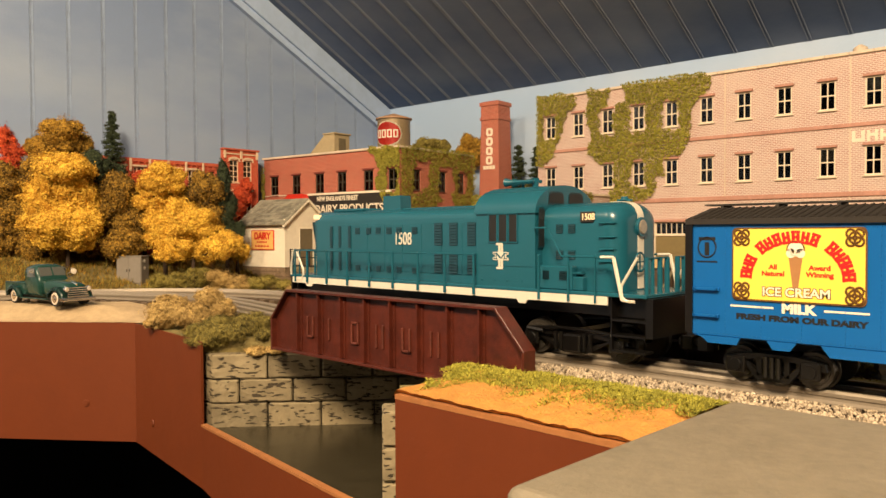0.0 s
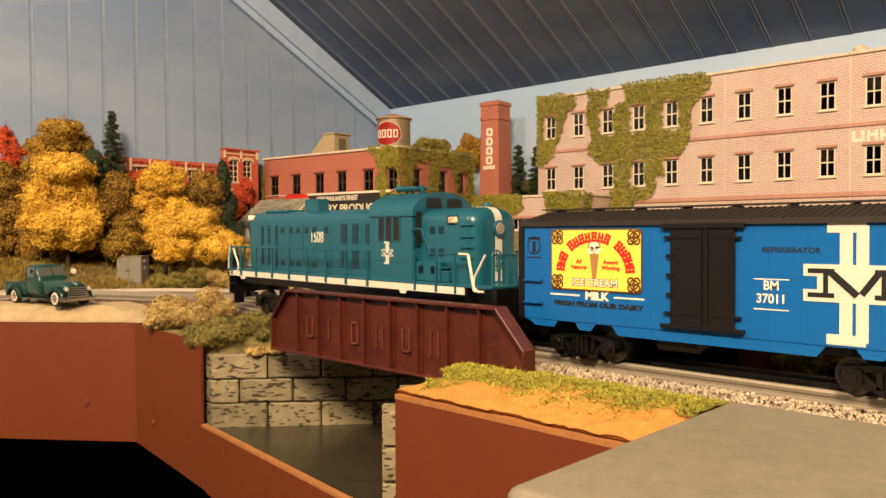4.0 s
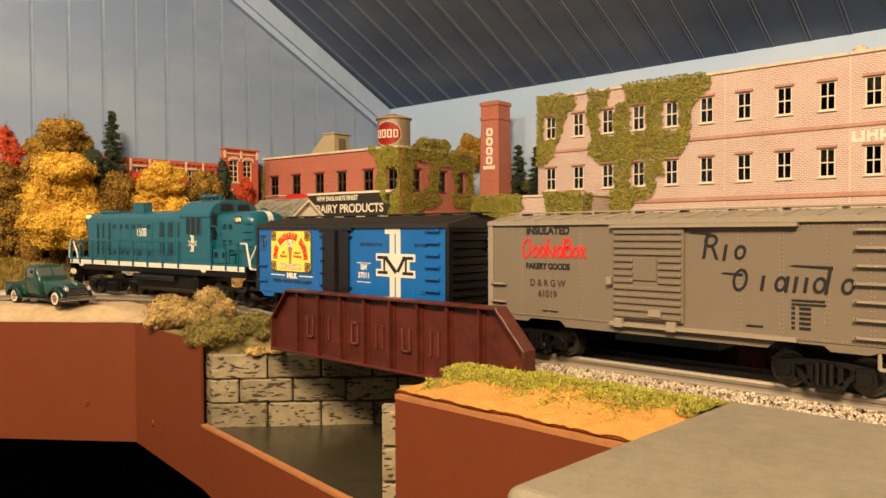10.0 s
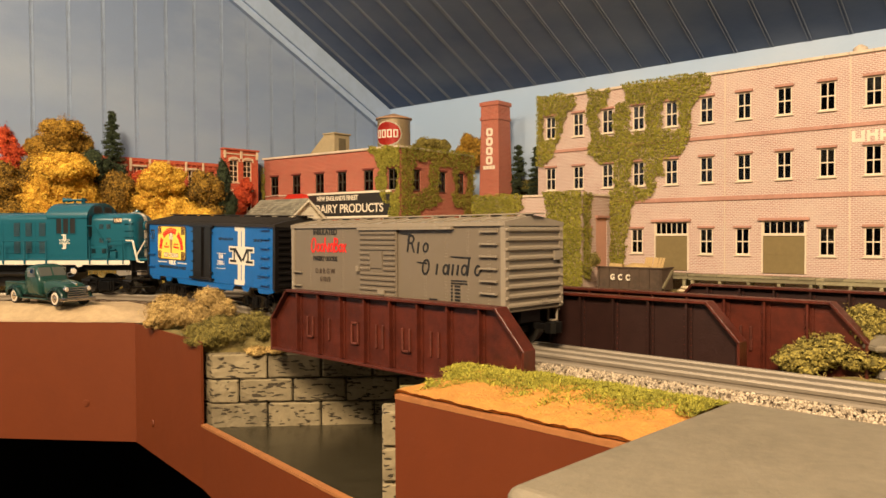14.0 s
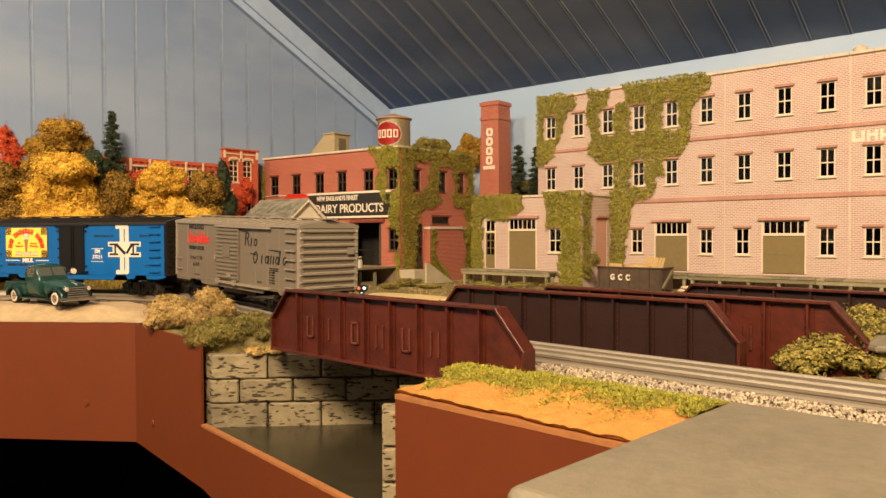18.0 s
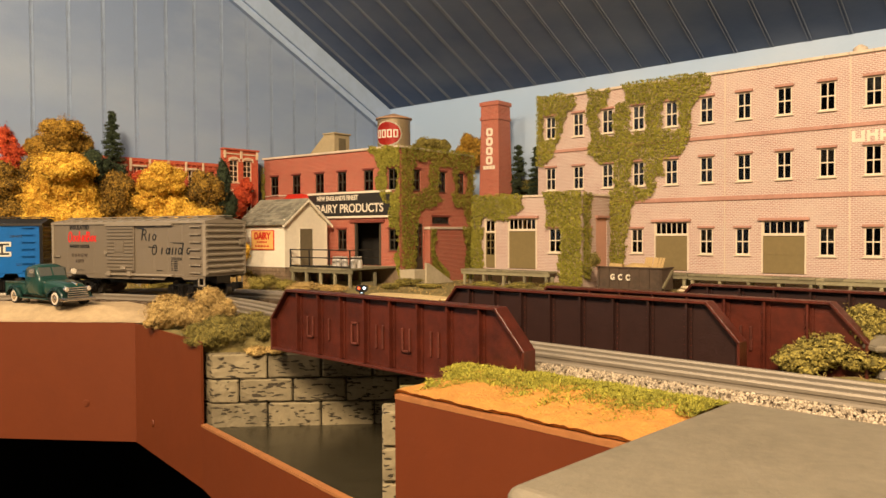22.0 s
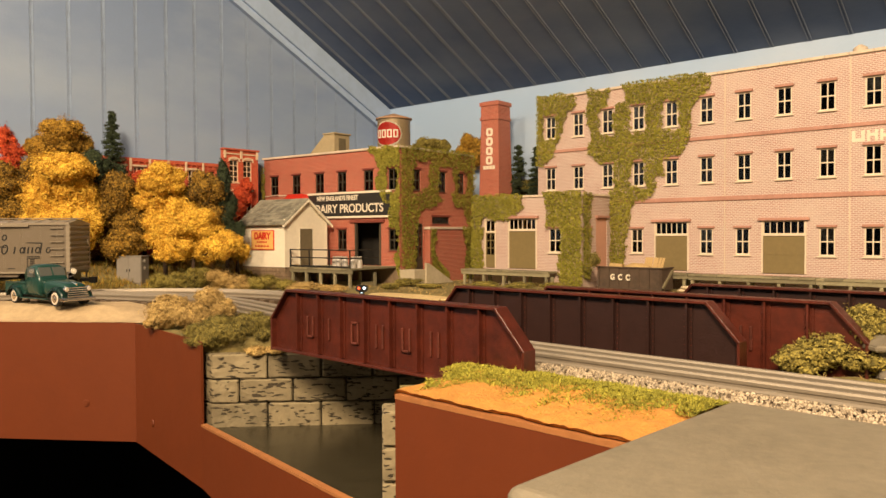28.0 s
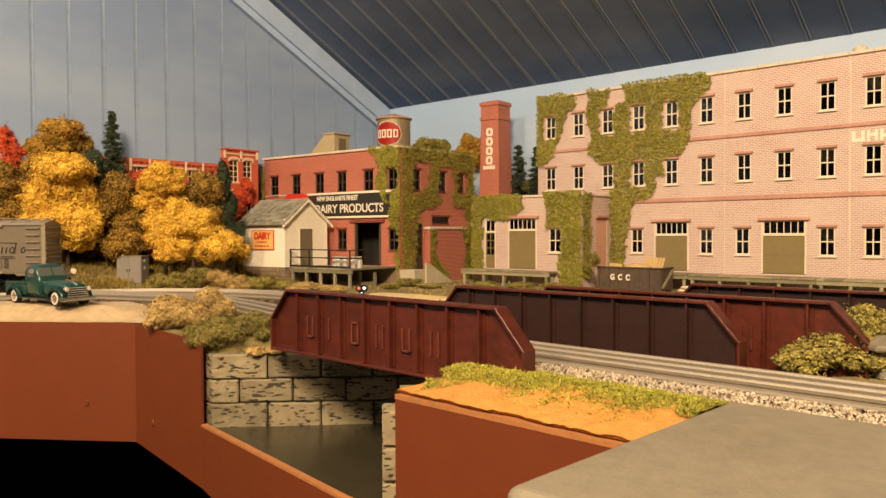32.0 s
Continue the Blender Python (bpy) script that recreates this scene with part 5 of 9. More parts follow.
def boxcar():
    L, hw, zb, ze = 0.2320, 0.0296, 0.0235, 0.0812
    root = thing("boxcar", Matrix.Translation((0.7346, 0, ZR)), "warm grey steel model boxcar with black and red lettering", "boxcar")
    car_body(root, L, hw, M_GREY, zb, ze - 0.0015)
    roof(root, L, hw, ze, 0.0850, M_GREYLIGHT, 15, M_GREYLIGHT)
    for sx in (-1, 1):
        b = B()
        prism(b, [(-hw, ze - 0.001), (hw, ze - 0.001), (0, 0.0844)], sx * (L / 2 - 0.002), sx * L / 2, "x")
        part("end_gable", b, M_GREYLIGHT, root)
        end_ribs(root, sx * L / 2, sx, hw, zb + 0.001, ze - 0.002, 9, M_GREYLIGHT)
        for sd in (-1, 1):
            b = B()
            for i in range(9):
                z = zb + 0.003 + i * 0.0062
                bmesh.ops.create_icosphere(b, subdivisions=1, radius=0.0017, matrix=Matrix.Translation((sx * (L / 2 + 0.0002), sd * (hw - 0.0005), z)) @ Matrix.Diagonal((1.2, 1.1, 0.9, 1)))
            part("corner_knuckles", b, M_GREYLIGHT, root)
        coupler(root, sx * L / 2, sx)
        b = B()
        box(b, *sorted((sx * (L / 2 + 0.002), sx * (L / 2 + 0.0030))), 0.018, 0.025, 0.056, 0.062)
        bar(b, [(sx * (L / 2 + 0.003), 0.004, 0.030), (sx * (L / 2 + 0.003), 0.010, 0.030)], 0.0005)
        part("brake_gear", b, M_GREYLIGHT, root)
    for sd in (-1, 1):
        y0, y1 = sorted((sd * (hw - 0.0008), sd * (hw + 0.0002)))
        b = B()
        prism(b, [(-0.115, zb), (0.115, zb), (0.115, zb - 0.002), (0.106, zb - 0.002), (0.102, zb - 0.0035), (0.086, zb - 0.0035), (0.083, zb - 0.001), (0.062, zb - 0.001), (0.058, zb - 0.0045), (-0.058, zb - 0.0045), (-0.062, zb - 0.001), (-0.083, zb - 0.001), (-0.086, zb - 0.003), (-0.115, zb - 0.003)], y0, y1, "y")
        part("side_sill", b, M_GREY, root)
        b = B()
        for x in (-0.1135, -0.0915, -0.0705, -0.0485, 0.0435, 0.0635, 0.0835, 0.102):
            rivet_line(b, x, zb + 0.001, x, ze - 0.004, sd * (hw + 0.00003))
            rivet_line(b, x + 0.0016, zb + 0.001, x + 0.0016, ze - 0.004, sd * (hw + 0.00003))
        for z in (zb + 0.0012, ze - 0.0045):
            rivet_line(b, -L / 2 + 0.002, z, L / 2 - 0.002, z, sd * (hw + 0.00003))
        part("rivets", b, M_GREYLIGHT, root)
        # sliding door with horizontal ribs, half open frame of a second panel
        b = B()
        y0, y1 = sorted((sd * hw, sd * (hw + 0.0018)))
        box(b, -0.0255, 0.0160, y0, y1, 0.0270, 0.0770, 0.0003)
        door = part("door", b, M_GREY, root, "ribbed grey sliding door")
        b = B()
        for i in range(13):
            z = 0.0290 + i * 0.00375
            if 4 < i < 9:
                box(b, -0.0245, -0.0130, *sorted((sd * (hw + 0.0016), sd * (hw + 0.0028))), z - 0.0009, z + 0.0009, 0.0003)
                box(b, 0.0020, 0.0150, *sorted((sd * (hw + 0.0016), sd * (hw + 0.0028))), z - 0.0009, z + 0.0009, 0.0003)
            else:
                box(b, -0.0245, 0.0150, *sorted((sd * (hw + 0.0016), sd * (hw + 0.0028))), z - 0.0009, z + 0.0009, 0.0003)
        part("door_ribs", b, M_GREY, door)
        b = B()
        box(b, -0.0125, 0.0010, *sorted((sd * (hw + 0.0017), sd * (hw + 0.0026))), 0.0485, 0.0610)
        part("door_plate", b, M_GREY, door)
        b = B()
        for z, x0_, x1_ in ((0.0240, -0.027, 0.072), (0.0775, -0.027, 0.072)):
            box(b, x0_, x1_, *sorted((sd * hw, sd * (hw + 0.0032))), z - 0.0009, z + 0.0009)
        for x in (-0.021, 0.010):
            box(b, x - 0.0025, x + 0.0025, *sorted((sd * (hw + 0.0014), sd * (hw + 0.0040))), 0.0225, 0.0275)
        box(b, -0.0290, -0.0260, *sorted((sd * (hw + 0.001), sd * (hw + 0.0030))), 0.0455, 0.0495, m=None)
        box(b, -0.0030, 0.0040, *sorted((sd * (hw + 0.0022), sd * (hw + 0.0036))), 0.0295, 0.0330)
        part("door_hardware", b, M_GREYLIGHT, door)
        ladder(root, 0.1030, sd, hw, 0.0235, 0.0790, 7, 0.0135, M_GREYLIGHT, False)
        ladder(root, -0.1080, sd, hw, 0.026, 0.0480, 2, 0.0105, M_GREYLIGHT, False)
        b = B()
        bar(b, [(0.1055, sd * (hw - 0.001), zb), (0.1055, sd * (hw - 0.001), 0.014), (0.1130, sd * (hw - 0.001), 0.014), (0.1130, sd * (hw - 0.001), zb)], 0.0009)
        part("stirrup_step", b, M_GREYLIGHT, root)
    y = -hw - 0.0002

    def text(body, x, z, size, m, bold=0.0001, width=1.0, label=""):
        lettering("lettering", body, size, m, root, Matrix.Translation((x, y - 0.0001, z)) @ UPRIGHT, label, bold, width, 0.00008)
    text("INSULATED", -0.0710, 0.0752, 0.0062, M_BLACKINK, 0.00022, 0.98)
    text("BAKERY GOODS", -0.0710, 0.0540, 0.0050, M_BLACKINK, 0.00020, 0.86)
    text("D & R G W", -0.0710, 0.0440, 0.0056, M_BROWNINK, 0.0001, 0.95)
    text("61019", -0.0710, 0.0375, 0.0058, M_BROWNINK, 0.0001, 0.95)

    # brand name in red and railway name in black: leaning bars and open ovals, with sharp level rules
    def slant(name, x, z, h, lean, w, m, e=0.0):
        b = B()
        prism(b, [(x - w / 2 - h / 2 * lean, z - h / 2), (x + w / 2 - h / 2 * lean, z - h / 2), (x + w / 2 + h / 2 * lean, z + h / 2), (x - w / 2 + h / 2 * lean, z + h / 2)], y - 0.00022 - e, y + 0.0001, "y")
        part(name, b, m, root)

    def hoop(name, x, z, w, h, lean, t, m):
        b = B()
        n, rings = 18, []
        for q in (0.0, t):
            for yy in (y - 0.00025, y + 0.0001):
                rings.append([b.verts.new((x + (w / 2 - q) * math.cos(math.tau * i / n) + (h / 2 - q) * math.sin(math.tau * i / n) * lean, yy, z + (h / 2 - q) * math.sin(math.tau * i / n))) for i in range(n)])
        for p, q in ((0, 1), (1, 3), (3, 2), (2, 0)):
            for i in range(n):
                j = (i + 1) % n
                b.faces.new((rings[p][i], rings[p][j], rings[q][j], rings[q][i]))
        part(name, b, m, root)
    for x, z, w, h in ((-0.0862, 0.0648, 0.0068, 0.0125), (-0.0798, 0.0628, 0.0052, 0.0072), (-0.0748, 0.0628, 0.0050, 0.0072), (-0.0622, 0.0630, 0.0048, 0.0074), (-0.0562, 0.0626, 0.0060, 0.0066), (-0.0565, 0.0678, 0.0050, 0.0058), (-0.0508, 0.0628, 0.0048, 0.0070)):
        hoop("brand_mark", x, z, w, h, 0.12, 0.00125, M_RED)
    for x, z, h, lean in ((-0.0712, 0.0650, 0.0120, 0.12), (-0.0690, 0.0632, 0.0080, -0.55), (-0.0660, 0.0630, 0.0074, 0.12), (-0.0590, 0.0650, 0.0120, 0.10), (-0.0460, 0.0628, 0.0068, 0.55), (-0.0460, 0.0628, 0.0068, -0.55)):
        slant("brand_mark", x, z, h, lean, 0.0014, M_RED, 0.00002 * (lean < 0))
    for x, z, w, h in ((0.0300, 0.0698, 0.0070, 0.0066), (0.0448, 0.0642, 0.0058, 0.0072), (0.0448, 0.0508, 0.0074, 0.0112), (0.0640, 0.0496, 0.0056, 0.0074), (0.0812, 0.0498, 0.0058, 0.0076), (0.0930, 0.0498, 0.0056, 0.0074)):
        hoop("railway_mark", x, z, w, h, 0.16, 0.00130, M_BLACKINK)
    for x, z, h, lean in ((0.0272, 0.0672, 0.0128, 0.16), (0.0318, 0.0640, 0.0070, -0.35), (0.0372, 0.0640, 0.0080, 0.16), (0.0556, 0.0496, 0.0074, 0.16), (0.0668, 0.0496, 0.0074, 0.16), (0.0706, 0.0496, 0.0074, 0.16), (0.0752, 0.0496, 0.0070, 0.16), (0.0848, 0.0520, 0.0124, 0.16)):
        slant("railway_mark", x, z, h, lean, 0.0015, M_BLACKINK, 0.00002 * (lean < 0))
    for x0, x1, z in ((0.0180, 0.0300, 0.0735), (0.0352, 0.0460, 0.0535), (0.0678, 0.0868, 0.0580)):
        b = B()
        prism(b, [(x0, z + 0.0002), (x0 + 0.002, z + 0.0007), (x1, z + 0.0004), (x1, z - 0.0009)], y - 0.00028, y + 0.0001, "y")
        part("rule", b, M_BLACKINK, root)
    b = B()
    for i in range(5):
        box(b, 0.0690, 0.0705, y - 0.0003, y, 0.0290 + i * 0.0023, 0.0301 + i * 0.0023)
        box(b, 0.0725, 0.0775, y - 0.0003, y, 0.0290 + i * 0.0023, 0.0301 + i * 0.0023)
    box(b, 0.0690, 0.0840, y - 0.0003, y, 0.0402, 0.0410)
    box(b, 0.0690, 0.0835, y - 0.0003, y, 0.0420, 0.0428)
    box(b, 0.0480, 0.0560, y - 0.0003, y, 0.0285, 0.0293)
    box(b, -0.0745, -0.0635, y - 0.0003, y, 0.0273, 0.0279)
    part("fine_print", b, M_BLACKINK, root)
    b = B()
    box(b, -L / 2 + 0.003, L / 2 - 0.003, -0.010, 0.010, 0.0155, zb + 0.001)
    box(b, -0.030, 0.030, -0.021, 0.021, 0.0135, zb)
    part("underframe", b, M_CHASSIS, root)
    return root, trucks(root, (-0.0820, 0.0820), 0.0350, 0.0088), 0.082


LOCO, REEFER, BOXCAR = locomotive(), reefer(), boxcar()
# ---------------------------------------------------------------- buildings
def keep(name, bm, material):
    me = bpy.data.meshes.new(name)
    bmesh.ops.recalc_face_normals(bm, faces=bm.faces)
    bm.to_mesh(me)
    bm.free()
    me.materials.append(material)
    return me


def sash(w, h, cols, rows, t, d):
    """A window sash: border and glazing bars, centred, in the plane y=0 facing -y."""
    b = B()
    rings = []
    for y in (-d, 0):
        for hw, hh in ((w / 2, h / 2), (w / 2 - t, h / 2 - t)):
            rings.append([b.verts.new((sx * hw, y, sz * hh)) for sx, sz in ((-1, -1), (1, -1), (1, 1), (-1, 1))])
    for p, q in ((0, 1), (2, 3), (0, 2), (1, 3)):
        for i in range(4):
            j = (i + 1) % 4
            b.faces.new((rings[p][i], rings[p][j], rings[q][j], rings[q][i]))
    return b


class WindowKit:
    """Meshes shared by all windows of one pattern."""

    def __init__(self, w, h, cols, rows, frame_m, sill_m, lintel_m, t=0.0016, lintel=True, sill=True, blind=0.0, hood=0.0035):
        self.frame = keep("window", sash(w, h, cols, rows, t, 0.0016), frame_m)
        self.bars = []
        for i in range(1, cols):
            x = -w / 2 + w * i / cols
            b = B()
            box(b, x - t * 0.42, x + t * 0.42, -0.0016, 0, -h / 2 + t, h / 2 - t)
            self.bars.append(keep("glazing_bar", b, frame_m))
        for i in range(1, rows):
            z = -h / 2 + h * i / rows
            b = B()
            box(b, -w / 2 + t, w / 2 - t, -0.00155, 0, z - t * 0.45, z + t * 0.45)
            self.bars.append(keep("glazing_bar", b, frame_m))
        b = B()
        box(b, -w / 2 + t * 0.5, w / 2 - t * 0.5, -0.0008, -0.0003, -h / 2 + t * 0.5, h / 2 - t * 0.5)
        self.pane = keep("pane", b, M_GLASS)
        self.sill = self.lintel = self.blind = None
        if sill:
            b = B()
            box(b, -w / 2 - 0.002, w / 2 + 0.002, -0.0052, -0.0008, -h / 2 - 0.0020, -h / 2 - 0.0001, 0.0003)
            self.sill = keep("sill", b, sill_m)
        if lintel:
            b = B()
            box(b, -w / 2 - 0.0025, w / 2 + 0.0025, -0.0056, -0.0008, h / 2 + 0.0002, h / 2 + hood, 0.0004)
            self.lintel = keep("lintel", b, lintel_m)
        if blind:
            b = B()
            box(b, -w / 2 + t, w / 2 - t, 0.0008, 0.0012, h / 2 - h * blind, h / 2 - t)
            self.blind = keep("blind", b, M_CURTAIN)

    def put(self, parent, m, blind=True):
        w = share("window", self.frame, parent, m)
        share("pane", self.pane, w)
        for me in self.bars:
            share("glazing_bar", me, w)
        if self.sill:
            share("sill", self.sill, w)
        if self.lintel:
            share("lintel", self.lintel, w)
        if self.blind and blind:
            share("blind", self.blind, w)
        return w


def shell(root, x0, x1, y0, y1, z0, z1, material, roof_z, roof_m):
    """Back, side walls and flat roof that close a building behind its front."""
    for name, dims in (("rear_wall", (x0, x1, y1 - 0.004, y1, z0, z1)), ("end_wall", (x0, x0 + 0.004, y0, y1 - 0.004, z0, z1)), ("end_wall", (x1 - 0.004, x1, y0, y1 - 0.004, z0, z1))):
        b = B()
        box(b, *dims)
        part(name, b, material, root)
    b = B()
    box(b, x0 + 0.004, x1 - 0.004, y0, y1 - 0.004, roof_z - 0.003, roof_z)
    part("roof", b, roof_m, root)


def freight_door(root, u0, u1, z0, z1, zt, y, wide):
    """A flush wooden freight door below a row of transom lights, in a pale surround."""
    b = B()
    box(b, u0 - 0.0022, u0, y - 0.001, y + 0.003, z0, zt)
    box(b, u1, u1 + 0.0022, y - 0.001, y + 0.003, z0, zt)
    box(b, u0, u1, y - 0.001, y + 0.003, z1, z1 + 0.0022)
    fr = part("door_surround", b, M_CREAM, root)
    b = B()
    box(b, u0, u1, y + 0.0006, y + 0.0030, z0, z1, 0.0003)
    box(b, u0 + 0.001, u1 - 0.001, y + 0.0002, y + 0.0008, (z0 + z1) / 2 - 0.0003, (z0 + z1) / 2 + 0.0003)
    part("freight_door", b, M_DOOR, root, "olive painted freight door")
    kit = WindowKit(u1 - u0, zt - z1 - 0.0022, wide, 1, M_CREAM, M_CREAM, M_REDL, 0.0014, False, False)
    kit.put(root, Matrix.Translation(((u0 + u1) / 2, y + 0.0022, (zt + z1 + 0.0022) / 2)))
    b = B()
    box(b, u0 - 0.006, u1 + 0.006, y - 0.005, y + 0.001, zt + 0.0002, zt + 0.0042, 0.0004)
    part("lintel", b, M_REDL, root)
    return fr


M_REDL = mat("weathered_pink_lintel", (0.46, 0.24, 0.18), 0.75, vary=0.25, scale=90)
M_ROOFTAR = mat("tar_roof", (0.06, 0.055, 0.05), 0.9, vary=0.2)
M_BRICKED = mat("painted_pink_brick", (0.56, 0.30, 0.21), 0.8, vary=0.12, scale=60)


def dock(root, x0, x1, y0, y1, zt, step, post_w=0.0042):
    """A plank loading dock: planks, edge beam, posts, each a piece of its own."""
    n = max(2, int((x1 - x0) / 0.0105))
    w = (x1 - x0) / n
    b = B()
    box(b, 0.0003, w - 0.0003, y0 - 0.0015, y1, -0.0026, 0)
    me = keep("plank", b, M_DOCKWOOD)
    for i in range(n):
        share("plank", me, root, Matrix.Translation((x0 + i * w, 0, zt)))
    b = B()
    box(b, x0, x1, y0, y0 + 0.0035, zt - 0.0085, zt - 0.0027, 0.0004)
    part("edge_beam", b, M_DOCKWOOD, root)
    b = B()
    box(b, -post_w / 2, post_w / 2, 0, post_w, 0.0, zt - 0.0086 - ZG, 0.0003)
    me = keep("post", b, M_DOCKWOOD)
    k = max(1, int(round((x1 - x0 - 0.012) / step)))
    for i in range(k + 1):
        for y in (y0 + 0.0005, (y0 + y1) / 2 + 0.004):
            share("post", me, root, Matrix.Translation((x0 + 0.006 + (x1 - x0 - 0.012) * i / k, y, ZG)))


def warehouse():
    root = thing("warehouse", WH, "three-storey faded pink brick warehouse overgrown with ivy", "building")
    U0, U1, ZT = -0.3145, 0.62, 1.402
    ww, wh = 0.0200, 0.0381
    us = [-0.2878 + 0.0546 * i for i in range(17)]
    holes, places = [], []
    for r, zc in enumerate((1.3527, 1.2647)):
        for u in us:
            if u + ww / 2 < U1:
                holes.append((u - ww / 2, u + ww / 2, zc - wh / 2, zc + wh / 2))
                places.append((u, zc))
    ground = [u for u in (-0.1265, -0.0149, 0.038, 0.1495, 0.2038, 0.3130, 0.3676, 0.4768, 0.5314)]
    for u in ground:
        holes.append((u - ww / 2, u + ww / 2, 1.1405, 1.1785))
        places.append((u, 1.1595))
    doors = [(-0.0950, -0.0440), (0.0666, 0.1217), (0.2310, 0.2860), (0.3960, 0.4500)]
    for a, c in doors:
        holes.append((a - 0.0022, c + 0.0022, 1.1145, 1.1887))
    b = B()
    wall(b, U0, U1, ZG - 0.002, ZT, 0.006, holes)
    part("front_wall", b, M_PINKBRICK, root)
    shell(root, U0, U1, 0.006, 0.10, ZG - 0.002, ZT, M_PINKBRICK, ZT - 0.02, M_ROOFTAR)
    # added black sheet: the unlit inside of the warehouse as a colour
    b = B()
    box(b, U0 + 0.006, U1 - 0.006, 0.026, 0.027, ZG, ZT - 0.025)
    part("inner_wall", b, M_SIGN_ROOM_BLACK, root, "added black sheet for the dark interior")
    # string courses, coping blocks, corner joints
    for z, h in ((1.3087, 0.005), (1.2187, 0.0062)):
        b = B()
        box(b, U0 - 0.001, U1, -0.0022, -0.0003, z, z + h, 0.0006)
        part("string_course", b, M_REDL, root)
    b = B()
    box(b, -0.0142, 0.0142, -0.0030, 0.0085, 0, 0.0042, 0.0006)
    me = keep("coping_stone", b, M_COPING)
    u = U0 + 0.0142
    while u < U1:
        share("coping_stone", me, root, Matrix.Translation((u, 0, ZT)))
        u += 0.0288
    for u in (0.0125, 0.1765, 0.3405):
        b = B()
        box(b, u - 0.0008, u + 0.0008, -0.0009, -0.0002, ZG, ZT)
        part("panel_seam", b, M_COPING, root)
    kit = WindowKit(ww, wh, 2, 2, M_CREAM, M_CREAM, M_REDL, 0.0019, blind=0.45)
    rnd = random.Random(4)
    for u, z in places:
        kit.put(root, Matrix.Translation((u, 0.0022, z)), rnd.random() < 0.6)
    for a, c in doors:
        freight_door(root, a, c, 1.1152, 1.1675, 1.1885, 0.0, 6)
    # faded painted name on the wall, as plain blocks
    b = B()
    for i, (du, w) in enumerate(((0, 0.0150), (0.0175, 0.0125), (0.0325, 0.0125), (0.0475, 0.0125), (0.0625, 0.0125))):
        u = 0.1785 + du
        box(b, u, u + w * 0.28, -0.0006, -0.0001, 1.2890, 1.3035)
        box(b, u + w * 0.72, u + w, -0.0006, -0.0001, 1.2890, 1.3035)
        z = (1.2890, 1.2952, 1.2930, 1.2952, 1.2890)[i]
        box(b, u + w * 0.28, u + w * 0.72, -0.0006, -0.0001, z, z + 0.0042)
    part("painted_name", b, M_SIGNWHITE, root, "worn white painted name in plain blocks")
    # roof ventilator
    b = B()
    rod(b, (0.181, 0.030, ZT - 0.02), (0.181, 0.030, ZT + 0.008), 0.006, n=12)
    rod(b, (0.181, 0.030, ZT + 0.008), (0.181, 0.030, ZT + 0.014), 0.0095, 0.0085, 14)
    rod(b, (0.181, 0.030, ZT + 0.014), (0.181, 0.030, ZT + 0.018), 0.0085, 0.003, 14)
    part("roof_ventilator", b, M_COPING, root)
    return root


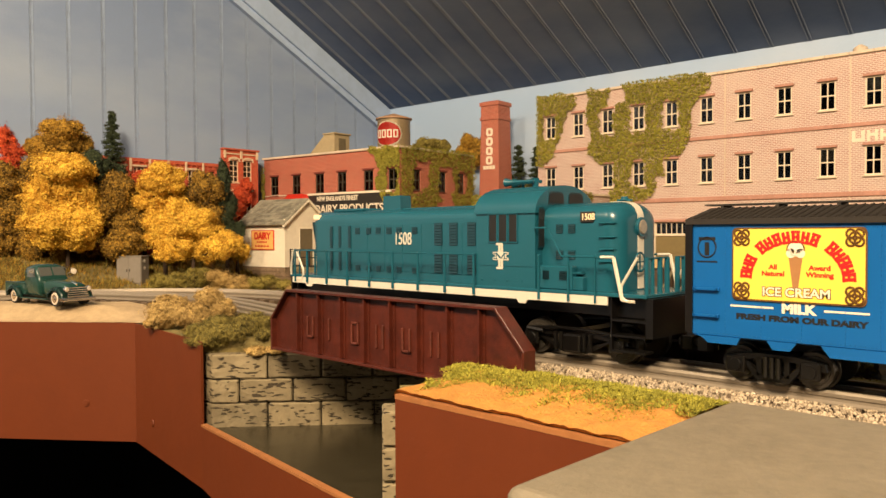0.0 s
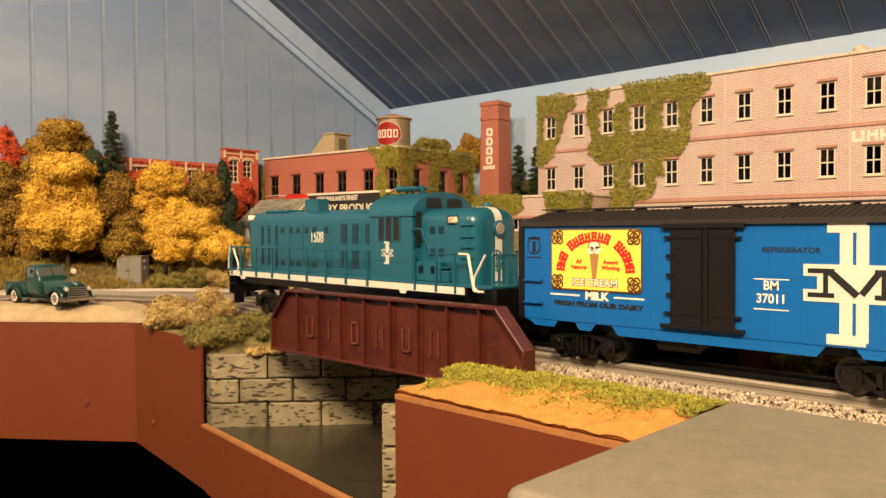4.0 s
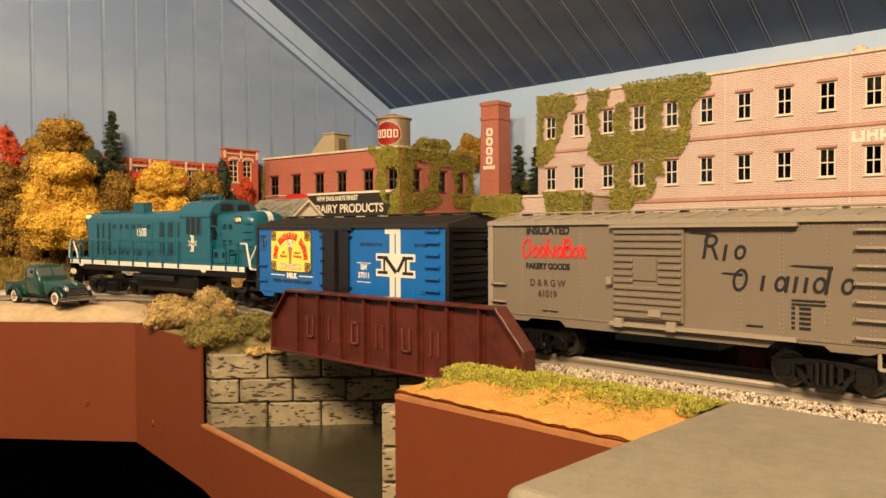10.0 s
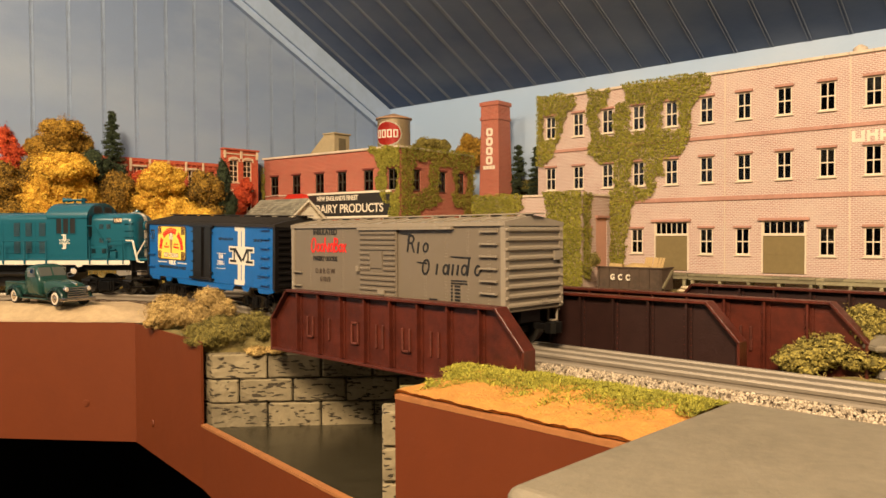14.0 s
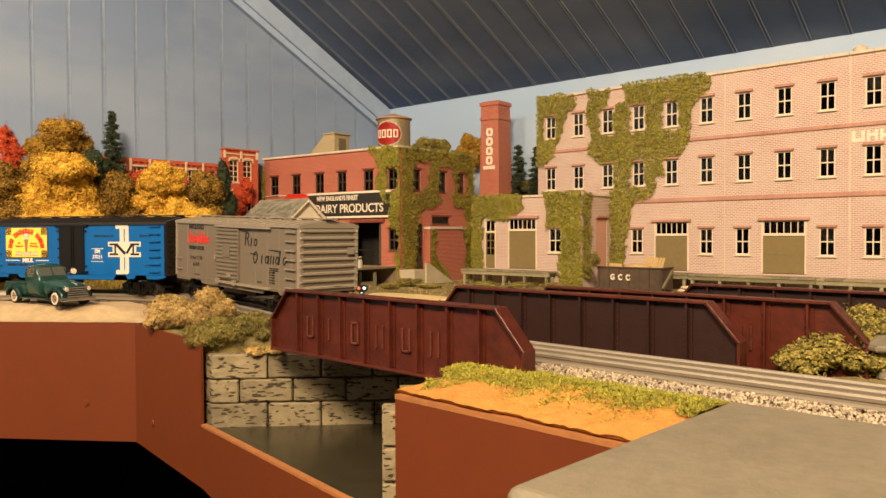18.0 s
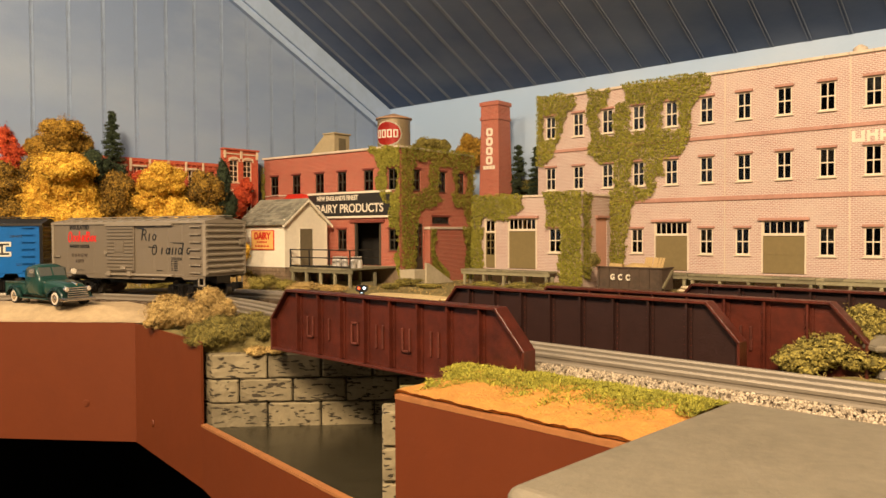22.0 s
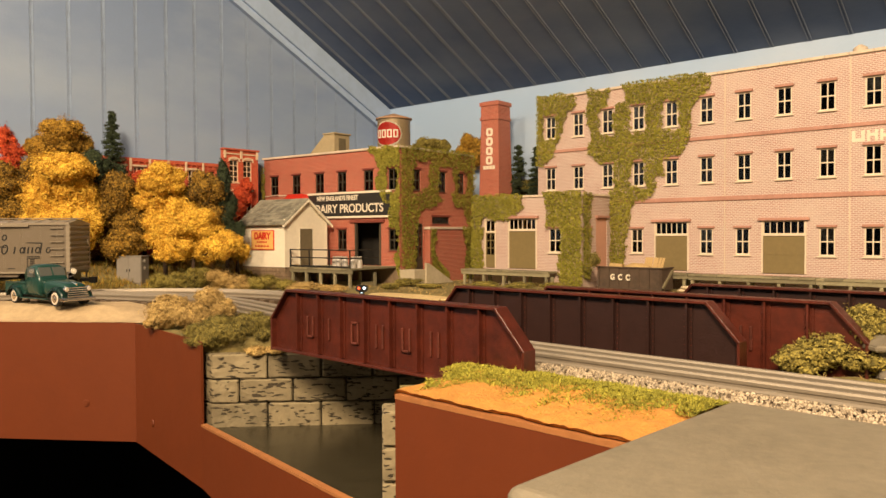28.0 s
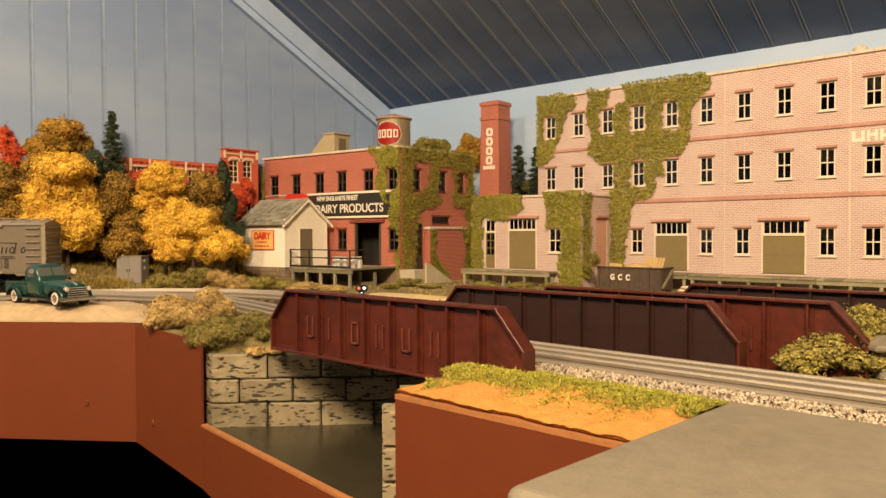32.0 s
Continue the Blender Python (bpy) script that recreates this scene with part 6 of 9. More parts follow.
def wing():
    root = thing("warehouse_wing", WH, "one-storey pink brick wing with ivy and a loading dock", "building")
    y0, U0, U1, ZT = -0.090, -0.386, -0.173, 1.2300
    root.matrix_basis = WH @ Matrix.Translation((0, y0, 0))
    holes = [(-0.3122, -0.2546, 1.1145, 1.1968), (-0.3615, -0.3375, 1.1145, 1.1968), (-0.2315, -0.2085, 1.1420, 1.1800)]
    b = B()
    wall(b, U0, U1, ZG - 0.002, ZT, 0.005, holes)
    part("front_wall", b, M_PINKBRICK, root)
    b = B()
    wall(b, 0.005, -y0 - 0.0002, ZG - 0.002, ZT, 0.005, [(0.0085, 0.0285, 1.1420, 1.1800), (0.044, 0.078, ZG + 0.027, 1.1960)])
    part("side_wall", b, M_PINKBRICK, root).matrix_basis = Matrix.Translation((U1, 0, 0)) @ Matrix.Rotation(math.pi / 2, 4, "Z")
    b = B()
    box(b, U0, U0 + 0.005, 0.005, -y0 - 0.0002, ZG - 0.002, ZT)
    part("side_wall", b, M_PINKBRICK, root)
    b = B()
    box(b, U0 + 0.005, U1 - 0.005, 0.005, 0.0898, ZT - 0.012, ZT - 0.009)
    part("roof", b, M_ROOFTAR, root)
    # added black sheet that stands for the wing's unlit inside
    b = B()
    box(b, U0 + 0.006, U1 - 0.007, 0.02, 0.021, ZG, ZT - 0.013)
    part("inner_wall", b, M_SIGN_ROOM_BLACK, root, "added black sheet for the dark interior")
    b = B()
    box(b, -0.0095, 0.0095, -0.0025, 0.0072, 0, 0.0038, 0.0006)
    me = keep("coping_stone", b, M_COPING)
    u = U0 + 0.0095
    while u < U1:
        share("coping_stone", me, root, Matrix.Translation((u, 0, ZT)))
        u += 0.0193
    v = 0.017
    while v < 0.085:
        share("coping_stone", me, root, Matrix.Translation((U1, v, ZT)) @ Matrix.Rotation(math.pi / 2, 4, "Z"))
        v += 0.0193
    freight_door(root, -0.3100, -0.2568, 1.1150, 1.1760, 1.1962, 0.0, 6)
    kit = WindowKit(0.0230, 0.0380, 2, 2, M_CREAM, M_CREAM, M_REDL, 0.0018)
    kit.put(root, Matrix.Translation((-0.2200, 0.0022, 1.1610)))
    kit.put(root, Matrix.Translation((U1 - 0.0022, 0.0185, 1.1610)) @ Matrix.Rotation(math.pi / 2, 4, "Z") @ Matrix.Diagonal((0.86, 1, 1, 1)))
    b = B()
    box(b, U1 - 0.003, U1 - 0.001, 0.0445, 0.0775, ZG + 0.027, 1.1955)
    part("blocked_door", b, M_BRICKED, root, "bricked-up doorway painted pink")
    b = B()
    box(b, U1 - 0.001, U1 + 0.004, 0.042, 0.080, 1.1962, 1.2000, 0.0004)
    part("lintel", b, M_REDL, root)
    # glazed entrance door beside the freight door
    b = B()
    for x in (-0.3612, -0.3396):
        box(b, x, x + 0.0018, -0.001, 0.003, 1.1150, 1.1965)
    box(b, -0.3594, -0.3396, -0.001, 0.003, 1.1735, 1.1755)
    box(b, -0.3594, -0.3396, -0.001, 0.003, 1.1945, 1.1965)
    part("door_surround", b, M_CREAM, root)
    WindowKit(0.0198, 0.0190, 2, 1, M_CREAM, M_CREAM, M_CREAM, 0.0012, False, False).put(root, Matrix.Translation((-0.3495, 0.0020, 1.1850)))
    b = B()
    box(b, -0.3594, -0.3396, 0.0006, 0.0025, 1.1150, 1.1350)
    d = part("entrance_door", b, M_DOOR, root, "olive half-glazed door")
    WindowKit(0.0198, 0.0385, 2, 3, M_DOOR, M_DOOR, M_DOOR, 0.0018, False, False).put(root, Matrix.Translation((-0.3495, 0.0022, 1.1543)))
    return root


def docks():
    r1 = thing("loading_dock", WH, "weathered green-grey plank loading dock on posts along the warehouse", "dock")
    for a, c, zt in ((-0.1705, -0.0300, 1.1125), (-0.0295, 0.1440, 1.1120), (0.1445, 0.3300, 1.1118), (0.3305, 0.6000, 1.1115)):
        dock(r1, a, c, -0.0310, -0.0062, zt, 0.036)
    r2 = thing("loading_dock", WH @ Matrix.Translation((0, -0.090, 0)), "short weathered plank loading dock below the wing's doors", "dock")
    dock(r2, -0.3900, -0.2130, -0.0290, -0.0042, 1.1130, 0.042)


def chimney():
    m = Matrix.Translation((-0.432, 0.718, 0)) @ Matrix.Rotation(0.10, 4, "Z")
    root = thing("brick_chimney", m, "tall tapered red brick factory chimney with pale lettering blocks", "chimney")

    def frustum(b, z0, z1, a0, a1):
        lo = [b.verts.new((sx * a0, sy * a0, z0)) for sx, sy in ((-1, -1), (1, -1), (1, 1), (-1, 1))]
        hi = [b.verts.new((sx * a1, sy * a1, z1)) for sx, sy in ((-1, -1), (1, -1), (1, 1), (-1, 1))]
        b.faces.new(lo[::-1])
        b.faces.new(hi)
        for i in range(4):
            b.faces.new((lo[i], lo[(i + 1) % 4], hi[(i + 1) % 4], hi[i]))
    b = B()
    frustum(b, ZG, 1.389, 0.0262, 0.0198)
    part("shaft", b, M_REDBRICK, root)
    b = B()
    frustum(b, 1.389, 1.3935, 0.0218, 0.0218)
    part("collar", b, M_REDBRICK, root)
    b = B()
    frustum(b, 1.3935, 1.416, 0.0203, 0.0200)
    part("neck", b, M_REDBRICK, root)
    b = B()
    frustum(b, 1.416, 1.423, 0.0222, 0.0222)
    frustum(b, 1.423, 1.4245, 0.0190, 0.0190)
    part("cap", b, M_REDBRICK, root)
    for i, z in enumerate((1.3655, 1.3475, 1.3295, 1.3115)):
        y = -0.0262 + (z - ZG) / (1.389 - ZG) * 0.0064 - 0.0006
        b = B()
        prism(b, [(x * 0.0076, z + q * 0.0078) for x, q in ((-1, -0.6), (-0.6, -1), (0.6, -1), (1, -0.6), (1, 0.6), (0.6, 1), (-0.6, 1), (-1, 0.6), (-1, 0), (-0.35, 0), (-0.35, 0.45), (0.35, 0.45), (0.35, -0.45), (-0.35, -0.45), (-0.35, -0.01), (-1, -0.01))], y, y + 0.002, "y")
        part("painted_block", b, M_SIGNWHITE, root, "cream painted block of the name")
    y = -0.0262 + (1.2985 - ZG) / (1.389 - ZG) * 0.0064 - 0.0006
    for i in range(4):
        b = B()
        box(b, -0.0138 + i * 0.0071, -0.0080 + i * 0.0071, y, y + 0.002, 1.2945, 1.3015)
        part("painted_block", b, M_SIGNWHITE, root, "cream painted block of the name")


def dairy():
    root = thing("dairy_building", DA, "two-storey dark red brick dairy overgrown with ivy", "building")
    U0, V1, ZT = -0.3500, 0.2150, 1.3180
    ww, wh, zc = 0.0225, 0.0365, 1.2655
    tops = (-0.3195, -0.2570, -0.1940, -0.1365, -0.0716, -0.0150)
    holes = [(u - ww / 2, u + ww / 2, zc - wh / 2, zc + wh / 2) for u in tops]
    low = (-0.1370, -0.0145)
    holes += [(u - ww / 2, u + ww / 2, 1.1440, 1.1805) for u in low]
    holes.append((-0.1063, -0.0425, 1.1178, 1.1920))
    b = B()
    wall(b, U0, 0.0, ZG - 0.002, ZT, 0.006, holes)
    part("front_wall", b, M_REDBRICK, root)
    side = Matrix.Rotation(math.pi / 2, 4, "Z")
    vs = (0.0449, 0.1185, 0.1752)
    sh = [(v - ww / 2, v + ww / 2, zc - wh / 2, zc + wh / 2) for v in vs]
    sh += [(0.0400, 0.0625, 1.1085, 1.1905), (0.0887, 0.1392, 1.1900, 1.2020)]
    b = B()
    wall(b, 0.006, V1, ZG - 0.002, ZT, 0.006, sh)
    part("side_wall", b, M_REDBRICK, root).matrix_basis = side
    shell(root, U0, -0.006, 0.006, V1, ZG - 0.002, ZT, M_REDBRICK, ZT - 0.018, M_ROOFTAR)
    # added black sheets for the shade behind the dairy's openings
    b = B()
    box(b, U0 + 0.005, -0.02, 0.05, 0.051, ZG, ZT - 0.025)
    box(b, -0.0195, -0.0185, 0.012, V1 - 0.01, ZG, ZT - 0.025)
    part("inner_wall", b, M_SIGN_ROOM_BLACK, root, "added black sheet for the dark interior")
    b = B()
    box(b, U0 - 0.003, 0.003, -0.003, 0.008, ZT, ZT + 0.004, 0.0006)
    box(b, -0.008, 0.003, 0.008, V1, ZT, ZT + 0.004, 0.0006)
    part("coping", b, M_COPING, root)
    kit = WindowKit(ww, wh, 2, 2, M_DARKFRAME, M_REDFRAME, M_REDFRAME, 0.0022)
    for u in tops:
        kit.put(root, Matrix.Translation((u, 0.0035, zc)))
    for u in low:
        kit.put(root, Matrix.Translation((u, 0.0035, 1.16225)))
    for v in vs:
        kit.put(root, side @ Matrix.Translation((v, 0.0035, zc)))
    # side entrance and strip window
    b = B()
    box(b, 0.0400, 0.0625, 0.001, 0.003, 1.1085, 1.1300)
    part("side_door", b, M_DARKFRAME, root, "dark half-glazed side door").matrix_basis = side
    WindowKit(0.0225, 0.0600, 2, 3, M_DARKFRAME, M_DARKFRAME, M_DARKFRAME, 0.0022, False, False).put(root, side @ Matrix.Translation((0.05125, 0.003, 1.1603)))
    WindowKit(0.0505, 0.0120, 6, 1, M_DARKFRAME, M_REDFRAME, M_REDFRAME, 0.0014).put(root, side @ Matrix.Translation((0.11395, 0.0035, 1.1960)))
    b = B()
    box(b, -0.115, -0.034, -0.004, 0.0005, 1.1922, 1.1975, 0.0005)
    part("lintel", b, M_REDFRAME, root)
    for x0, x1 in ((-0.1063, -0.1020), (-0.0468, -0.0425)):
        b = B()
        box(b, x0, x1, 0.0005, 0.005, 1.1178, 1.1920)
        part("door_post", b, M_DARKFRAME, root)
    b = B()
    box(b, -0.0560, -0.0475, 0.010, 0.012, 1.1178, 1.1915)
    part("sliding_door", b, M_SHEDDOOR, root, "tan sliding door pushed open")
    # belt course and stone base
    b = B()
    box(b, U0, 0.0, -0.0016, -0.0003, 1.2458, 1.2480)
    part("string_course", b, M_COPING, root)
    b = B()
    box(b, U0, 0.002, -0.0024, -0.0002, ZG - 0.002, 1.1150)
    box(b, 0.0002, 0.0024, -0.002, 0.036, ZG - 0.002, 1.1090)
    part("stone_base", b, M_FOUND, root, "brown rubble base")
    # sign
    b = B()
    box(b, -0.2370, -0.0185, -0.0042, -0.0010, 1.2045, 1.2440)
    sign = part("sign_board", b, M_SIGN_ROOM_BLACK, root, "black board with cream dairy lettering")
    b = B()
    box(b, -0.2390, -0.0165, -0.0050, -0.0010, 1.2440, 1.2475)
    box(b, -0.2390, -0.0165, -0.0050, -0.0010, 1.2010, 1.2045)
    part("sign_border", b, M_SIGNWHITE, sign)
    lettering("lettering", "NEW ENGLAND'S FINEST", 0.0115, M_SIGNWHITE, sign, Matrix.Translation((-0.1450, -0.0044, 1.2365)) @ UPRIGHT, "", 0.0004, 0.80)
    lettering("lettering", "DAIRY PRODUCTS", 0.0210, M_SIGNWHITE, sign, Matrix.Translation((-0.1180, -0.0044, 1.2175)) @ UPRIGHT, "", 0.0004, 0.97)
    # low annex wall, and steps that run down along it from the side door
    b = B()
    box(b, 0.0003, 0.012, 0.0660, V1 - 0.012, ZG - 0.002, 1.1800)
    an = part("annex", b, M_REDBRICK, root)
    b = B()
    box(b, 0.0003, 0.0145, 0.0630, V1 - 0.010, 1.1800, 1.1845, 0.0005)
    part("coping", b, M_COPING, an)
    b = B()
    box(b, 0.0003, 0.0335, -0.0030, 0.0290, ZG - 0.002, 1.1120, 0.0005)
    part("landing", b, M_PALESTONE, root, "pale concrete landing before the side door")
    n = 6
    for i in range(n):
        b = B()
        v0 = 0.0292 + i * 0.0112
        box(b, 0.0124, 0.0316, v0, v0 + 0.0112, ZG - 0.002, 1.1120 - (i + 1) * 0.0038, 0.0004)
        part("step", b, M_PALESTONE, root)
    b = B()
    prism(b, [(0.0262, ZG - 0.002), (0.1000, ZG - 0.002), (0.1000, ZG + 0.0010), (0.0320, 1.1230), (0.0262, 1.1230)], 0.0318, 0.0362, "x")
    part("stair_cheek", b, M_PALESTONE, root, "pale concrete stair cheek")
    # roof penthouse with a sloping back
    b = B()
    prism(b, [(-0.277, ZT - 0.02), (-0.200, ZT - 0.02), (-0.200, 1.3625), (-0.227, 1.3625), (-0.275, ZT + 0.004)], 0.045, 0.085, "y")
    ph = part("roof_penthouse", b, M_PENT, root, "buff sloping roof penthouse")
    b = B()
    box(b, -0.2002, -0.1988, 0.056, 0.074, ZT + 0.002, 1.355)
    part("door", b, M_SHEDDOOR, ph)
    b = B()
    box(b, -0.230, -0.197, 0.043, 0.087, 1.3625, 1.3650)
    part("cap", b, M_PENT, ph)


M_SHEDDOOR = mat("drab_door", (0.16, 0.13, 0.075), 0.7, vary=0.15)
M_PENT = mat("buff_stucco", (0.42, 0.34, 0.20), 0.85, vary=0.15, scale=60)


def water_tank():
    root = thing("water_tank", Matrix.Translation((-0.549, 0.560, 1.300)), "round tan roof water tank with a red and white oval sign", "water tank")
    b = B()
    rod(b, (0, 0, 0), (0, 0, 0.087), 0.0310, n=36)
    part("drum", b, M_TANK, root, smooth=False)
    for z in (0.012, 0.034, 0.060):
        b = B()
        rod(b, (0, 0, z), (0, 0, z + 0.0012), 0.0314, n=36)
        part("hoop", b, M_TANK, root)
    b = B()
    rod(b, (0, 0, 0.087), (0, 0, 0.0895), 0.0345, 0.0340, 36)
    rod(b, (0, 0, 0.0895), (0, 0, 0.0990), 0.0338, 0.0015, 36)
    part("lid", b, M_TANKROOF, root)
    # oval sign bent round the drum
    ang0 = math.atan2(-0.3921 - 0.560, 0.514 + 0.549) - 0.44

    def oval(r, rx, rz, m, name, label):
        b = B()
        cols = 24
        vs = []
        for i in range(cols + 1):
            u = -1 + 2 * i / cols
            h = rz * math.sqrt(max(0.0, 1 - u * u)) + 1e-5
            a = ang0 + u * rx / 0.031
            vs.append((b.verts.new((r * math.cos(a), r * math.sin(a), 0.058 - h)), b.verts.new((r * math.cos(a), r * math.sin(a), 0.058 + h))))
        for p, q in zip(vs[:-1], vs[1:]):
            b.faces.new((p[0], q[0], q[1], p[1]))
        bmesh.ops.solidify(b, geom=b.faces[:], thickness=0.0003)
        part(name, b, m, root, label)
    oval(0.0318, 0.0290, 0.0240, M_SIGNWHITE, "oval_border", "cream oval border")
    oval(0.0322, 0.0262, 0.0210, M_SIGNRED, "oval_sign", "red oval sign")
    for i in range(4):
        b = B()
        for da in (-0.100, 0.100):
            a = ang0 + (-0.54 + i * 0.36) + da
            m = Matrix.Translation((0.0326 * math.cos(a), 0.0326 * math.sin(a), 0.058)) @ Matrix.Rotation(a, 4, "Z")
            box(b, -0.0003, 0.0003, -0.0012, 0.0012, -0.0075, 0.0075, m=m)
        a = ang0 + (-0.54 + i * 0.36)
        m = Matrix.Translation((0.0326 * math.cos(a), 0.0326 * math.sin(a), 0.058)) @ Matrix.Rotation(a, 4, "Z")
        for z in (-0.0063, 0.0063):
            box(b, -0.0003, 0.0003, -0.003, 0.003, z - 0.0012, z + 0.0012, m=m)
        part("sign_block", b, M_SIGNWHITE, root, "cream block of the name")


def shed():
    root = thing("dairy_shed", DA, "white clapboard milk shed with a grey shingle roof", "shed")
    x0, x1, y0, y1 = -0.2635, -0.154, -0.119, -0.023
    z0, z1, zr = 1.1168, 1.1965, 1.2345
    ym = (y0 + y1) / 2
    b = B()
    box(b, x0 + 0.002, x1 - 0.002, y0 + 0.002, y1 - 0.002, ZG - 0.003, z0)
    part("foundation", b, M_MORTAR, root, "brown rubble foundation")
    rnd = random.Random(8)
    for row in range(4):
        za = ZG - 0.003 + row * (z0 - ZG + 0.003) / 4
        zc = za + (z0 - ZG + 0.003) / 4
        x = x0
        while x < x1 - 0.002:
            w = min(rnd.uniform(0.010, 0.018), x1 - x)
            b = B()
            box(b, x + 0.0003, x + w - 0.0003, y0 + rnd.uniform(0.0002, 0.0010), y0 + 0.004, za + 0.0003, zc - 0.0003, 0.0006)
            part("stone", b, M_FOUND, root)
            x += w
        y = y0 + 0.0045
        while y < y1 - 0.002:
            w = min(rnd.uniform(0.010, 0.018), y1 - y)
            b = B()
            box(b, x1 - 0.004, x1 - rnd.uniform(0.0002, 0.0010), y + 0.0003, y + w - 0.0003, za + 0.0003, zc - 0.0003, 0.0006)
            part("stone", b, M_FOUND, root)
            y += w
    b = B()
    prism(b, [(y0, z0), (y1, z0), (y1, z1), (ym, zr - 0.002), (y0, z1)], x0, x1, "x")
    part("walls", b, M_WHITE, root)
    # clapboards
    h = 0.0047
    z = z0
    while z < z1 - 0.001:
        b = B()
        prism(b, [(y0, z), (y0 - 0.0011, z), (y0 - 0.0003, z + h), (y0, z + h)], x0, x1, "x")
        part("clapboard", b, M_WHITE, root)
        z += h
    z = z0
    while z < zr - 0.006:
        hw = (y1 - y0) / 2 if z < z1 else (y1 - y0) / 2 * (zr - 0.003 - z) / (zr - z1)
        for a, c in (((ym - hw, ym + hw),) if not z < 1.1830 else ((ym - hw, ym - 0.0160), (ym + 0.0160, ym + hw))):
            if c - a > 0.001:
                b = B()
                prism(b, [(x1, z), (x1 + 0.0011, z), (x1 + 0.0003, z + h), (x1, z + h)], a, c, "y")
                part("clapboard", b, M_WHITE, root)
        z += h
    for y in (y0 - 0.0012, y1 - 0.002):
        b = B()
        box(b, x1 - 0.001, x1 + 0.0016, y, y + 0.0032, z0, z1 + 0.002)
        part("corner_board", b, M_WHITE, root)
    b = B()
    box(b, x0 - 0.001, x0 + 0.002, y0 - 0.0014, y0 + 0.002, z0, z1)
    part("corner_board", b, M_WHITE, root)
    b = B()
    box(b, x1, x1 + 0.0009, ym - 0.0145, ym + 0.0145, z0 - 0.001, 1.1820)
    part("door", b, M_SHEDDOOR, root, "drab olive plank door")
    b = B()
    for y in (ym - 0.0160, ym + 0.0145):
        box(b, x1, x1 + 0.0015, y, y + 0.0015, z0 - 0.001, 1.1835)
    box(b, x1, x1 + 0.0015, ym - 0.0145, ym + 0.0145, 1.1820, 1.1835)
    part("door_trim", b, M_WHITE, root)
    # roof slopes of shingle courses
    ov = 0.009
    rise = (zr - z1) / ((y1 - y0) / 2)
    rnd = random.Random(2)
    for sgn in (-1, 1):
        n = 11
        run = (y1 - y0) / 2 + ov
        for i in range(n):
            ya, yb = ym + sgn * run * (1 - i / n), ym + sgn * run * (1 - (i + 1) / n)
            za, zb_ = zr - rise * abs(ya - ym), zr - rise * abs(yb - ym)
            x = x0 - 0.011 - rnd.uniform(0.0, 0.006)
            while x < x1 + 0.008:
                w = rnd.uniform(0.0075, 0.0115)
                up = rnd.uniform(0.0, 0.0006)
                b = B()
                prism(b, [(ya - sgn * up, za - 0.001), (ya - sgn * up, za + 0.0013 + up), (yb, zb_ + 0.0007), (yb, zb_ - 0.001)], max(x, x0 - 0.011) + 0.00025, min(x + w, x1 + 0.008), "x")
                part("shingle", b, M_SHINGLE, root)
                x += w
        b = B()
        ya = ym + sgn * run
        prism(b, [(ya, zr - rise * run - 0.0052), (ya, zr - rise * run - 0.0012), (ym, zr - 0.0012), (ym, zr - 0.0052)], x1 + 0.0050, x1 + 0.0085, "x")
        part("barge_board", b, M_WHITE, root)
    # painted sign
    b = B()
    box(b, -0.2383, -0.1790, y0 - 0.0026, y0 - 0.0012, 1.1460, 1.1800)
    sg = part("sign_board", b, M_SIGNRED, root, "orange sign with red border")
    b = B()
    box(b, -0.2369, -0.1804, y0 - 0.0030, y0 - 0.0024, 1.1474, 1.1786)
    part("sign_panel", b, M_SIGNORANGE, sg)
    lettering("lettering", "DAIRY", 0.0160, M_SIGNRED, sg, Matrix.Translation((-0.2086, y0 - 0.0032, 1.1695)) @ UPRIGHT, "", 0.0008, 0.92)
    b = B()
    for z, w in ((1.1595, 0.028), (1.1525, 0.040)):
        for i in range(5):
            a = -0.2086 - w / 2 + i * w / 5
            box(b, a, a + w / 5 * 0.7, y0 - 0.0034, y0 - 0.0029, z - 0.0012, z + 0.0012)
    part("fine_print", b, M_SIGNRED, sg)
    # red canopy ridge that shows behind the roof
    b = B()
    prism(b, [(-0.2760, 1.2300), (-0.2105, 1.2300), (-0.2220, 1.2468), (-0.2600, 1.2468)], -0.020, -0.0052, "y")
    part("red_canopy", b, M_SIGNRED, root, "small red canopy roof")


def dairy_dock():
    root = thing("dairy_dock", DA, "weathered plank dairy dock on posts with a dark railing", "dock")
    dock(root, -0.1505, -0.0050, -0.1120, -0.0030, 1.1178, 0.034)
    y = -0.1105
    xs = (-0.1495, -0.103, -0.056, -0.010)
    for x in xs:
        b = B()
        box(b, x - 0.0009, x + 0.0009, y - 0.0009, y + 0.0009, 1.1178, 1.1478)
        part("rail_post", b, M_IRON, root)
    for z in (1.1470, 1.1340, 1.1205):
        b = B()
        box(b, xs[0], xs[-1], y - 0.0007, y + 0.0007, z - (0.0009 if z > 1.121 else 0.0022), z + 0.0009)
        part("railing", b, M_IRON, root)
    for z in (1.1470, 1.1340):
        b = B()
        box(b, xs[-1] - 0.0007, xs[-1] + 0.0007, y, -0.045, z - 0.0009, z + 0.0009)
        part("railing", b, M_IRON, root)
    # stacked crates in the shade under the dock
    b = B()
    box(b, -0.10, -0.03, -0.060, -0.030, ZG, ZG + 0.006)
    part("skid", b, M_DOCKWOOD, root)


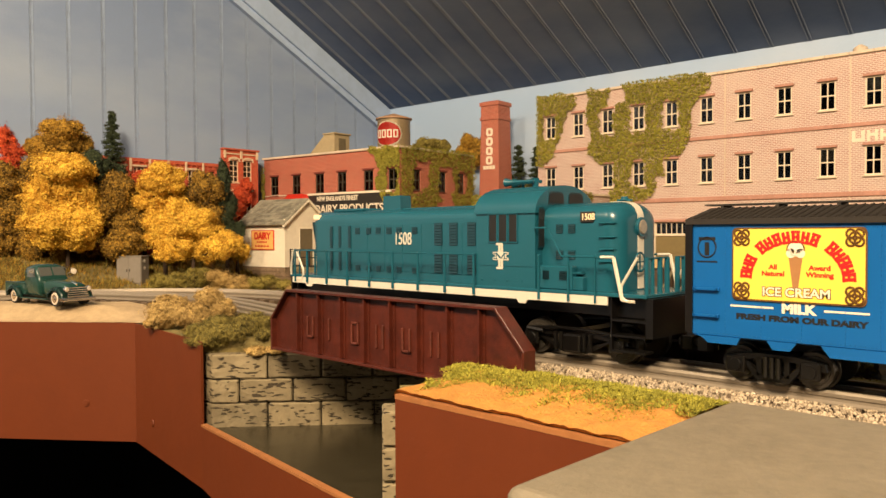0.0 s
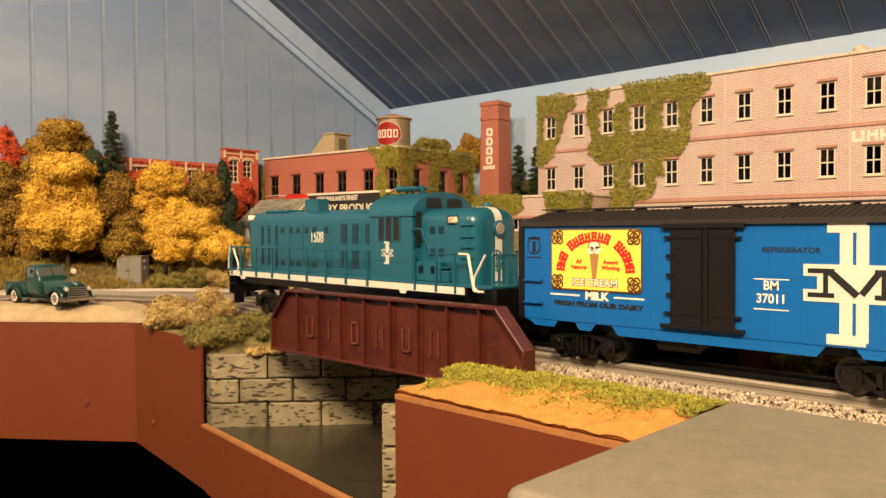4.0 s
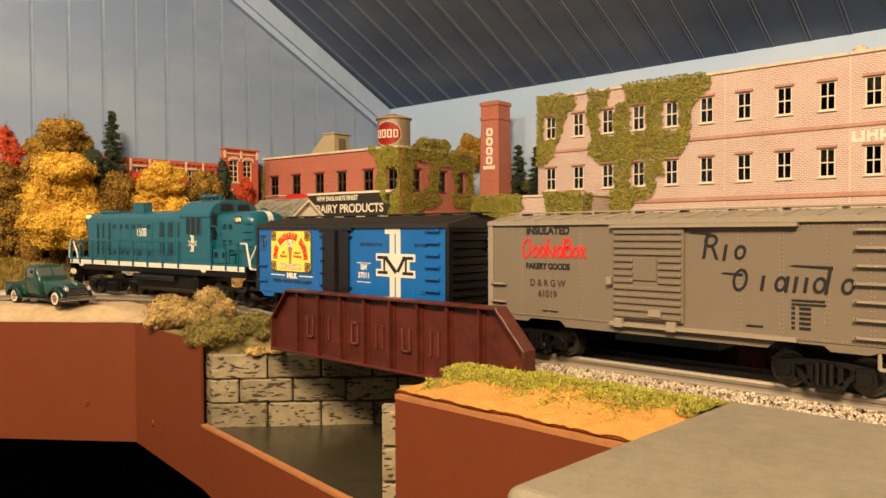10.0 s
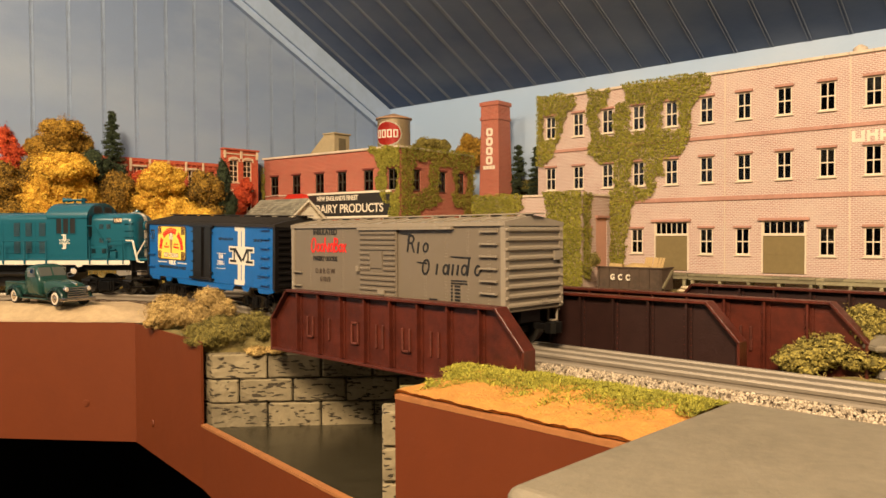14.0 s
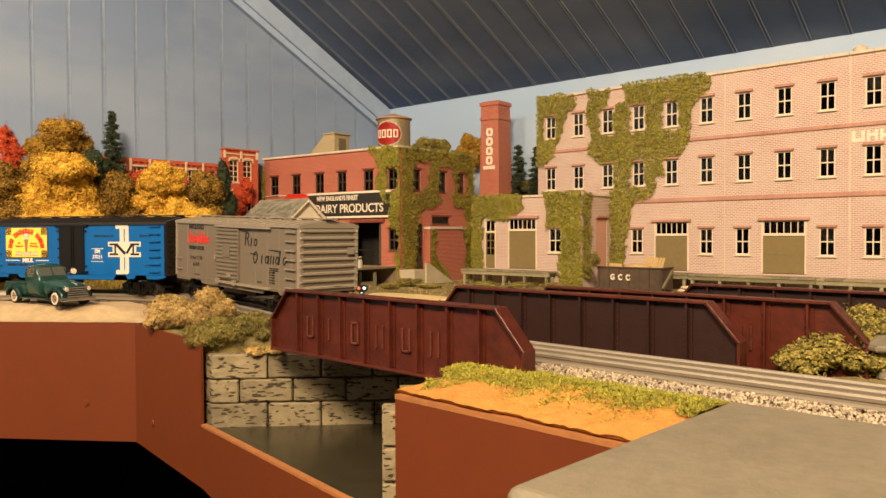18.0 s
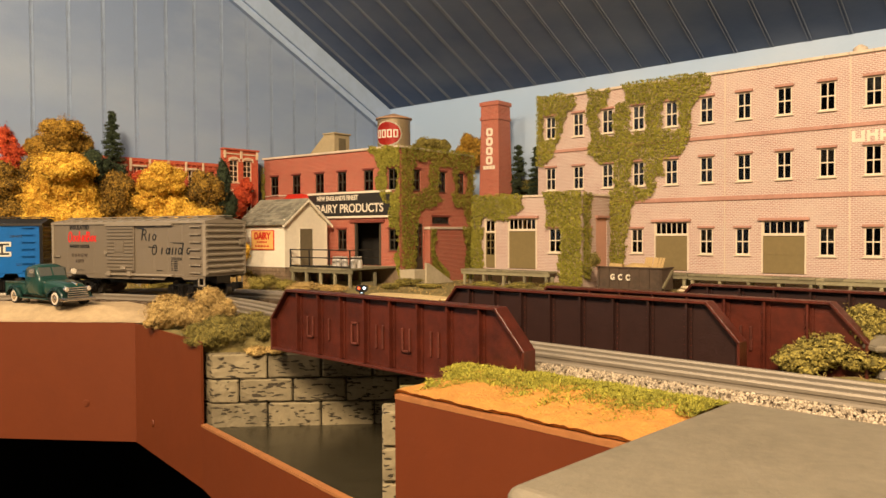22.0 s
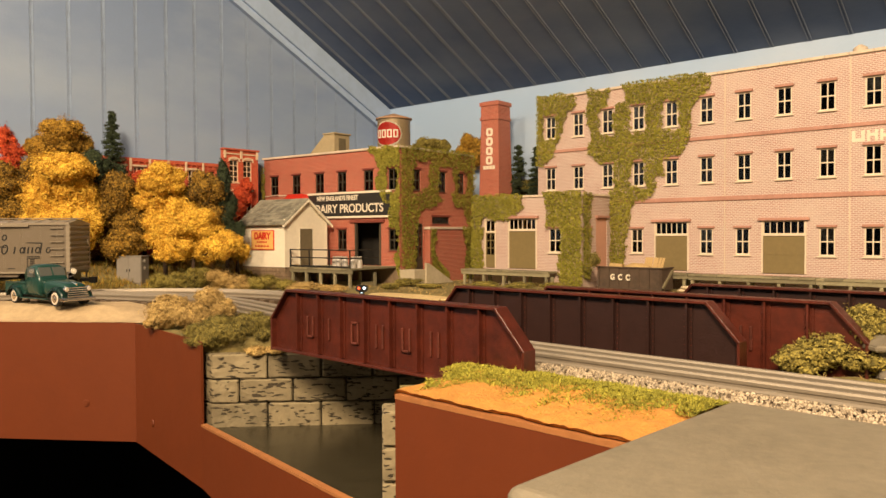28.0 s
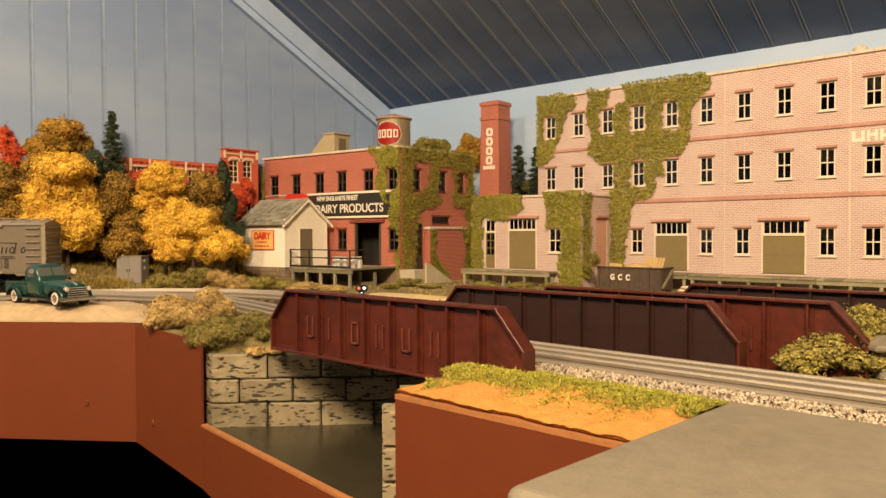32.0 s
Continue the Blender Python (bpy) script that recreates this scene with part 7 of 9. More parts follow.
def milk_cans():
    b = B()
    rod(b, (0, 0, 0), (0, 0, 0.0120), 0.0046, n=16)
    rod(b, (0, 0, 0.0120), (0, 0, 0.0150), 0.0046, 0.0028, 16)
    rod(b, (0, 0, 0.0150), (0, 0, 0.0172), 0.0028, n=16)
    rod(b, (0, 0, 0.0172), (0, 0, 0.0186), 0.0037, n=16)
    me = keep("milk_can", b, M_CAN)
    first = None
    for x, y in ((-0.058, -0.096), (-0.048, -0.098), (-0.053, -0.087), (-0.040, -0.092), (-0.032, -0.098), (-0.021, -0.092), (-0.014, -0.084), (-0.026, -0.080)):
        ob = share("milk_can", me, None, DA @ Matrix.Translation((x, y, 1.1178)))
        tagged(ob, "shiny tinned milk can standing on the dairy dock", "milk can", "milk cans on the dock")


def mill():
    """Low-relief brick mill against the gable wall."""
    m = WH @ Matrix.Translation((XL + 0.034, YB, 0)) @ Matrix.Rotation(math.pi / 2, 4, "Z")
    root = thing("brick_mill", m, "orange-red brick mill with a stair tower far behind trees", "building")
    # local x runs along the wall (0 at the corner, negative towards the front), front faces +x of the room
    x0, x1, zt = -0.705, -0.4655, 1.300
    ws = [-0.52 - 0.0335 * i for i in range(6)]
    hs = [(x - 0.0105, x + 0.0105, 1.246, 1.288) for x in ws]
    hs += [(-0.488, -0.478, 1.246, 1.288)]
    b = B()
    wall(b, x0, x1, ZG - 0.002, zt, 0.006, hs)
    part("main_wall", b, M_MILLBRICK, root)
    b = B()
    box(b, x0, x1 - 0.0005, 0.007, 0.009, ZG, zt)
    part("inner_wall", b, M_CURTAIN, root, "pale blinds behind the glass")
    kit = WindowKit(0.0208, 0.0418, 3, 4, M_MILLTRIM, M_MILLTRIM, M_MILLTRIM, 0.0016, True, True)
    for x in ws:
        kit.put(root, Matrix.Translation((x, 0.003, 1.267)))
    for z, h, d in ((1.2965, 0.0060, 0.0035), (1.2905, 0.0020, 0.002), (1.2400, 0.0030, 0.002)):
        b = B()
        box(b, x0, x1 - 0.0006, -d, -0.0002, z, z + h)
        part("cornice", b, M_MILLBRICK, root)
    for i in range(22):
        b = B()
        x = x1 - 0.006 - i * 0.0108
        box(b, x - 0.0016, x + 0.0016, -0.0030, -0.0003, 1.2925, 1.2964)
        part("dentil", b, M_MILLBRICK, root)
    for i in range(7):
        b = B()
        x = -0.5365 - i * 0.0335 + 0.0335
        box(b, x - 0.0025, x + 0.0025, -0.0022, -0.0003, ZG, 1.2905)
        pil = part("pilaster", b, M_MILLBRICK, root)
        b = B()
        box(b, x - 0.0021, x + 0.0021, -0.0042, -0.0023, 1.2800, 1.3020, 0.0004)
        part("pilaster_head", b, M_MILLTRIM, pil, "pale stone pilaster head")
    # tower
    a0, a1, tt = -0.4650, -0.3900, 1.3290
    th = [(-0.4515, -0.4325, 1.2700, 1.3115), (-0.4225, -0.4035, 1.2700, 1.3115), (-0.4515, -0.4325, 1.2050, 1.2530), (-0.4225, -0.4035, 1.2050, 1.2530)]
    b = B()
    wall(b, a0, a1, ZG - 0.002, tt, 0.008, th)
    for v in b.verts:
        v.co.y -= 0.008
    part("tower_wall", b, M_MILLBRICK, root)
    b = B()
    box(b, a0 + 0.001, a1 - 0.001, 0.001, 0.003, ZG, tt)
    part("inner_wall", b, M_CURTAIN, root, "pale blinds behind the glass")
    b = B()
    box(b, a1 - 0.004, a1, 0.0, 0.03, ZG, tt)
    part("tower_side", b, M_MILLBRICK, root)
    for h in th:
        WindowKit(h[1] - h[0], h[3] - h[2], 2, 4, M_MILLTRIM, M_MILLTRIM, M_MILLTRIM, 0.0018, True, True).put(root, Matrix.Translation(((h[0] + h[1]) / 2, -0.004, (h[2] + h[3]) / 2)))
    b = B()
    box(b, a0 - 0.002, a1 + 0.002, -0.012, 0.0, tt, tt + 0.0035, 0.0006)
    part("tower_cap", b, M_MILLBRICK, root)
    # round-headed stone trim over the upper windows, string of corbels, corner stones
    for h in th[:2]:
        c, r = (h[0] + h[1]) / 2, (h[1] - h[0]) / 2
        ring = [(c + (r + 0.0030) * math.cos(math.pi * i / 10), 1.3085 + (r * 0.62 + 0.0030) * math.sin(math.pi * i / 10)) for i in range(11)]
        ring += [(c + r * math.cos(math.pi * i / 10), 1.3085 + r * 0.62 * math.sin(math.pi * i / 10)) for i in range(10, -1, -1)]
        b = B()
        prism(b, ring, -0.0100, -0.0081, "y")
        part("arch_trim", b, M_MILLTRIM, root, "pale stone arch")
    for x in (a0 + 0.003, (a0 + a1) / 2, a1 - 0.003):
        b = B()
        box(b, x - 0.0022, x + 0.0022, -0.0108, -0.0082, 1.3140, tt - 0.0002, 0.0004)
        part("corner_stone", b, M_MILLTRIM, root, "pale stone block")
    b = B()
    box(b, a0 - 0.0005, a1 + 0.0005, -0.0100, -0.0082, 1.3215, 1.3238)
    part("string_course", b, M_MILLTRIM, root)


def gondola():
    """Dumpster of dark steel with timber in it."""
    m = WH @ Matrix.Translation((-0.083, -0.078, 0))
    root = thing("scrap_bin", m, "rusty dark steel scrap bin lettered in white, filled with timber", "scrap bin")
    x0, x1, y0, y1, z0, z1 = -0.058, 0.044, -0.018, 0.018, ZG + 0.004, 1.1215
    for dims in ((x0, x1, y0, y0 + 0.0015, z0, z1), (x0, x1, y1 - 0.0015, y1, z0, z1), (x0, x0 + 0.0015, y0 + 0.0015, y1 - 0.0015, z0, z1), (x1 - 0.0015, x1, y0 + 0.0015, y1 - 0.0015, z0, z1), (x0 + 0.0015, x1 - 0.0015, y0 + 0.0015, y1 - 0.0015, z0, z0 + 0.002)):
        b = B()
        box(b, *dims)
        part("panel", b, M_BIN, root)
    for i in range(7):
        x = x0 + 0.003 + i * (x1 - x0 - 0.006) / 6
        b = B()
        box(b, x - 0.001, x + 0.001, y0 - 0.0016, y0 - 0.0001, z0, z1 - 0.001)
        part("rib", b, M_BIN, root)
    b = B()
    box(b, x0 - 0.001, x1 + 0.001, y0 - 0.002, y0 + 0.002, z1, z1 + 0.0016)
    box(b, x1 - 0.002, x1 + 0.002, y0 + 0.002, y1, z1, z1 + 0.0016)
    box(b, x0 - 0.001, x1 + 0.001, y0 - 0.002, y0 - 0.0001, z0 - 0.001, z0 + 0.002)
    part("rim", b, M_BIN, root)
    b = B()
    prism(b, [(y0, z0 + 0.004), (y0 + 0.004, z0 + 0.002), (y1, z1 - 0.004), (y1 - 0.005, z1 - 0.002)], x1 + 0.0002, x1 + 0.002, "x")
    part("brace", b, M_DOCKWOOD, root)
    b = B()
    for x in (x0 + 0.01, x1 - 0.01):
        box(b, x - 0.003, x + 0.003, y0, y1, ZG - 0.001, z0)
    part("skid", b, M_BIN, root)
    lettering("lettering", "G  C  C", 0.0115, M_SIGNWHITE, root, Matrix.Translation((-0.0195, y0 - 0.0022, 1.1075)) @ UPRIGHT, "", 0.0006, 0.85)
    rnd = random.Random(9)
    for i in range(7):
        b = B()
        box(b, -0.0018, 0.0018, -0.0006, 0.0006, -0.012, 0.017)
        ob = single("timber_board", b, M_TIMBER, "pale rough board leaning in a scrap bin", "board", "boards in the scrap bin", m=m @ pose(0.006 + i * 0.0043, 0.006, 1.120, -14, 8 + rnd.uniform(-3, 3), 4))
    b = B()
    bmesh.ops.create_icosphere(b, subdivisions=3, radius=1.0)
    for v in b.verts:
        v.co = Vector((v.co.x * 0.020, v.co.y * 0.013, v.co.z * 0.0065)) * (1 + 0.25 * noise.noise(v.co * 2.2))
    single("sawdust_heap", b, M_TIMBER, "tan heap of rubble heaped in a scrap bin", "rubble", m=m @ Matrix.Translation((-0.004, 0, 1.1215)))
    b = B()
    box(b, -0.010, 0.010, -0.006, 0.006, 0, 0.005, 0.0008)
    single("crate", b, M_TIMBER, "small tan crate on top of a scrap bin", "crate", m=m @ pose(-0.036, 0.0, 1.1218, 0, 3, 8))
    # sacks on the ground beside it
    for i in range(9):
        b = B()
        bmesh.ops.create_icosphere(b, subdivisions=2, radius=1.0)
        for v in b.verts:
            v.co = Vector((v.co.x * 0.0072, v.co.y * 0.0042, v.co.z * 0.0028)) * (1 + 0.2 * noise.noise(v.co * 3 + Vector((i, 0, 0))))
        single("sack", b, M_SACK, "pale cloth sack stacked on the ground by the dock", "sack", "sacks by the dock", m=WH @ pose(-0.022 + (i % 5) * 0.0105 + (0.005 if i > 4 else 0), -0.066, ZG + 0.0030 + (0.0048 if i > 4 else 0), 0, 0, 25))


M_BIN = mat("rusty_dark_steel", (0.085, 0.055, 0.035), 0.7, vary=0.4, scale=60)
M_TIMBER = mat("raw_timber", (0.52, 0.36, 0.16), 0.85, vary=0.25, scale=80)
M_SACK = mat("sackcloth", (0.55, 0.45, 0.30), 0.9, vary=0.15)

warehouse()
wing()
docks()
chimney()
dairy()
water_tank()
shed()
dairy_dock()
milk_cans()
mill()
gondola()
# ---------------------------------------------------------------- scenery: trees, bushes, ivy, grass
def flakes(seed, lobes, per_area, size, core=True, flat=1.0, stretch=1.0, knobs=0, heart=0.86):
    """A crown: many small leaf flakes on and just under a lumpy surface of several lobes, with dark gaps, as vertices and faces."""
    rng = np.random.RandomState(seed)
    V, Fc, base = [], [], 0
    if knobs:
        more = []
        for x, y, z, rx, rz in lobes:
            more.append((x, y, z, rx * 0.86, rz * 0.86))
            for _ in range(knobs):
                d = rng.normal(size=3)
                d /= np.linalg.norm(d)
                k = rng.uniform(0.26, 0.46)
                more.append((x + d[0] * rx * 0.74, y + d[1] * rx * 0.74, z + d[2] * rz * 0.74, rx * k, rz * k * 1.05))
        lobes = more
    for x, y, z, rx, rz in lobes:
        n = int(per_area * 4 * math.pi * rx * rz * 1.3)
        d = rng.normal(size=(n, 3))
        d /= np.linalg.norm(d, axis=1)[:, None]
        lump = np.array([noise.noise(Vector((q[0] * 2.6 + x * 90, q[1] * 2.6 + y * 90, q[2] * 2.6))) + 0.55 * noise.noise(Vector((q[0] * 6 + x * 50, q[1] * 6, q[2] * 6))) for q in d])
        r = (0.92 + 0.40 * lump) * (1.06 - 0.30 * rng.rand(n)) + (rng.rand(n) < 0.18) * 0.26 * rng.rand(n)
        c = np.array([x, y, z]) + d * r[:, None] * np.array([rx, rx * flat, rz])
        a = rng.normal(size=(n, 3))
        a -= d * (a * d).sum(1)[:, None] * 0.7
        a /= np.linalg.norm(a, axis=1)[:, None]
        b = np.cross(a, d * 1.1 + rng.normal(size=(n, 3)) * 0.5)
        b /= np.linalg.norm(b, axis=1)[:, None]
        s = size * (0.6 + 0.8 * rng.rand(n))[:, None]
        b = b * stretch
        quads = np.stack([c - a * s * 0.5, c + b * s * 0.5, c + a * s * 0.5, c - b * s * 0.5], 1).reshape(-1, 3)
        V.append(quads)
        Fc += [(base + 4 * i, base + 4 * i + 1, base + 4 * i + 2, base + 4 * i + 3) for i in range(n)]
        base += 4 * n
        if core:
            bm = bmesh.new()
            bmesh.ops.create_icosphere(bm, subdivisions=3 if rx > 0.012 else 2, radius=1.0)
            cv = []
            for v in bm.verts:
                q = v.co
                k = heart + 0.27 * noise.noise(Vector((q.x * 2.6 + x * 90, q.y * 2.6 + y * 90, q.z * 2.6))) + 0.10 * noise.noise(q * 9)
                cv.append((x + q.x * k * rx, y + q.y * k * rx * flat, z + q.z * k * rz))
            V.append(np.array(cv))
            Fc += [tuple(base + v.index for v in f.verts) for f in bm.faces]
            base += len(cv)
            bm.free()
    return np.concatenate(V), Fc


def crown_mesh(name, seed, lobes, per_area, size, material, **kw):
    v, f = flakes(seed, lobes, per_area, size, **kw)
    me = bpy.data.meshes.new(name)
    me.from_pydata(v.tolist(), [], f)
    me.materials.append(material)
    return me


SEED = [100]


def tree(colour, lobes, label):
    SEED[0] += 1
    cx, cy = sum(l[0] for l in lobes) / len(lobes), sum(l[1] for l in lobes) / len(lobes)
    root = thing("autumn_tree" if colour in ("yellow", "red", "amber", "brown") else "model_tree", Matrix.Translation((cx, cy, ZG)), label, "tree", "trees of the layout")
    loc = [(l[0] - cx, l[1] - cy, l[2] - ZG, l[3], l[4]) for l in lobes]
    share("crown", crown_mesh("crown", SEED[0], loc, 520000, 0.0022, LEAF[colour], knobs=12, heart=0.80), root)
    b = B()
    top = max(l[2] for l in loc)
    mid = min(l[2] for l in loc)
    pts = [Vector((0, 0, 0)), Vector((0.002, -0.001, mid * 0.5)), Vector((-0.001, 0.001, max(mid, 0.02))), Vector((0.0, 0.0, top * 0.92))]
    for i in range(3):
        rod(b, pts[i], pts[i + 1], 0.0042 - i * 0.0011, 0.0042 - (i + 1) * 0.0011, 8)
    part("trunk", b, M_BARK, root)
    for l in loc:
        b = B()
        p = pts[2] * 0.9
        q = Vector((l[0], l[1], l[2]))
        mid_ = p.lerp(q, 0.5) + Vector((0, 0, -0.004))
        rod(b, p, mid_, 0.0017, 0.0012, 6)
        rod(b, mid_, q, 0.0012, 0.0005, 6)
        part("limb", b, M_BARK, root)


def conifer(place, h, r):
    """Pine: a thin trunk with uneven whorls of drooping boughs, each a spray of needles."""
    SEED[0] += 1
    rng = np.random.RandomState(SEED[0])
    root = thing("pine_tree", Matrix.Translation((place[0], place[1], ZG)), "slender dark green model pine with drooping tiers", "tree", "trees of the layout")
    z0 = place[2] - ZG
    b = B()
    rod(b, (0, 0, 0), (0, 0, z0 + h), 0.0026, 0.0005, 8)
    part("trunk", b, M_BARK, root)
    tiers = 15
    for i in range(tiers):
        f = i / (tiers - 1)
        V, Fc = [], []
        for k in range(7):
            a = rng.uniform(0, math.tau)
            ln = r * (1.02 - 0.90 * f) * rng.uniform(0.55, 1.15)
            zt = z0 + h * (0.02 + 0.97 * f) + rng.normal() * 0.002
            for q in range(70):
                w = rng.rand() ** 0.7
                c = np.array([math.cos(a) * ln * w, math.sin(a) * ln * w, zt - 0.30 * ln * w * w + 0.1 * ln * w]) + rng.normal(size=3) * np.array([1, 1, 0.55]) * 0.0016 * (1 + ln * 40)
                d = rng.normal(size=3) + np.array([math.cos(a), math.sin(a), 0.2])
                d /= np.linalg.norm(d)
                e = np.cross(d, rng.normal(size=3))
                e = e / np.linalg.norm(e) * 0.00055
                d = d * rng.uniform(0.0012, 0.0026)
                n = len(V)
                V += [tuple(c - d - e), tuple(c - d + e), tuple(c + d + e), tuple(c + d - e)]
                Fc.append((n, n + 1, n + 2, n + 3))
        me = bpy.data.meshes.new("bough")
        me.from_pydata(V, [], Fc)
        me.materials.append(LEAF["dark"])
        share("bough", me, root)


def bush(colour, lobes, label):
    SEED[0] += 1
    x, y, z = lobes[0][:3]
    if x < -0.3:
        lobes = [(a, b, (c + e + ZG) / 2, d, (c + e - ZG) / 2) for a, b, c, d, e in lobes]
    base = min(l[2] - l[4] for l in lobes)
    loc = [(l[0] - x, l[1] - y, l[2] - base, l[3], l[4]) for l in lobes]
    near = abs(x) < 0.5 and y < 0.12
    leafy = x > 0.2
    me = crown_mesh("bush", SEED[0], loc, 1300000 if near else 500000, 0.0021 if leafy else 0.0042, LEAF[colour], stretch=0.6 if leafy else 0.13, knobs=9 if leafy else 5, heart=0.70)
    tagged(share("bush", me, None, Matrix.Translation((x, y, base))), label, "bush", "bushes of the layout")


def bank():
    """Low slope of turf that climbs from the far curve to the gable wall."""
    def height(u, v):
        f = max(0.0, min(1.0, (0.215 - u) / 0.20))
        return ZG - 0.002 + 0.054 * f * f * (3 - 2 * f) * min(1.0, max(0.0, (-v - 0.20) / 0.12)) + 0.003 * f * noise.noise(Vector((u * 40, v * 40, 1)))
    V, Fc = [], []
    nx, ny = 24, 90
    for i in range(nx + 1):
        for j in range(ny + 1):
            u, v = 0.002 + 0.214 * i / nx, -1.00 + 0.82 * j / ny
            V.append(WH @ Vector((XL + u, v, height(u, v))))
    for i in range(nx):
        for j in range(ny):
            k = i * (ny + 1) + j
            Fc.append((k, k + ny + 1, k + ny + 2, k + 1))
    me = bpy.data.meshes.new("bank")
    me.from_pydata(V, [], Fc)
    me.materials.append(M_TURF)
    tagged(share("bank", me), "brown-green turf bank rising to the gable wall under the trees", "bank")
    rng = np.random.RandomState(77)
    # brown fibres: real weeds, with the shade under the trees in their colour
    for leaf, count, lab in (("brown", 22000, "brown weeds and litter on the bank, their brown also the trees' shade"), ("olive", 22000, "olive weeds on the bank under the trees")):
        V, Fc = [], []
        while len(Fc) < count:
            u, v = rng.uniform(0.004, 0.205), rng.uniform(-0.98, -0.20)
            n = noise.noise(Vector((u * 22, v * 22, 5)))
            if (n > 0.0) != (leaf == "straw") and rng.rand() < 0.75:
                continue
            p = WH @ Vector((XL + u, v, height(u, v) - 0.0004))
            a, t, h, w = rng.uniform(0, math.tau), rng.normal(size=2) * 0.003, rng.uniform(0.002, 0.0095), rng.uniform(0.0004, 0.0010)
            i = len(V)
            V += [(p.x - w * math.cos(a), p.y - w * math.sin(a), p.z), (p.x + w * math.cos(a), p.y + w * math.sin(a), p.z), (p.x + t[0], p.y + t[1], p.z + h)]
            Fc.append((i, i + 1, i + 2))
        me = bpy.data.meshes.new("weeds")
        me.from_pydata(V, [], Fc)
        me.materials.append(LEAF[leaf])
        tagged(share("weeds", me), lab, "grass", kind="stuff")


LEAF["amber"] = mat("amber_leaf", (0.32, 0.17, 0.02), 0.9, vary=0.55, scale=45, random_by="island", tone=(0.62, 0.36, 0.04))
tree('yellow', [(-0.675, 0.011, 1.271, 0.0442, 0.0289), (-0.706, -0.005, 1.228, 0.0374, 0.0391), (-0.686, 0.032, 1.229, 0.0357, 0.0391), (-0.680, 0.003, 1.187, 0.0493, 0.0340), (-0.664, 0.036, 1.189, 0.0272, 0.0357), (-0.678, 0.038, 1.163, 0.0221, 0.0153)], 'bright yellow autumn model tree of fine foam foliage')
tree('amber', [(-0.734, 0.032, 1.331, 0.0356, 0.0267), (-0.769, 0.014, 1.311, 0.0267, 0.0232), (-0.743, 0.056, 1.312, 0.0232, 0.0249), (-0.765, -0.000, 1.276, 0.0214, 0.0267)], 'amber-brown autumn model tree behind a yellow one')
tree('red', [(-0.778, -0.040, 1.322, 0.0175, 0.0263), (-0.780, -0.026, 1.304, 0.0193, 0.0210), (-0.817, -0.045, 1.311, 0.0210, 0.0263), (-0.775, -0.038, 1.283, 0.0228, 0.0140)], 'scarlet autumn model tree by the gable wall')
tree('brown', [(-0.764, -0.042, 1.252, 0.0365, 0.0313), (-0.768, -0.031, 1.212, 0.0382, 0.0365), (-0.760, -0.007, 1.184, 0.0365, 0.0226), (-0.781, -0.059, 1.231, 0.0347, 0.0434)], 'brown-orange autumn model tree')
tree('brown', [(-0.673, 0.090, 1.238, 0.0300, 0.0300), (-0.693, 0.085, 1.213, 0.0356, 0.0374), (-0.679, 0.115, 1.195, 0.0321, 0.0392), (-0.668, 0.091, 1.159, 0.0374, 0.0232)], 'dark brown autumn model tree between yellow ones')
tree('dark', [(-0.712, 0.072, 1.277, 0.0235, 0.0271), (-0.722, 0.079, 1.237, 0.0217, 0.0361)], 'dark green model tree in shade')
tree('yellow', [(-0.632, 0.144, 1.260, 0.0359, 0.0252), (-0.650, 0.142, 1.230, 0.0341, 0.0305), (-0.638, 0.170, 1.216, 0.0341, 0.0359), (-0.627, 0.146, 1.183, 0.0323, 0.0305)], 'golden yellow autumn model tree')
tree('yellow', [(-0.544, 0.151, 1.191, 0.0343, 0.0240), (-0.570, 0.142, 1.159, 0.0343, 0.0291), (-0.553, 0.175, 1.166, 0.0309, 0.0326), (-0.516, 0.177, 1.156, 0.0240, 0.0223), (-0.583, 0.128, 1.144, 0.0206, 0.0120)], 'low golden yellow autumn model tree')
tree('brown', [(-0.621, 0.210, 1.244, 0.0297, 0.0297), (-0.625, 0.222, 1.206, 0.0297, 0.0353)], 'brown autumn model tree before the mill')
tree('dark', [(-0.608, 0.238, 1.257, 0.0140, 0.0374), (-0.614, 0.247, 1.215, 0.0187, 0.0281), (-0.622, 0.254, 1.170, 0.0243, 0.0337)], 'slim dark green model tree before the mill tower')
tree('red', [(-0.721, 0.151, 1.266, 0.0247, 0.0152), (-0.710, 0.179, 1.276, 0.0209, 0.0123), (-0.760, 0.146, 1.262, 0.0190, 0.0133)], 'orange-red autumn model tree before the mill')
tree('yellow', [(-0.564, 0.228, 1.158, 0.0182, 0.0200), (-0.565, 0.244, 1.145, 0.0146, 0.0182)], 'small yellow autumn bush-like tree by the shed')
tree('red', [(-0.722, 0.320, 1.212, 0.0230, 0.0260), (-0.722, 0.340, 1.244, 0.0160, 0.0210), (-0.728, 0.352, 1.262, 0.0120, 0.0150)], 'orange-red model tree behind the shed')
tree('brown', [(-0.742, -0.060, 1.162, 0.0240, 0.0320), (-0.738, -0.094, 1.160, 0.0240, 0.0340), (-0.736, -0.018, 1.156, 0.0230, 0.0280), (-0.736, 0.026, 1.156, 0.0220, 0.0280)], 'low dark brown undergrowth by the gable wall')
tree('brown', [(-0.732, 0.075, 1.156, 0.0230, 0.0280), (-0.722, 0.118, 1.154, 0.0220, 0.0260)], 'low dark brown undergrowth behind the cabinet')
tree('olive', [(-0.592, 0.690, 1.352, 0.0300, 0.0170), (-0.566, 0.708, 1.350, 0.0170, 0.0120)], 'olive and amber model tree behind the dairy')
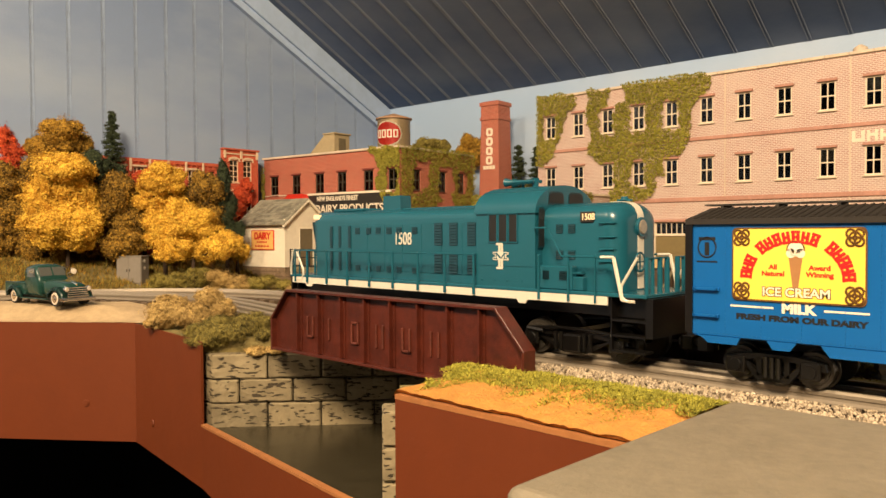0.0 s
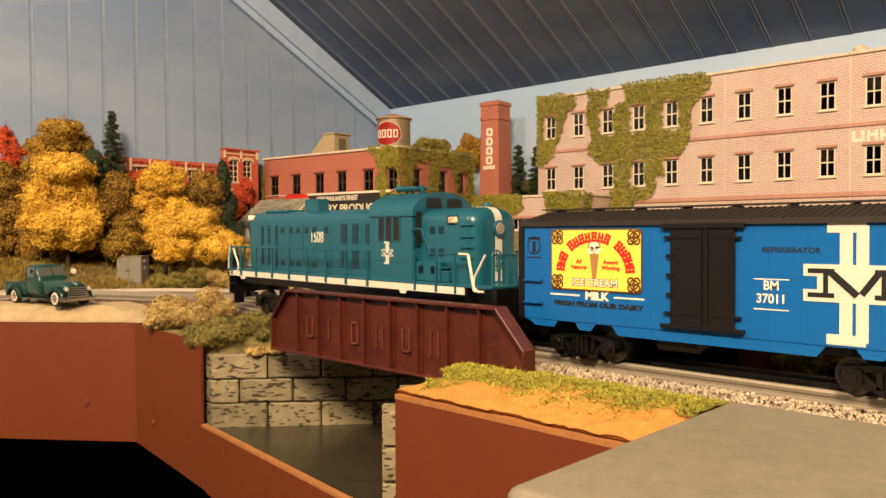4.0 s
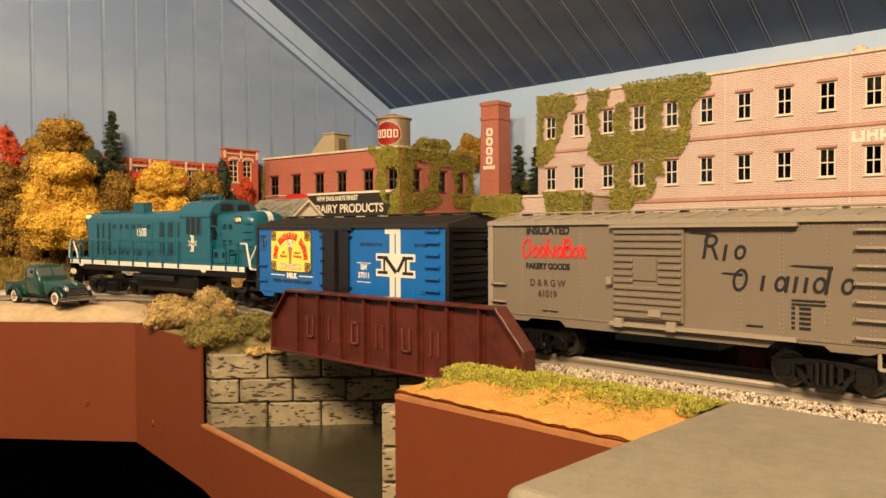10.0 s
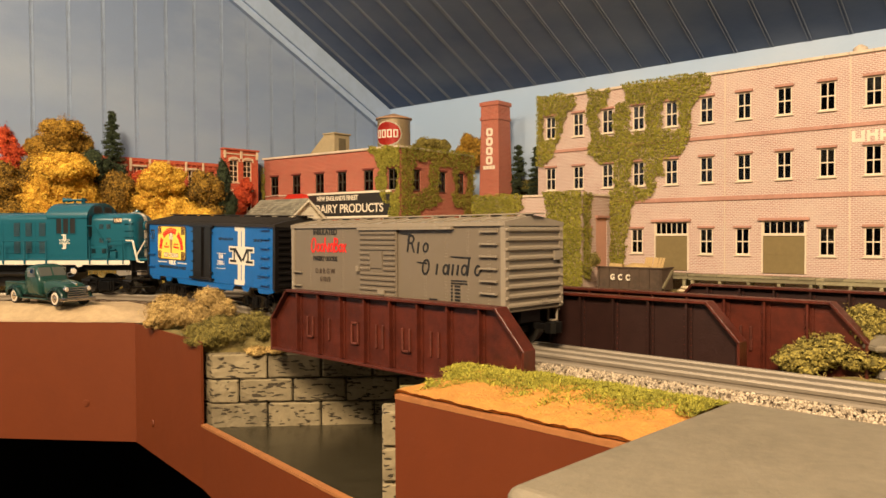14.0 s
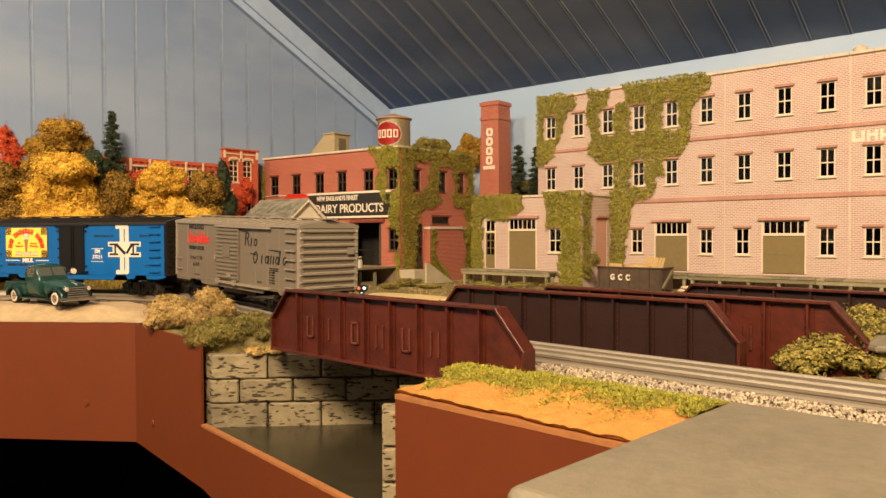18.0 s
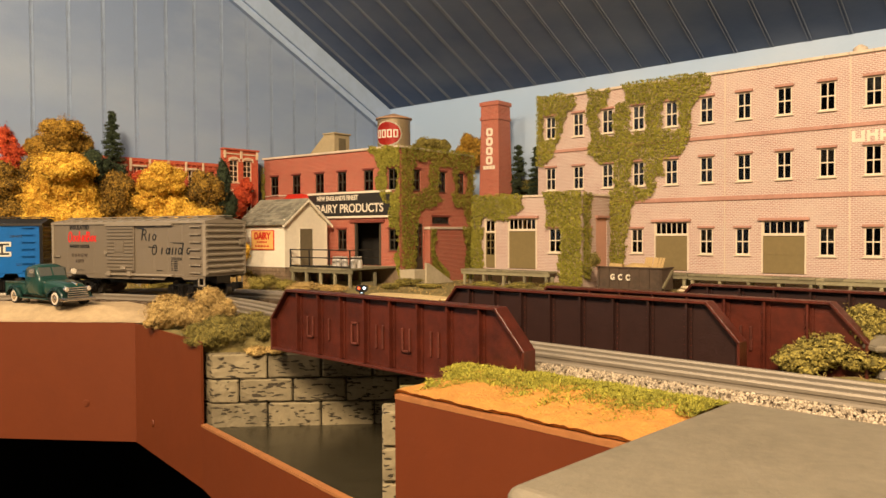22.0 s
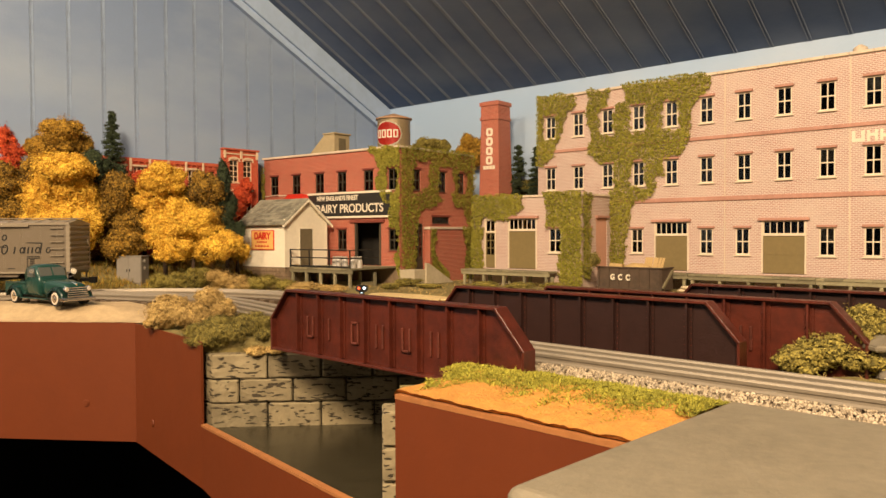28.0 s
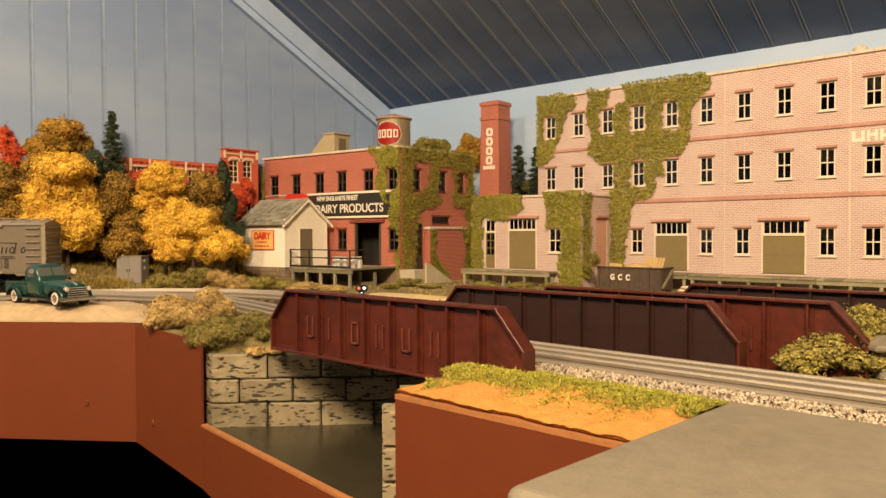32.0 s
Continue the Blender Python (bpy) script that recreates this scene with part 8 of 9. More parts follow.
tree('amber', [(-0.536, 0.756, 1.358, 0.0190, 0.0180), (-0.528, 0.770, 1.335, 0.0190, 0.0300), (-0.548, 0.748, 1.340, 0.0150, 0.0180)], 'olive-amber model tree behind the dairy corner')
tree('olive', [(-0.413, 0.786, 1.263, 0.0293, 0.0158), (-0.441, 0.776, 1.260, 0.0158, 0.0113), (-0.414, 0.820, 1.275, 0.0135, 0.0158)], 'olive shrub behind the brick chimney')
conifer((-0.726, 0.106, 1.240), 0.130, 0.030)
conifer((-0.404, 0.753, 1.190), 0.150, 0.040)
conifer((-0.372, 0.767, 1.196), 0.140, 0.032)
bush('straw', [(-0.156, -0.070, 1.1020, 0.0274, 0.0158), (-0.140, -0.041, 1.1109, 0.0160, 0.0149), (-0.154, -0.083, 1.0948, 0.0145, 0.0093), (-0.122, -0.065, 1.0999, 0.0184, 0.0112), (-0.122, -0.037, 1.1039, 0.0137, 0.0105)], 'dry straw-coloured bush of fine fibres above the abutment')
bush('moss', [(-0.065, -0.066, 1.0916, 0.0298, 0.0115), (-0.063, -0.043, 1.0950, 0.0217, 0.0128), (-0.067, -0.080, 1.0861, 0.0190, 0.0076), (-0.087, -0.081, 1.0892, 0.0145, 0.0087), (-0.041, -0.043, 1.0886, 0.0115, 0.0067)], 'olive-green bush of fine fibres on top of the stone abutment')
bush('straw', [(-0.033, -0.058, 1.0775, 0.0110, 0.0034), (-0.022, -0.045, 1.0775, 0.0090, 0.0030)], 'pale dry tufts along the top of the abutment')
bush('olive', [(0.360, 0.104, 1.1000, 0.0210, 0.0120), (0.368, 0.122, 1.1080, 0.0230, 0.0150), (0.350, 0.086, 1.0955, 0.0150, 0.0080), (0.372, 0.140, 1.1105, 0.0220, 0.0165), (0.380, 0.108, 1.0965, 0.0170, 0.0095), (0.394, 0.160, 1.1090, 0.0240, 0.0160), (0.412, 0.150, 1.1010, 0.0200, 0.0125), (0.346, 0.098, 1.0945, 0.0160, 0.0085), (0.442, 0.188, 1.1060, 0.0240, 0.0160), (0.430, 0.172, 1.1050, 0.0220, 0.0150)], 'olive-green bush of fine foliage between the tracks')
bush('olive', [(-0.564, 0.131, 1.1083, 0.0272, 0.0085), (-0.562, 0.162, 1.1139, 0.0294, 0.0121), (-0.573, 0.109, 1.1107, 0.0168, 0.0084)], 'olive weeds beside the far track')
bush('straw', [(-0.533, 0.190, 1.1120, 0.0259, 0.0104), (-0.564, 0.188, 1.1180, 0.0194, 0.0106), (-0.495, 0.200, 1.1078, 0.0221, 0.0068)], 'dry straw weeds beside the far track')
bush('olive', [(-0.502, 0.248, 1.1035, 0.0229, 0.0079), (-0.455, 0.253, 1.1000, 0.0189, 0.0060), (-0.481, 0.213, 1.1026, 0.0170, 0.0059)], "olive weeds at the shed's base")
bush('straw', [(-0.425, 0.268, 1.0980, 0.0289, 0.0051), (-0.378, 0.285, 1.0950, 0.0250, 0.0042)], 'dry weeds along the dairy dock')
bush('olive', [(-0.382, 0.436, 1.0938, 0.0275, 0.0073), (-0.327, 0.434, 1.0909, 0.0231, 0.0044), (-0.356, 0.377, 1.0927, 0.0174, 0.0052)], 'olive weeds at the foot of the dairy')
bush('olive', [(-0.237, 0.466, 1.0959, 0.0257, 0.0043), (-0.188, 0.486, 1.0953, 0.0303, 0.0042), (-0.140, 0.505, 1.0957, 0.0215, 0.0050)], "low weeds along the wing's dock")
bank()
bush('olive', [(-0.106, 0.560, 1.1329, 0.0084, 0.0134)], 'small olive shrub beside the scrap bin')


def ivy(root, inside, u0, u1, z0, z1, n, m, seed):
    """Climbing foliage on a wall: small leaves in a thin uneven layer wherever inside(u, z) is positive."""
    rng = np.random.RandomState(seed)
    V, Fc = [], []
    k = 0
    while k < n:
        u, z = rng.uniform(u0, u1), rng.uniform(z0, z1)
        edge = noise.noise(Vector((u * 55, z * 55, seed))) * 0.005 + noise.noise(Vector((u * 170, z * 170, seed))) * 0.005
        if inside(u, z) + edge < 0:
            k += 0.08
            continue
        lump = 0.5 + 0.5 * noise.noise(Vector((u * 120, z * 120, 3.3)))
        c = np.array([u, -0.001 - (0.001 + 0.0075 * lump) * rng.rand() ** 0.6, z])
        a = rng.normal(size=3) * np.array([1, 0.4, 1])
        a /= np.linalg.norm(a)
        b = np.cross(a, np.array([0, 1.0, 0.3]) + rng.normal(size=3) * 0.55)
        b /= np.linalg.norm(b)
        s = rng.uniform(0.0013, 0.0026)
        i = len(V)
        V += [tuple(c - a * s / 2), tuple(c + b * s / 2), tuple(c + a * s / 2), tuple(c - b * s / 2)]
        Fc.append((i, i + 1, i + 2, i + 3))
        k += 1
    me = bpy.data.meshes.new("ivy")
    me.from_pydata(V, [], Fc)
    me.materials.append(LEAF["ivy"])
    tagged(share("ivy", me, None, m), "olive-green ivy of fine foliage climbing a brick wall", "ivy", "ivy on the walls")


def rect(u, z, a, b, c, d):
    return min(u - a, b - u, z - c, d - z)


def clear(u, z, wins, w=0.0125, lo=0.022, hi=0.021):
    """Negative inside the window openings, so that ivy keeps off the glass."""
    return min([max(abs(u - x) - w, (y - lo) - z, z - (y + hi)) for x, y in wins] + [1.0])


def patch(u, z, pts):
    """Distance to the edge of a patch's outline, positive within it."""
    if u < min(p[0] for p in pts) - 0.01 or u > max(p[0] for p in pts) + 0.01:
        return -1.0
    inside, near = False, 1.0
    for (a, b), (c, d) in zip(pts, pts[1:] + pts[:1]):
        if (b > z) != (d > z) and u < (c - a) * (z - b) / (d - b) + a:
            inside = not inside
        k = ((u - a) * (c - a) + (z - b) * (d - b)) / ((c - a) ** 2 + (d - b) ** 2)
        k = max(0.0, min(1.0, k))
        near = min(near, math.hypot(u - a - k * (c - a), z - b - k * (d - b)))
    return near if inside else -near


MAIN_CORNER = [(-0.316, 1.408), (-0.239, 1.405), (-0.236, 1.387), (-0.257, 1.367), (-0.268, 1.337), (-0.281, 1.302), (-0.306, 1.286), (-0.316, 1.286)]
MAIN_SPREAD = [(-0.151, 1.409), (-0.024, 1.410), (-0.008, 1.402), (-0.010, 1.383), (-0.032, 1.363), (-0.042, 1.337), (-0.038, 1.309), (-0.056, 1.287),
               (-0.079, 1.260), (-0.092, 1.261), (-0.096, 1.232), (-0.132, 1.216), (-0.142, 1.179), (-0.151, 1.092), (-0.179, 1.092), (-0.172, 1.162), (-0.174, 1.243),
               (-0.189, 1.283), (-0.213, 1.304), (-0.208, 1.336), (-0.216, 1.358), (-0.213, 1.408), (-0.177, 1.404), (-0.174, 1.376), (-0.193, 1.367),
               (-0.193, 1.335), (-0.168, 1.344), (-0.165, 1.378), (-0.145, 1.381)]
WING_CORNER = [(-0.388, 1.238), (-0.282, 1.236), (-0.278, 1.214), (-0.310, 1.195), (-0.337, 1.194), (-0.364, 1.199), (-0.364, 1.110), (-0.388, 1.110)]
WING_SPREAD = [(-0.243, 1.238), (-0.171, 1.238), (-0.170, 1.088), (-0.214, 1.088), (-0.212, 1.142), (-0.234, 1.184), (-0.232, 1.205)]
DAIRY_FRONT = [(-0.069, 1.322), (0.002, 1.322), (0.002, 1.100), (-0.008, 1.125), (-0.012, 1.139), (0.000, 1.142), (-0.001, 1.182), (-0.025, 1.187), (-0.018, 1.222), (-0.034, 1.233), (-0.048, 1.244), (-0.050, 1.265), (-0.043, 1.283), (-0.052, 1.305)]
DAIRY_SIDE = [(0.0, 1.322), (0.081, 1.324), (0.218, 1.326), (0.218, 1.187), (0.200, 1.187), (0.177, 1.216), (0.145, 1.227), (0.142, 1.248), (0.156, 1.252), (0.139, 1.293),
              (0.098, 1.291), (0.105, 1.283), (0.101, 1.246), (0.114, 1.235), (0.089, 1.220), (0.054, 1.212), (0.042, 1.198), (0.038, 1.091), (0.012, 1.091), (-0.001, 1.13)]
DAIRY_BARE = [(0.044, 1.299), (0.079, 1.300), (0.072, 1.250), (0.044, 1.248)]
ANNEX_STEPS = [(0.066, 1.183), (0.079, 1.179), (0.076, 1.135), (0.118, 1.101), (0.118, 1.088), (0.100, 1.088), (0.066, 1.114)]
ANNEX_END = [(0.158, 1.183), (0.205, 1.187), (0.205, 1.088), (0.164, 1.088), (0.172, 1.148)]


def ivy_main(u, z):
    wins = [(-0.2878 + 0.0546 * i, zc) for i in range(7) for zc in (1.3527, 1.2647)]
    return min(max(patch(u, z, MAIN_CORNER), patch(u, z, MAIN_SPREAD)), clear(u, z, wins))


def ivy_wing(u, z):
    return min(max(patch(u, z, WING_CORNER), patch(u, z, WING_SPREAD)), clear(u, z, [(-0.2200, 1.161)], 0.0125))


def ivy_dairy(u, z):
    return min(patch(u, z, DAIRY_FRONT), clear(u, z, [(-0.0716, 1.2655), (-0.0150, 1.2655), (-0.0145, 1.162)], 0.0115))


def ivy_dairy_side(u, z):
    return min(patch(u, z, DAIRY_SIDE), -patch(u, z, DAIRY_BARE), clear(u, z, [(v, 1.2655) for v in (0.0449, 0.1185, 0.1752)], 0.0125))


def ivy_annex(u, z):
    return max(patch(u, z, ANNEX_STEPS), patch(u, z, ANNEX_END))


QUARTER = Matrix.Rotation(math.pi / 2, 4, "Z")
ivy(None, ivy_main, -0.316, -0.004, 1.088, 1.410, 40000, WH, 1)
ivy(None, ivy_wing, -0.388, -0.168, 1.086, 1.238, 21000, WH @ Matrix.Translation((0, -0.090, 0)), 2)
ivy(None, ivy_dairy, -0.070, 0.003, 1.088, 1.326, 14000, DA, 3)
ivy(None, ivy_dairy_side, 0.0, 0.219, 1.088, 1.326, 21000, DA @ QUARTER, 4)
ivy(None, ivy_annex, 0.060, 0.207, 1.088, 1.188, 10000, DA @ Matrix.Translation((0.012, 0, 0)) @ QUARTER, 5)
ivy(None, lambda u, z: rect(u, z, 0.0, 0.022, 1.10, 1.236), 0.0, 0.03, 1.088, 1.236, 3600, WH @ Matrix.Translation((-0.173, -0.090, 0)) @ QUARTER, 6)
ivy(None, lambda u, z: rect(u, z, -0.353, -0.345, 1.200, 1.304), -0.356, -0.343, 1.19, 1.31, 1300, DA, 7)


def mound():
    """Sandy bank with grass on its crown between the fascia and the track."""
    b = B()
    nx, ny = 60, 34
    rows = []
    for i in range(nx + 1):
        x = 0.205 + 0.160 * i / nx
        row = []
        for j in range(ny + 1):
            v = j / ny
            y0 = -0.1178 + 0.004 * noise.noise(Vector((x * 40, 0, 0)))
            y = y0 + (-0.041 - y0) * v
            e = min(1.0, (i / nx) * 7, (1 - i / nx) * 9 + 0.4)
            z = 1.0885 + e * (0.0075 * math.sin(min(1.0, v * 1.5) * math.pi * 0.5) - 0.004 * max(0, v - 0.7) / 0.3) + 0.0011 * noise.noise(Vector((x * 120, y * 120, 0))) + 0.0006 * noise.noise(Vector((x * 330, y * 330, 0)))
            if i == 0:
                z -= 0.004
            row.append(b.verts.new((x, y, z)))
        rows.append(row)
    for i in range(nx):
        for j in range(ny):
            b.faces.new((rows[i][j], rows[i + 1][j], rows[i + 1][j + 1], rows[i][j + 1]))
    for i in range(nx):
        p, q = rows[i][0].co, rows[i + 1][0].co
        quad(b, p, q, (q.x, q.y + 0.002, 1.0868), (p.x, p.y + 0.002, 1.0868))
    single("grassy_bank", b, M_SOIL, "orange sandy bank with green grass beside the track", "bank", smooth=True)
    rng = np.random.RandomState(21)
    V, Fc = [], []
    while len(Fc) < 52000:
        x, v = rng.uniform(0.208, 0.364), rng.uniform(0, 1)
        y = -0.115 + 0.074 * v
        dens = 1.6 * (v - 0.20) + 0.6 * noise.noise(Vector((x * 32, y * 32, 4))) + 0.3 * noise.noise(Vector((x * 100, y * 100, 4)))
        if rng.rand() * 0.55 > dens:
            continue
        z = 1.0885 + 0.0075 * math.sin(min(1.0, v * 1.5) * math.pi * 0.5) - 0.004 * max(0, v - 0.7) / 0.3 + 0.0011 * noise.noise(Vector((x * 120, y * 120, 0))) - 0.0002
        h = rng.uniform(0.0004, 0.0017) * (2.2 if rng.rand() < 0.02 else 1)
        a, t = rng.uniform(0, math.tau), rng.normal(size=2) * 0.0014
        w = 0.0006
        i = len(V)
        V += [(x - w * math.cos(a), y - w * math.sin(a), z), (x + w * math.cos(a), y + w * math.sin(a), z), (x + t[0], y + t[1], z + h)]
        Fc.append((i, i + 1, i + 2))
    me = bpy.data.meshes.new("grass")
    me.from_pydata(V, [], Fc)
    me.materials.append(LEAF["grass"])
    tagged(share("grass", me), "short yellow-green grass fibres on the sandy bank", "grass", kind="stuff")


mound()


def turf():
    """Loose grass fibres, fallen leaves and soil flecks over the flat ground and the yard."""
    rng = np.random.RandomState(31)
    V, Fc, k = [], [], 0
    while k < 26000:
        x, y = rng.uniform(-0.95, 0.42), rng.uniform(-0.08, 0.62)
        if 0 < (x - (LB[0] - 0.02) - (y - LB[1]) * CR.x / CR.y) < 0.29 and y < YC + 0.01:
            continue
        if abs(y) < 0.03 and x > -0.15 or abs(y - 0.152) < 0.03 and x > -0.15:
            continue
        k += 1
        if rng.rand() > 0.45 + 0.9 * noise.noise(Vector((x * 14, y * 14, 9))):
            continue
        h, a, t, w = rng.uniform(0.0008, 0.0038), rng.uniform(0, math.tau), rng.normal(size=2) * 0.0015, rng.uniform(0.0005, 0.001)
        i = len(V)
        V += [(x - w * math.cos(a), y - w * math.sin(a), ZG - 0.0003), (x + w * math.cos(a), y + w * math.sin(a), ZG - 0.0003), (x + t[0], y + t[1], ZG + h)]
        Fc.append((i, i + 1, i + 2))
    me = bpy.data.meshes.new("turf_fibres")
    me.from_pydata(V, [], Fc)
    me.materials.append(LEAF["straw"])
    tagged(share("turf_fibres", me), "dry straw and olive turf fibres over the ground", "grass", kind="stuff")


turf()


def dirt():
    """Pale dirt yard at the bench's edge and a sandy patch by the signal."""
    def patch(pts, z, lab, m, seed):
        b = B()
        prism(b, pts, ZG - 0.0005, z, "z")
        single("dirt_patch", b, m, lab, "dirt", "dirt patches")
    # the lot climbs from the fascia's edge to a level yard, then falls to the track
    o, d, w = Vector((-0.203, -0.0835, 0)), Vector((-0.784, -0.620, 0)), Vector((-0.620, 0.784, 0))
    b = B()
    rows = []
    for i in range(71):
        u = -0.02 + 0.62 * i / 70
        row = []
        for j in range(25):
            v = 0.105 * j / 24
            k = min(1.0, v / 0.040)
            z = 1.0890 + 0.0130 * k * k * (3 - 2 * k) * min(1.0, max(0.0, (u + 0.01) / 0.06)) - 0.010 * max(0.0, (v - 0.080) / 0.025)
            p = o + d * u + w * v
            z += 0.0007 * noise.noise(Vector((p.x * 60, p.y * 60, 0))) + 0.0004 * noise.noise(Vector((p.x * 200, p.y * 200, 0)))
            row.append(b.verts.new((p.x, p.y, z)))
        rows.append(row)
    for i in range(70):
        for j in range(24):
            b.faces.new((rows[i][j], rows[i + 1][j], rows[i + 1][j + 1], rows[i][j + 1]))
    single("dirt_lot", b, M_SAND, "pale sandy dirt lot at the edge of the bench", "dirt", "dirt patches", smooth=True)
    pts = [(-0.235 + 0.075 * math.cos(a) * (1 + 0.12 * math.sin(3 * a)), 0.300 + 0.038 * math.sin(a) * (1 + 0.15 * math.cos(2 * a))) for a in [i * math.tau / 28 for i in range(28)]]
    patch(pts, ZG + 0.0012, "pale yellow sandy patch between the yard tracks", M_SANDPATCH, 2)


dirt()


def pickup():
    """Rounded post-war pickup truck, facing along its own +x."""
    m = Matrix.Translation((-0.3300, -0.1205, 1.1025)) @ Matrix.Rotation(radians(11.0), 4, "Z") @ Matrix.Scale(0.90, 4)
    root = thing("pickup_truck", m, "dark green vintage model pickup truck with chrome grille on pale dirt", "truck")

    def lathe_x(profile, hw_fn, n=12):
        """Body skinned through rounded sections along x: rows of (x, half width, z low, z high)."""
        b = B()
        prev = None
        for x, hw, z0, z1 in profile:
            ring = []
            for i in range(n * 2):
                a = math.tau * i / (n * 2)
                c, s = math.cos(a), math.sin(a)
                e = 2 / 4.5
                ring.append(b.verts.new((x, hw * math.copysign(abs(c) ** e, c), (z0 + z1) / 2 + (z1 - z0) / 2 * math.copysign(abs(s) ** e, s))))
            if prev:
                for i in range(n * 2):
                    j = (i + 1) % (n * 2)
                    b.faces.new((prev[i], prev[j], ring[j], ring[i]))
            else:
                b.faces.new(ring[::-1])
            prev = ring
        b.faces.new(prev)
        return b
    part("hood", lathe_x([(0.006, 0.0155, 0.010, 0.0290), (0.020, 0.0150, 0.010, 0.0288), (0.038, 0.0140, 0.010, 0.0275), (0.052, 0.0125, 0.010, 0.0250), (0.057, 0.0105, 0.012, 0.0220)], None), M_GREEN, root, smooth=True)
    b = B()
    bar(b, [(0.0090, 0.0170, 0.0300), (0.0100, 0.0235, 0.0315), (0.0100, 0.0240, 0.0340)], 0.0005)
    mirror = part("mirror_arm", b, M_CHROME, root)
    b = B()
    rod(b, (0.0094, 0.0240, 0.0365), (0.0106, 0.0240, 0.0365), 0.0034, n=14)
    part("mirror", b, M_SIGNWHITE, mirror, "round white wing mirror")
    part("cab", lathe_x([(-0.0215, 0.0165, 0.009, 0.0400), (-0.0185, 0.0180, 0.008, 0.0445), (-0.006, 0.0185, 0.008, 0.0462), (0.0030, 0.0182, 0.008, 0.0440), (0.0085, 0.0178, 0.008, 0.0345), (0.0115, 0.0172, 0.009, 0.0295)], None), M_GREEN, root, smooth=True)
    for sd in (-1, 1):
        b = B()
        for x, r in ((0.0435, 0.0),):
            prev = None
            for i in range(13):
                a = math.pi * (0.02 + 0.96 * i / 12)
                ring = []
                for rr, y in ((0.0100, 0.0090), (0.0125, 0.0120), (0.0128, 0.0165), (0.0110, 0.0190), (0.0092, 0.0192)):
                    k = 1.55 if math.cos(a) < 0 else 1.15
                    ring.append(b.verts.new((x + rr * math.cos(a) * k, sd * y, 0.0075 + rr * math.sin(a) * 1.12)))
                if prev:
                    for j in range(4):
                        b.faces.new((prev[j], prev[j + 1], ring[j + 1], ring[j]))
                prev = ring
        bmesh.ops.solidify(b, geom=b.faces[:], thickness=0.0006)
        part("front_fender", b, M_GREEN, root, smooth=True)
        b = B()
        prev = None
        for i in range(13):
            a = math.pi * (0.02 + 0.96 * i / 12)
            ring = [b.verts.new((-0.0430 + rr * math.cos(a) * 1.25, sd * y, 0.0075 + rr * math.sin(a) * 1.12)) for rr, y in ((0.0100, 0.0150), (0.0125, 0.0165), (0.0126, 0.0195), (0.0105, 0.0212), (0.0088, 0.0213))]
            if prev:
                for j in range(4):
                    b.faces.new((prev[j], prev[j + 1], ring[j + 1], ring[j]))
            prev = ring
        bmesh.ops.solidify(b, geom=b.faces[:], thickness=0.0006)
        part("rear_fender", b, M_GREEN, root, smooth=True)
        b = B()
        box(b, -0.030, 0.028, min(sd * 0.0150, sd * 0.0195), max(sd * 0.0150, sd * 0.0195), 0.0065, 0.0078, 0.0004)
        part("running_board", b, M_GREEN, root)
        b = B()
        box(b, -0.0660, -0.0215, min(sd * 0.0145, sd * 0.0160), max(sd * 0.0145, sd * 0.0160), 0.0105, 0.0235, 0.0005)
        rod(b, (-0.0660, sd * 0.0155, 0.0240), (-0.0215, sd * 0.0155, 0.0240), 0.0011, n=8)
        part("bed_side", b, M_GREEN, root)
        b = B()
        prism(b, [(-0.0120, 0.0315), (0.0040, 0.0315), (0.0022, 0.0415), (-0.0120, 0.0420)], sd * 0.0178, sd * 0.0187, "y")
        w = part("side_window", b, M_CARGLASS, root, "dark glass side window")
        b = B()
        rod(b, (0.0570, sd * 0.0130, 0.0190), (0.0590, sd * 0.0130, 0.0190), 0.0031, 0.0028, 16)
        h = part("headlight", b, M_CHROME, root, "round chrome headlight")
        b = B()
        rod(b, (0.0589, sd * 0.0130, 0.0190), (0.0597, sd * 0.0130, 0.0190), 0.0024, 0.0018, 16)
        part("lens", b, M_WHITEWALL, h)
        b = B()
        rod(b, (0.005, sd * 0.0185, 0.0335), (0.0075, sd * 0.0235, 0.0365), 0.0005, n=6)
        rod(b, (0.0060, sd * 0.0240, 0.0385), (0.0075, sd * 0.0240, 0.0385), 0.0024, n=12)
        part("mirror", b, M_CHROME, root, "bright side mirror")
        for x in (0.0435, -0.0430):
            b = B()
            rod(b, (0, sd * 0.0125, 0), (0, sd * 0.0180, 0), 0.0086, n=24)
            wheel = part("wheel", b, M_RUBBER, root, "black tyre with a whitewall")
            wheel.location = (x, 0, 0.0086)
            b = B()
            rod(b, (0, sd * 0.0179, 0), (0, sd * 0.0183, 0), 0.0068, n=24)
            part("whitewall", b, M_WHITEWALL, wheel)
            b = B()
            rod(b, (0, sd * 0.0182, 0), (0, sd * 0.0186, 0), 0.0046, n=20)
            rod(b, (0, sd * 0.0185, 0), (0, sd * 0.0194, 0), 0.0027, 0.0018, 16)
            part("hubcap", b, M_CHROME, wheel)
    for y in (-0.0078, 0.0078):
        b = B()
        m2 = Matrix.Translation((0.0064, y, 0.0372)) @ Matrix.Rotation(radians(-29), 4, "Y")
        box(b, -0.0006, 0.0006, -0.0072, 0.0072, -0.0058, 0.0058, 0.0004, m2)
        part("windscreen", b, M_CARGLASS, root, "dark glass windscreen half")
    b = B()
    box(b, -0.0222, -0.0205, -0.011, 0.011, 0.031, 0.040, 0.0005)
    part("rear_window", b, M_CARGLASS, root, "dark glass rear window")
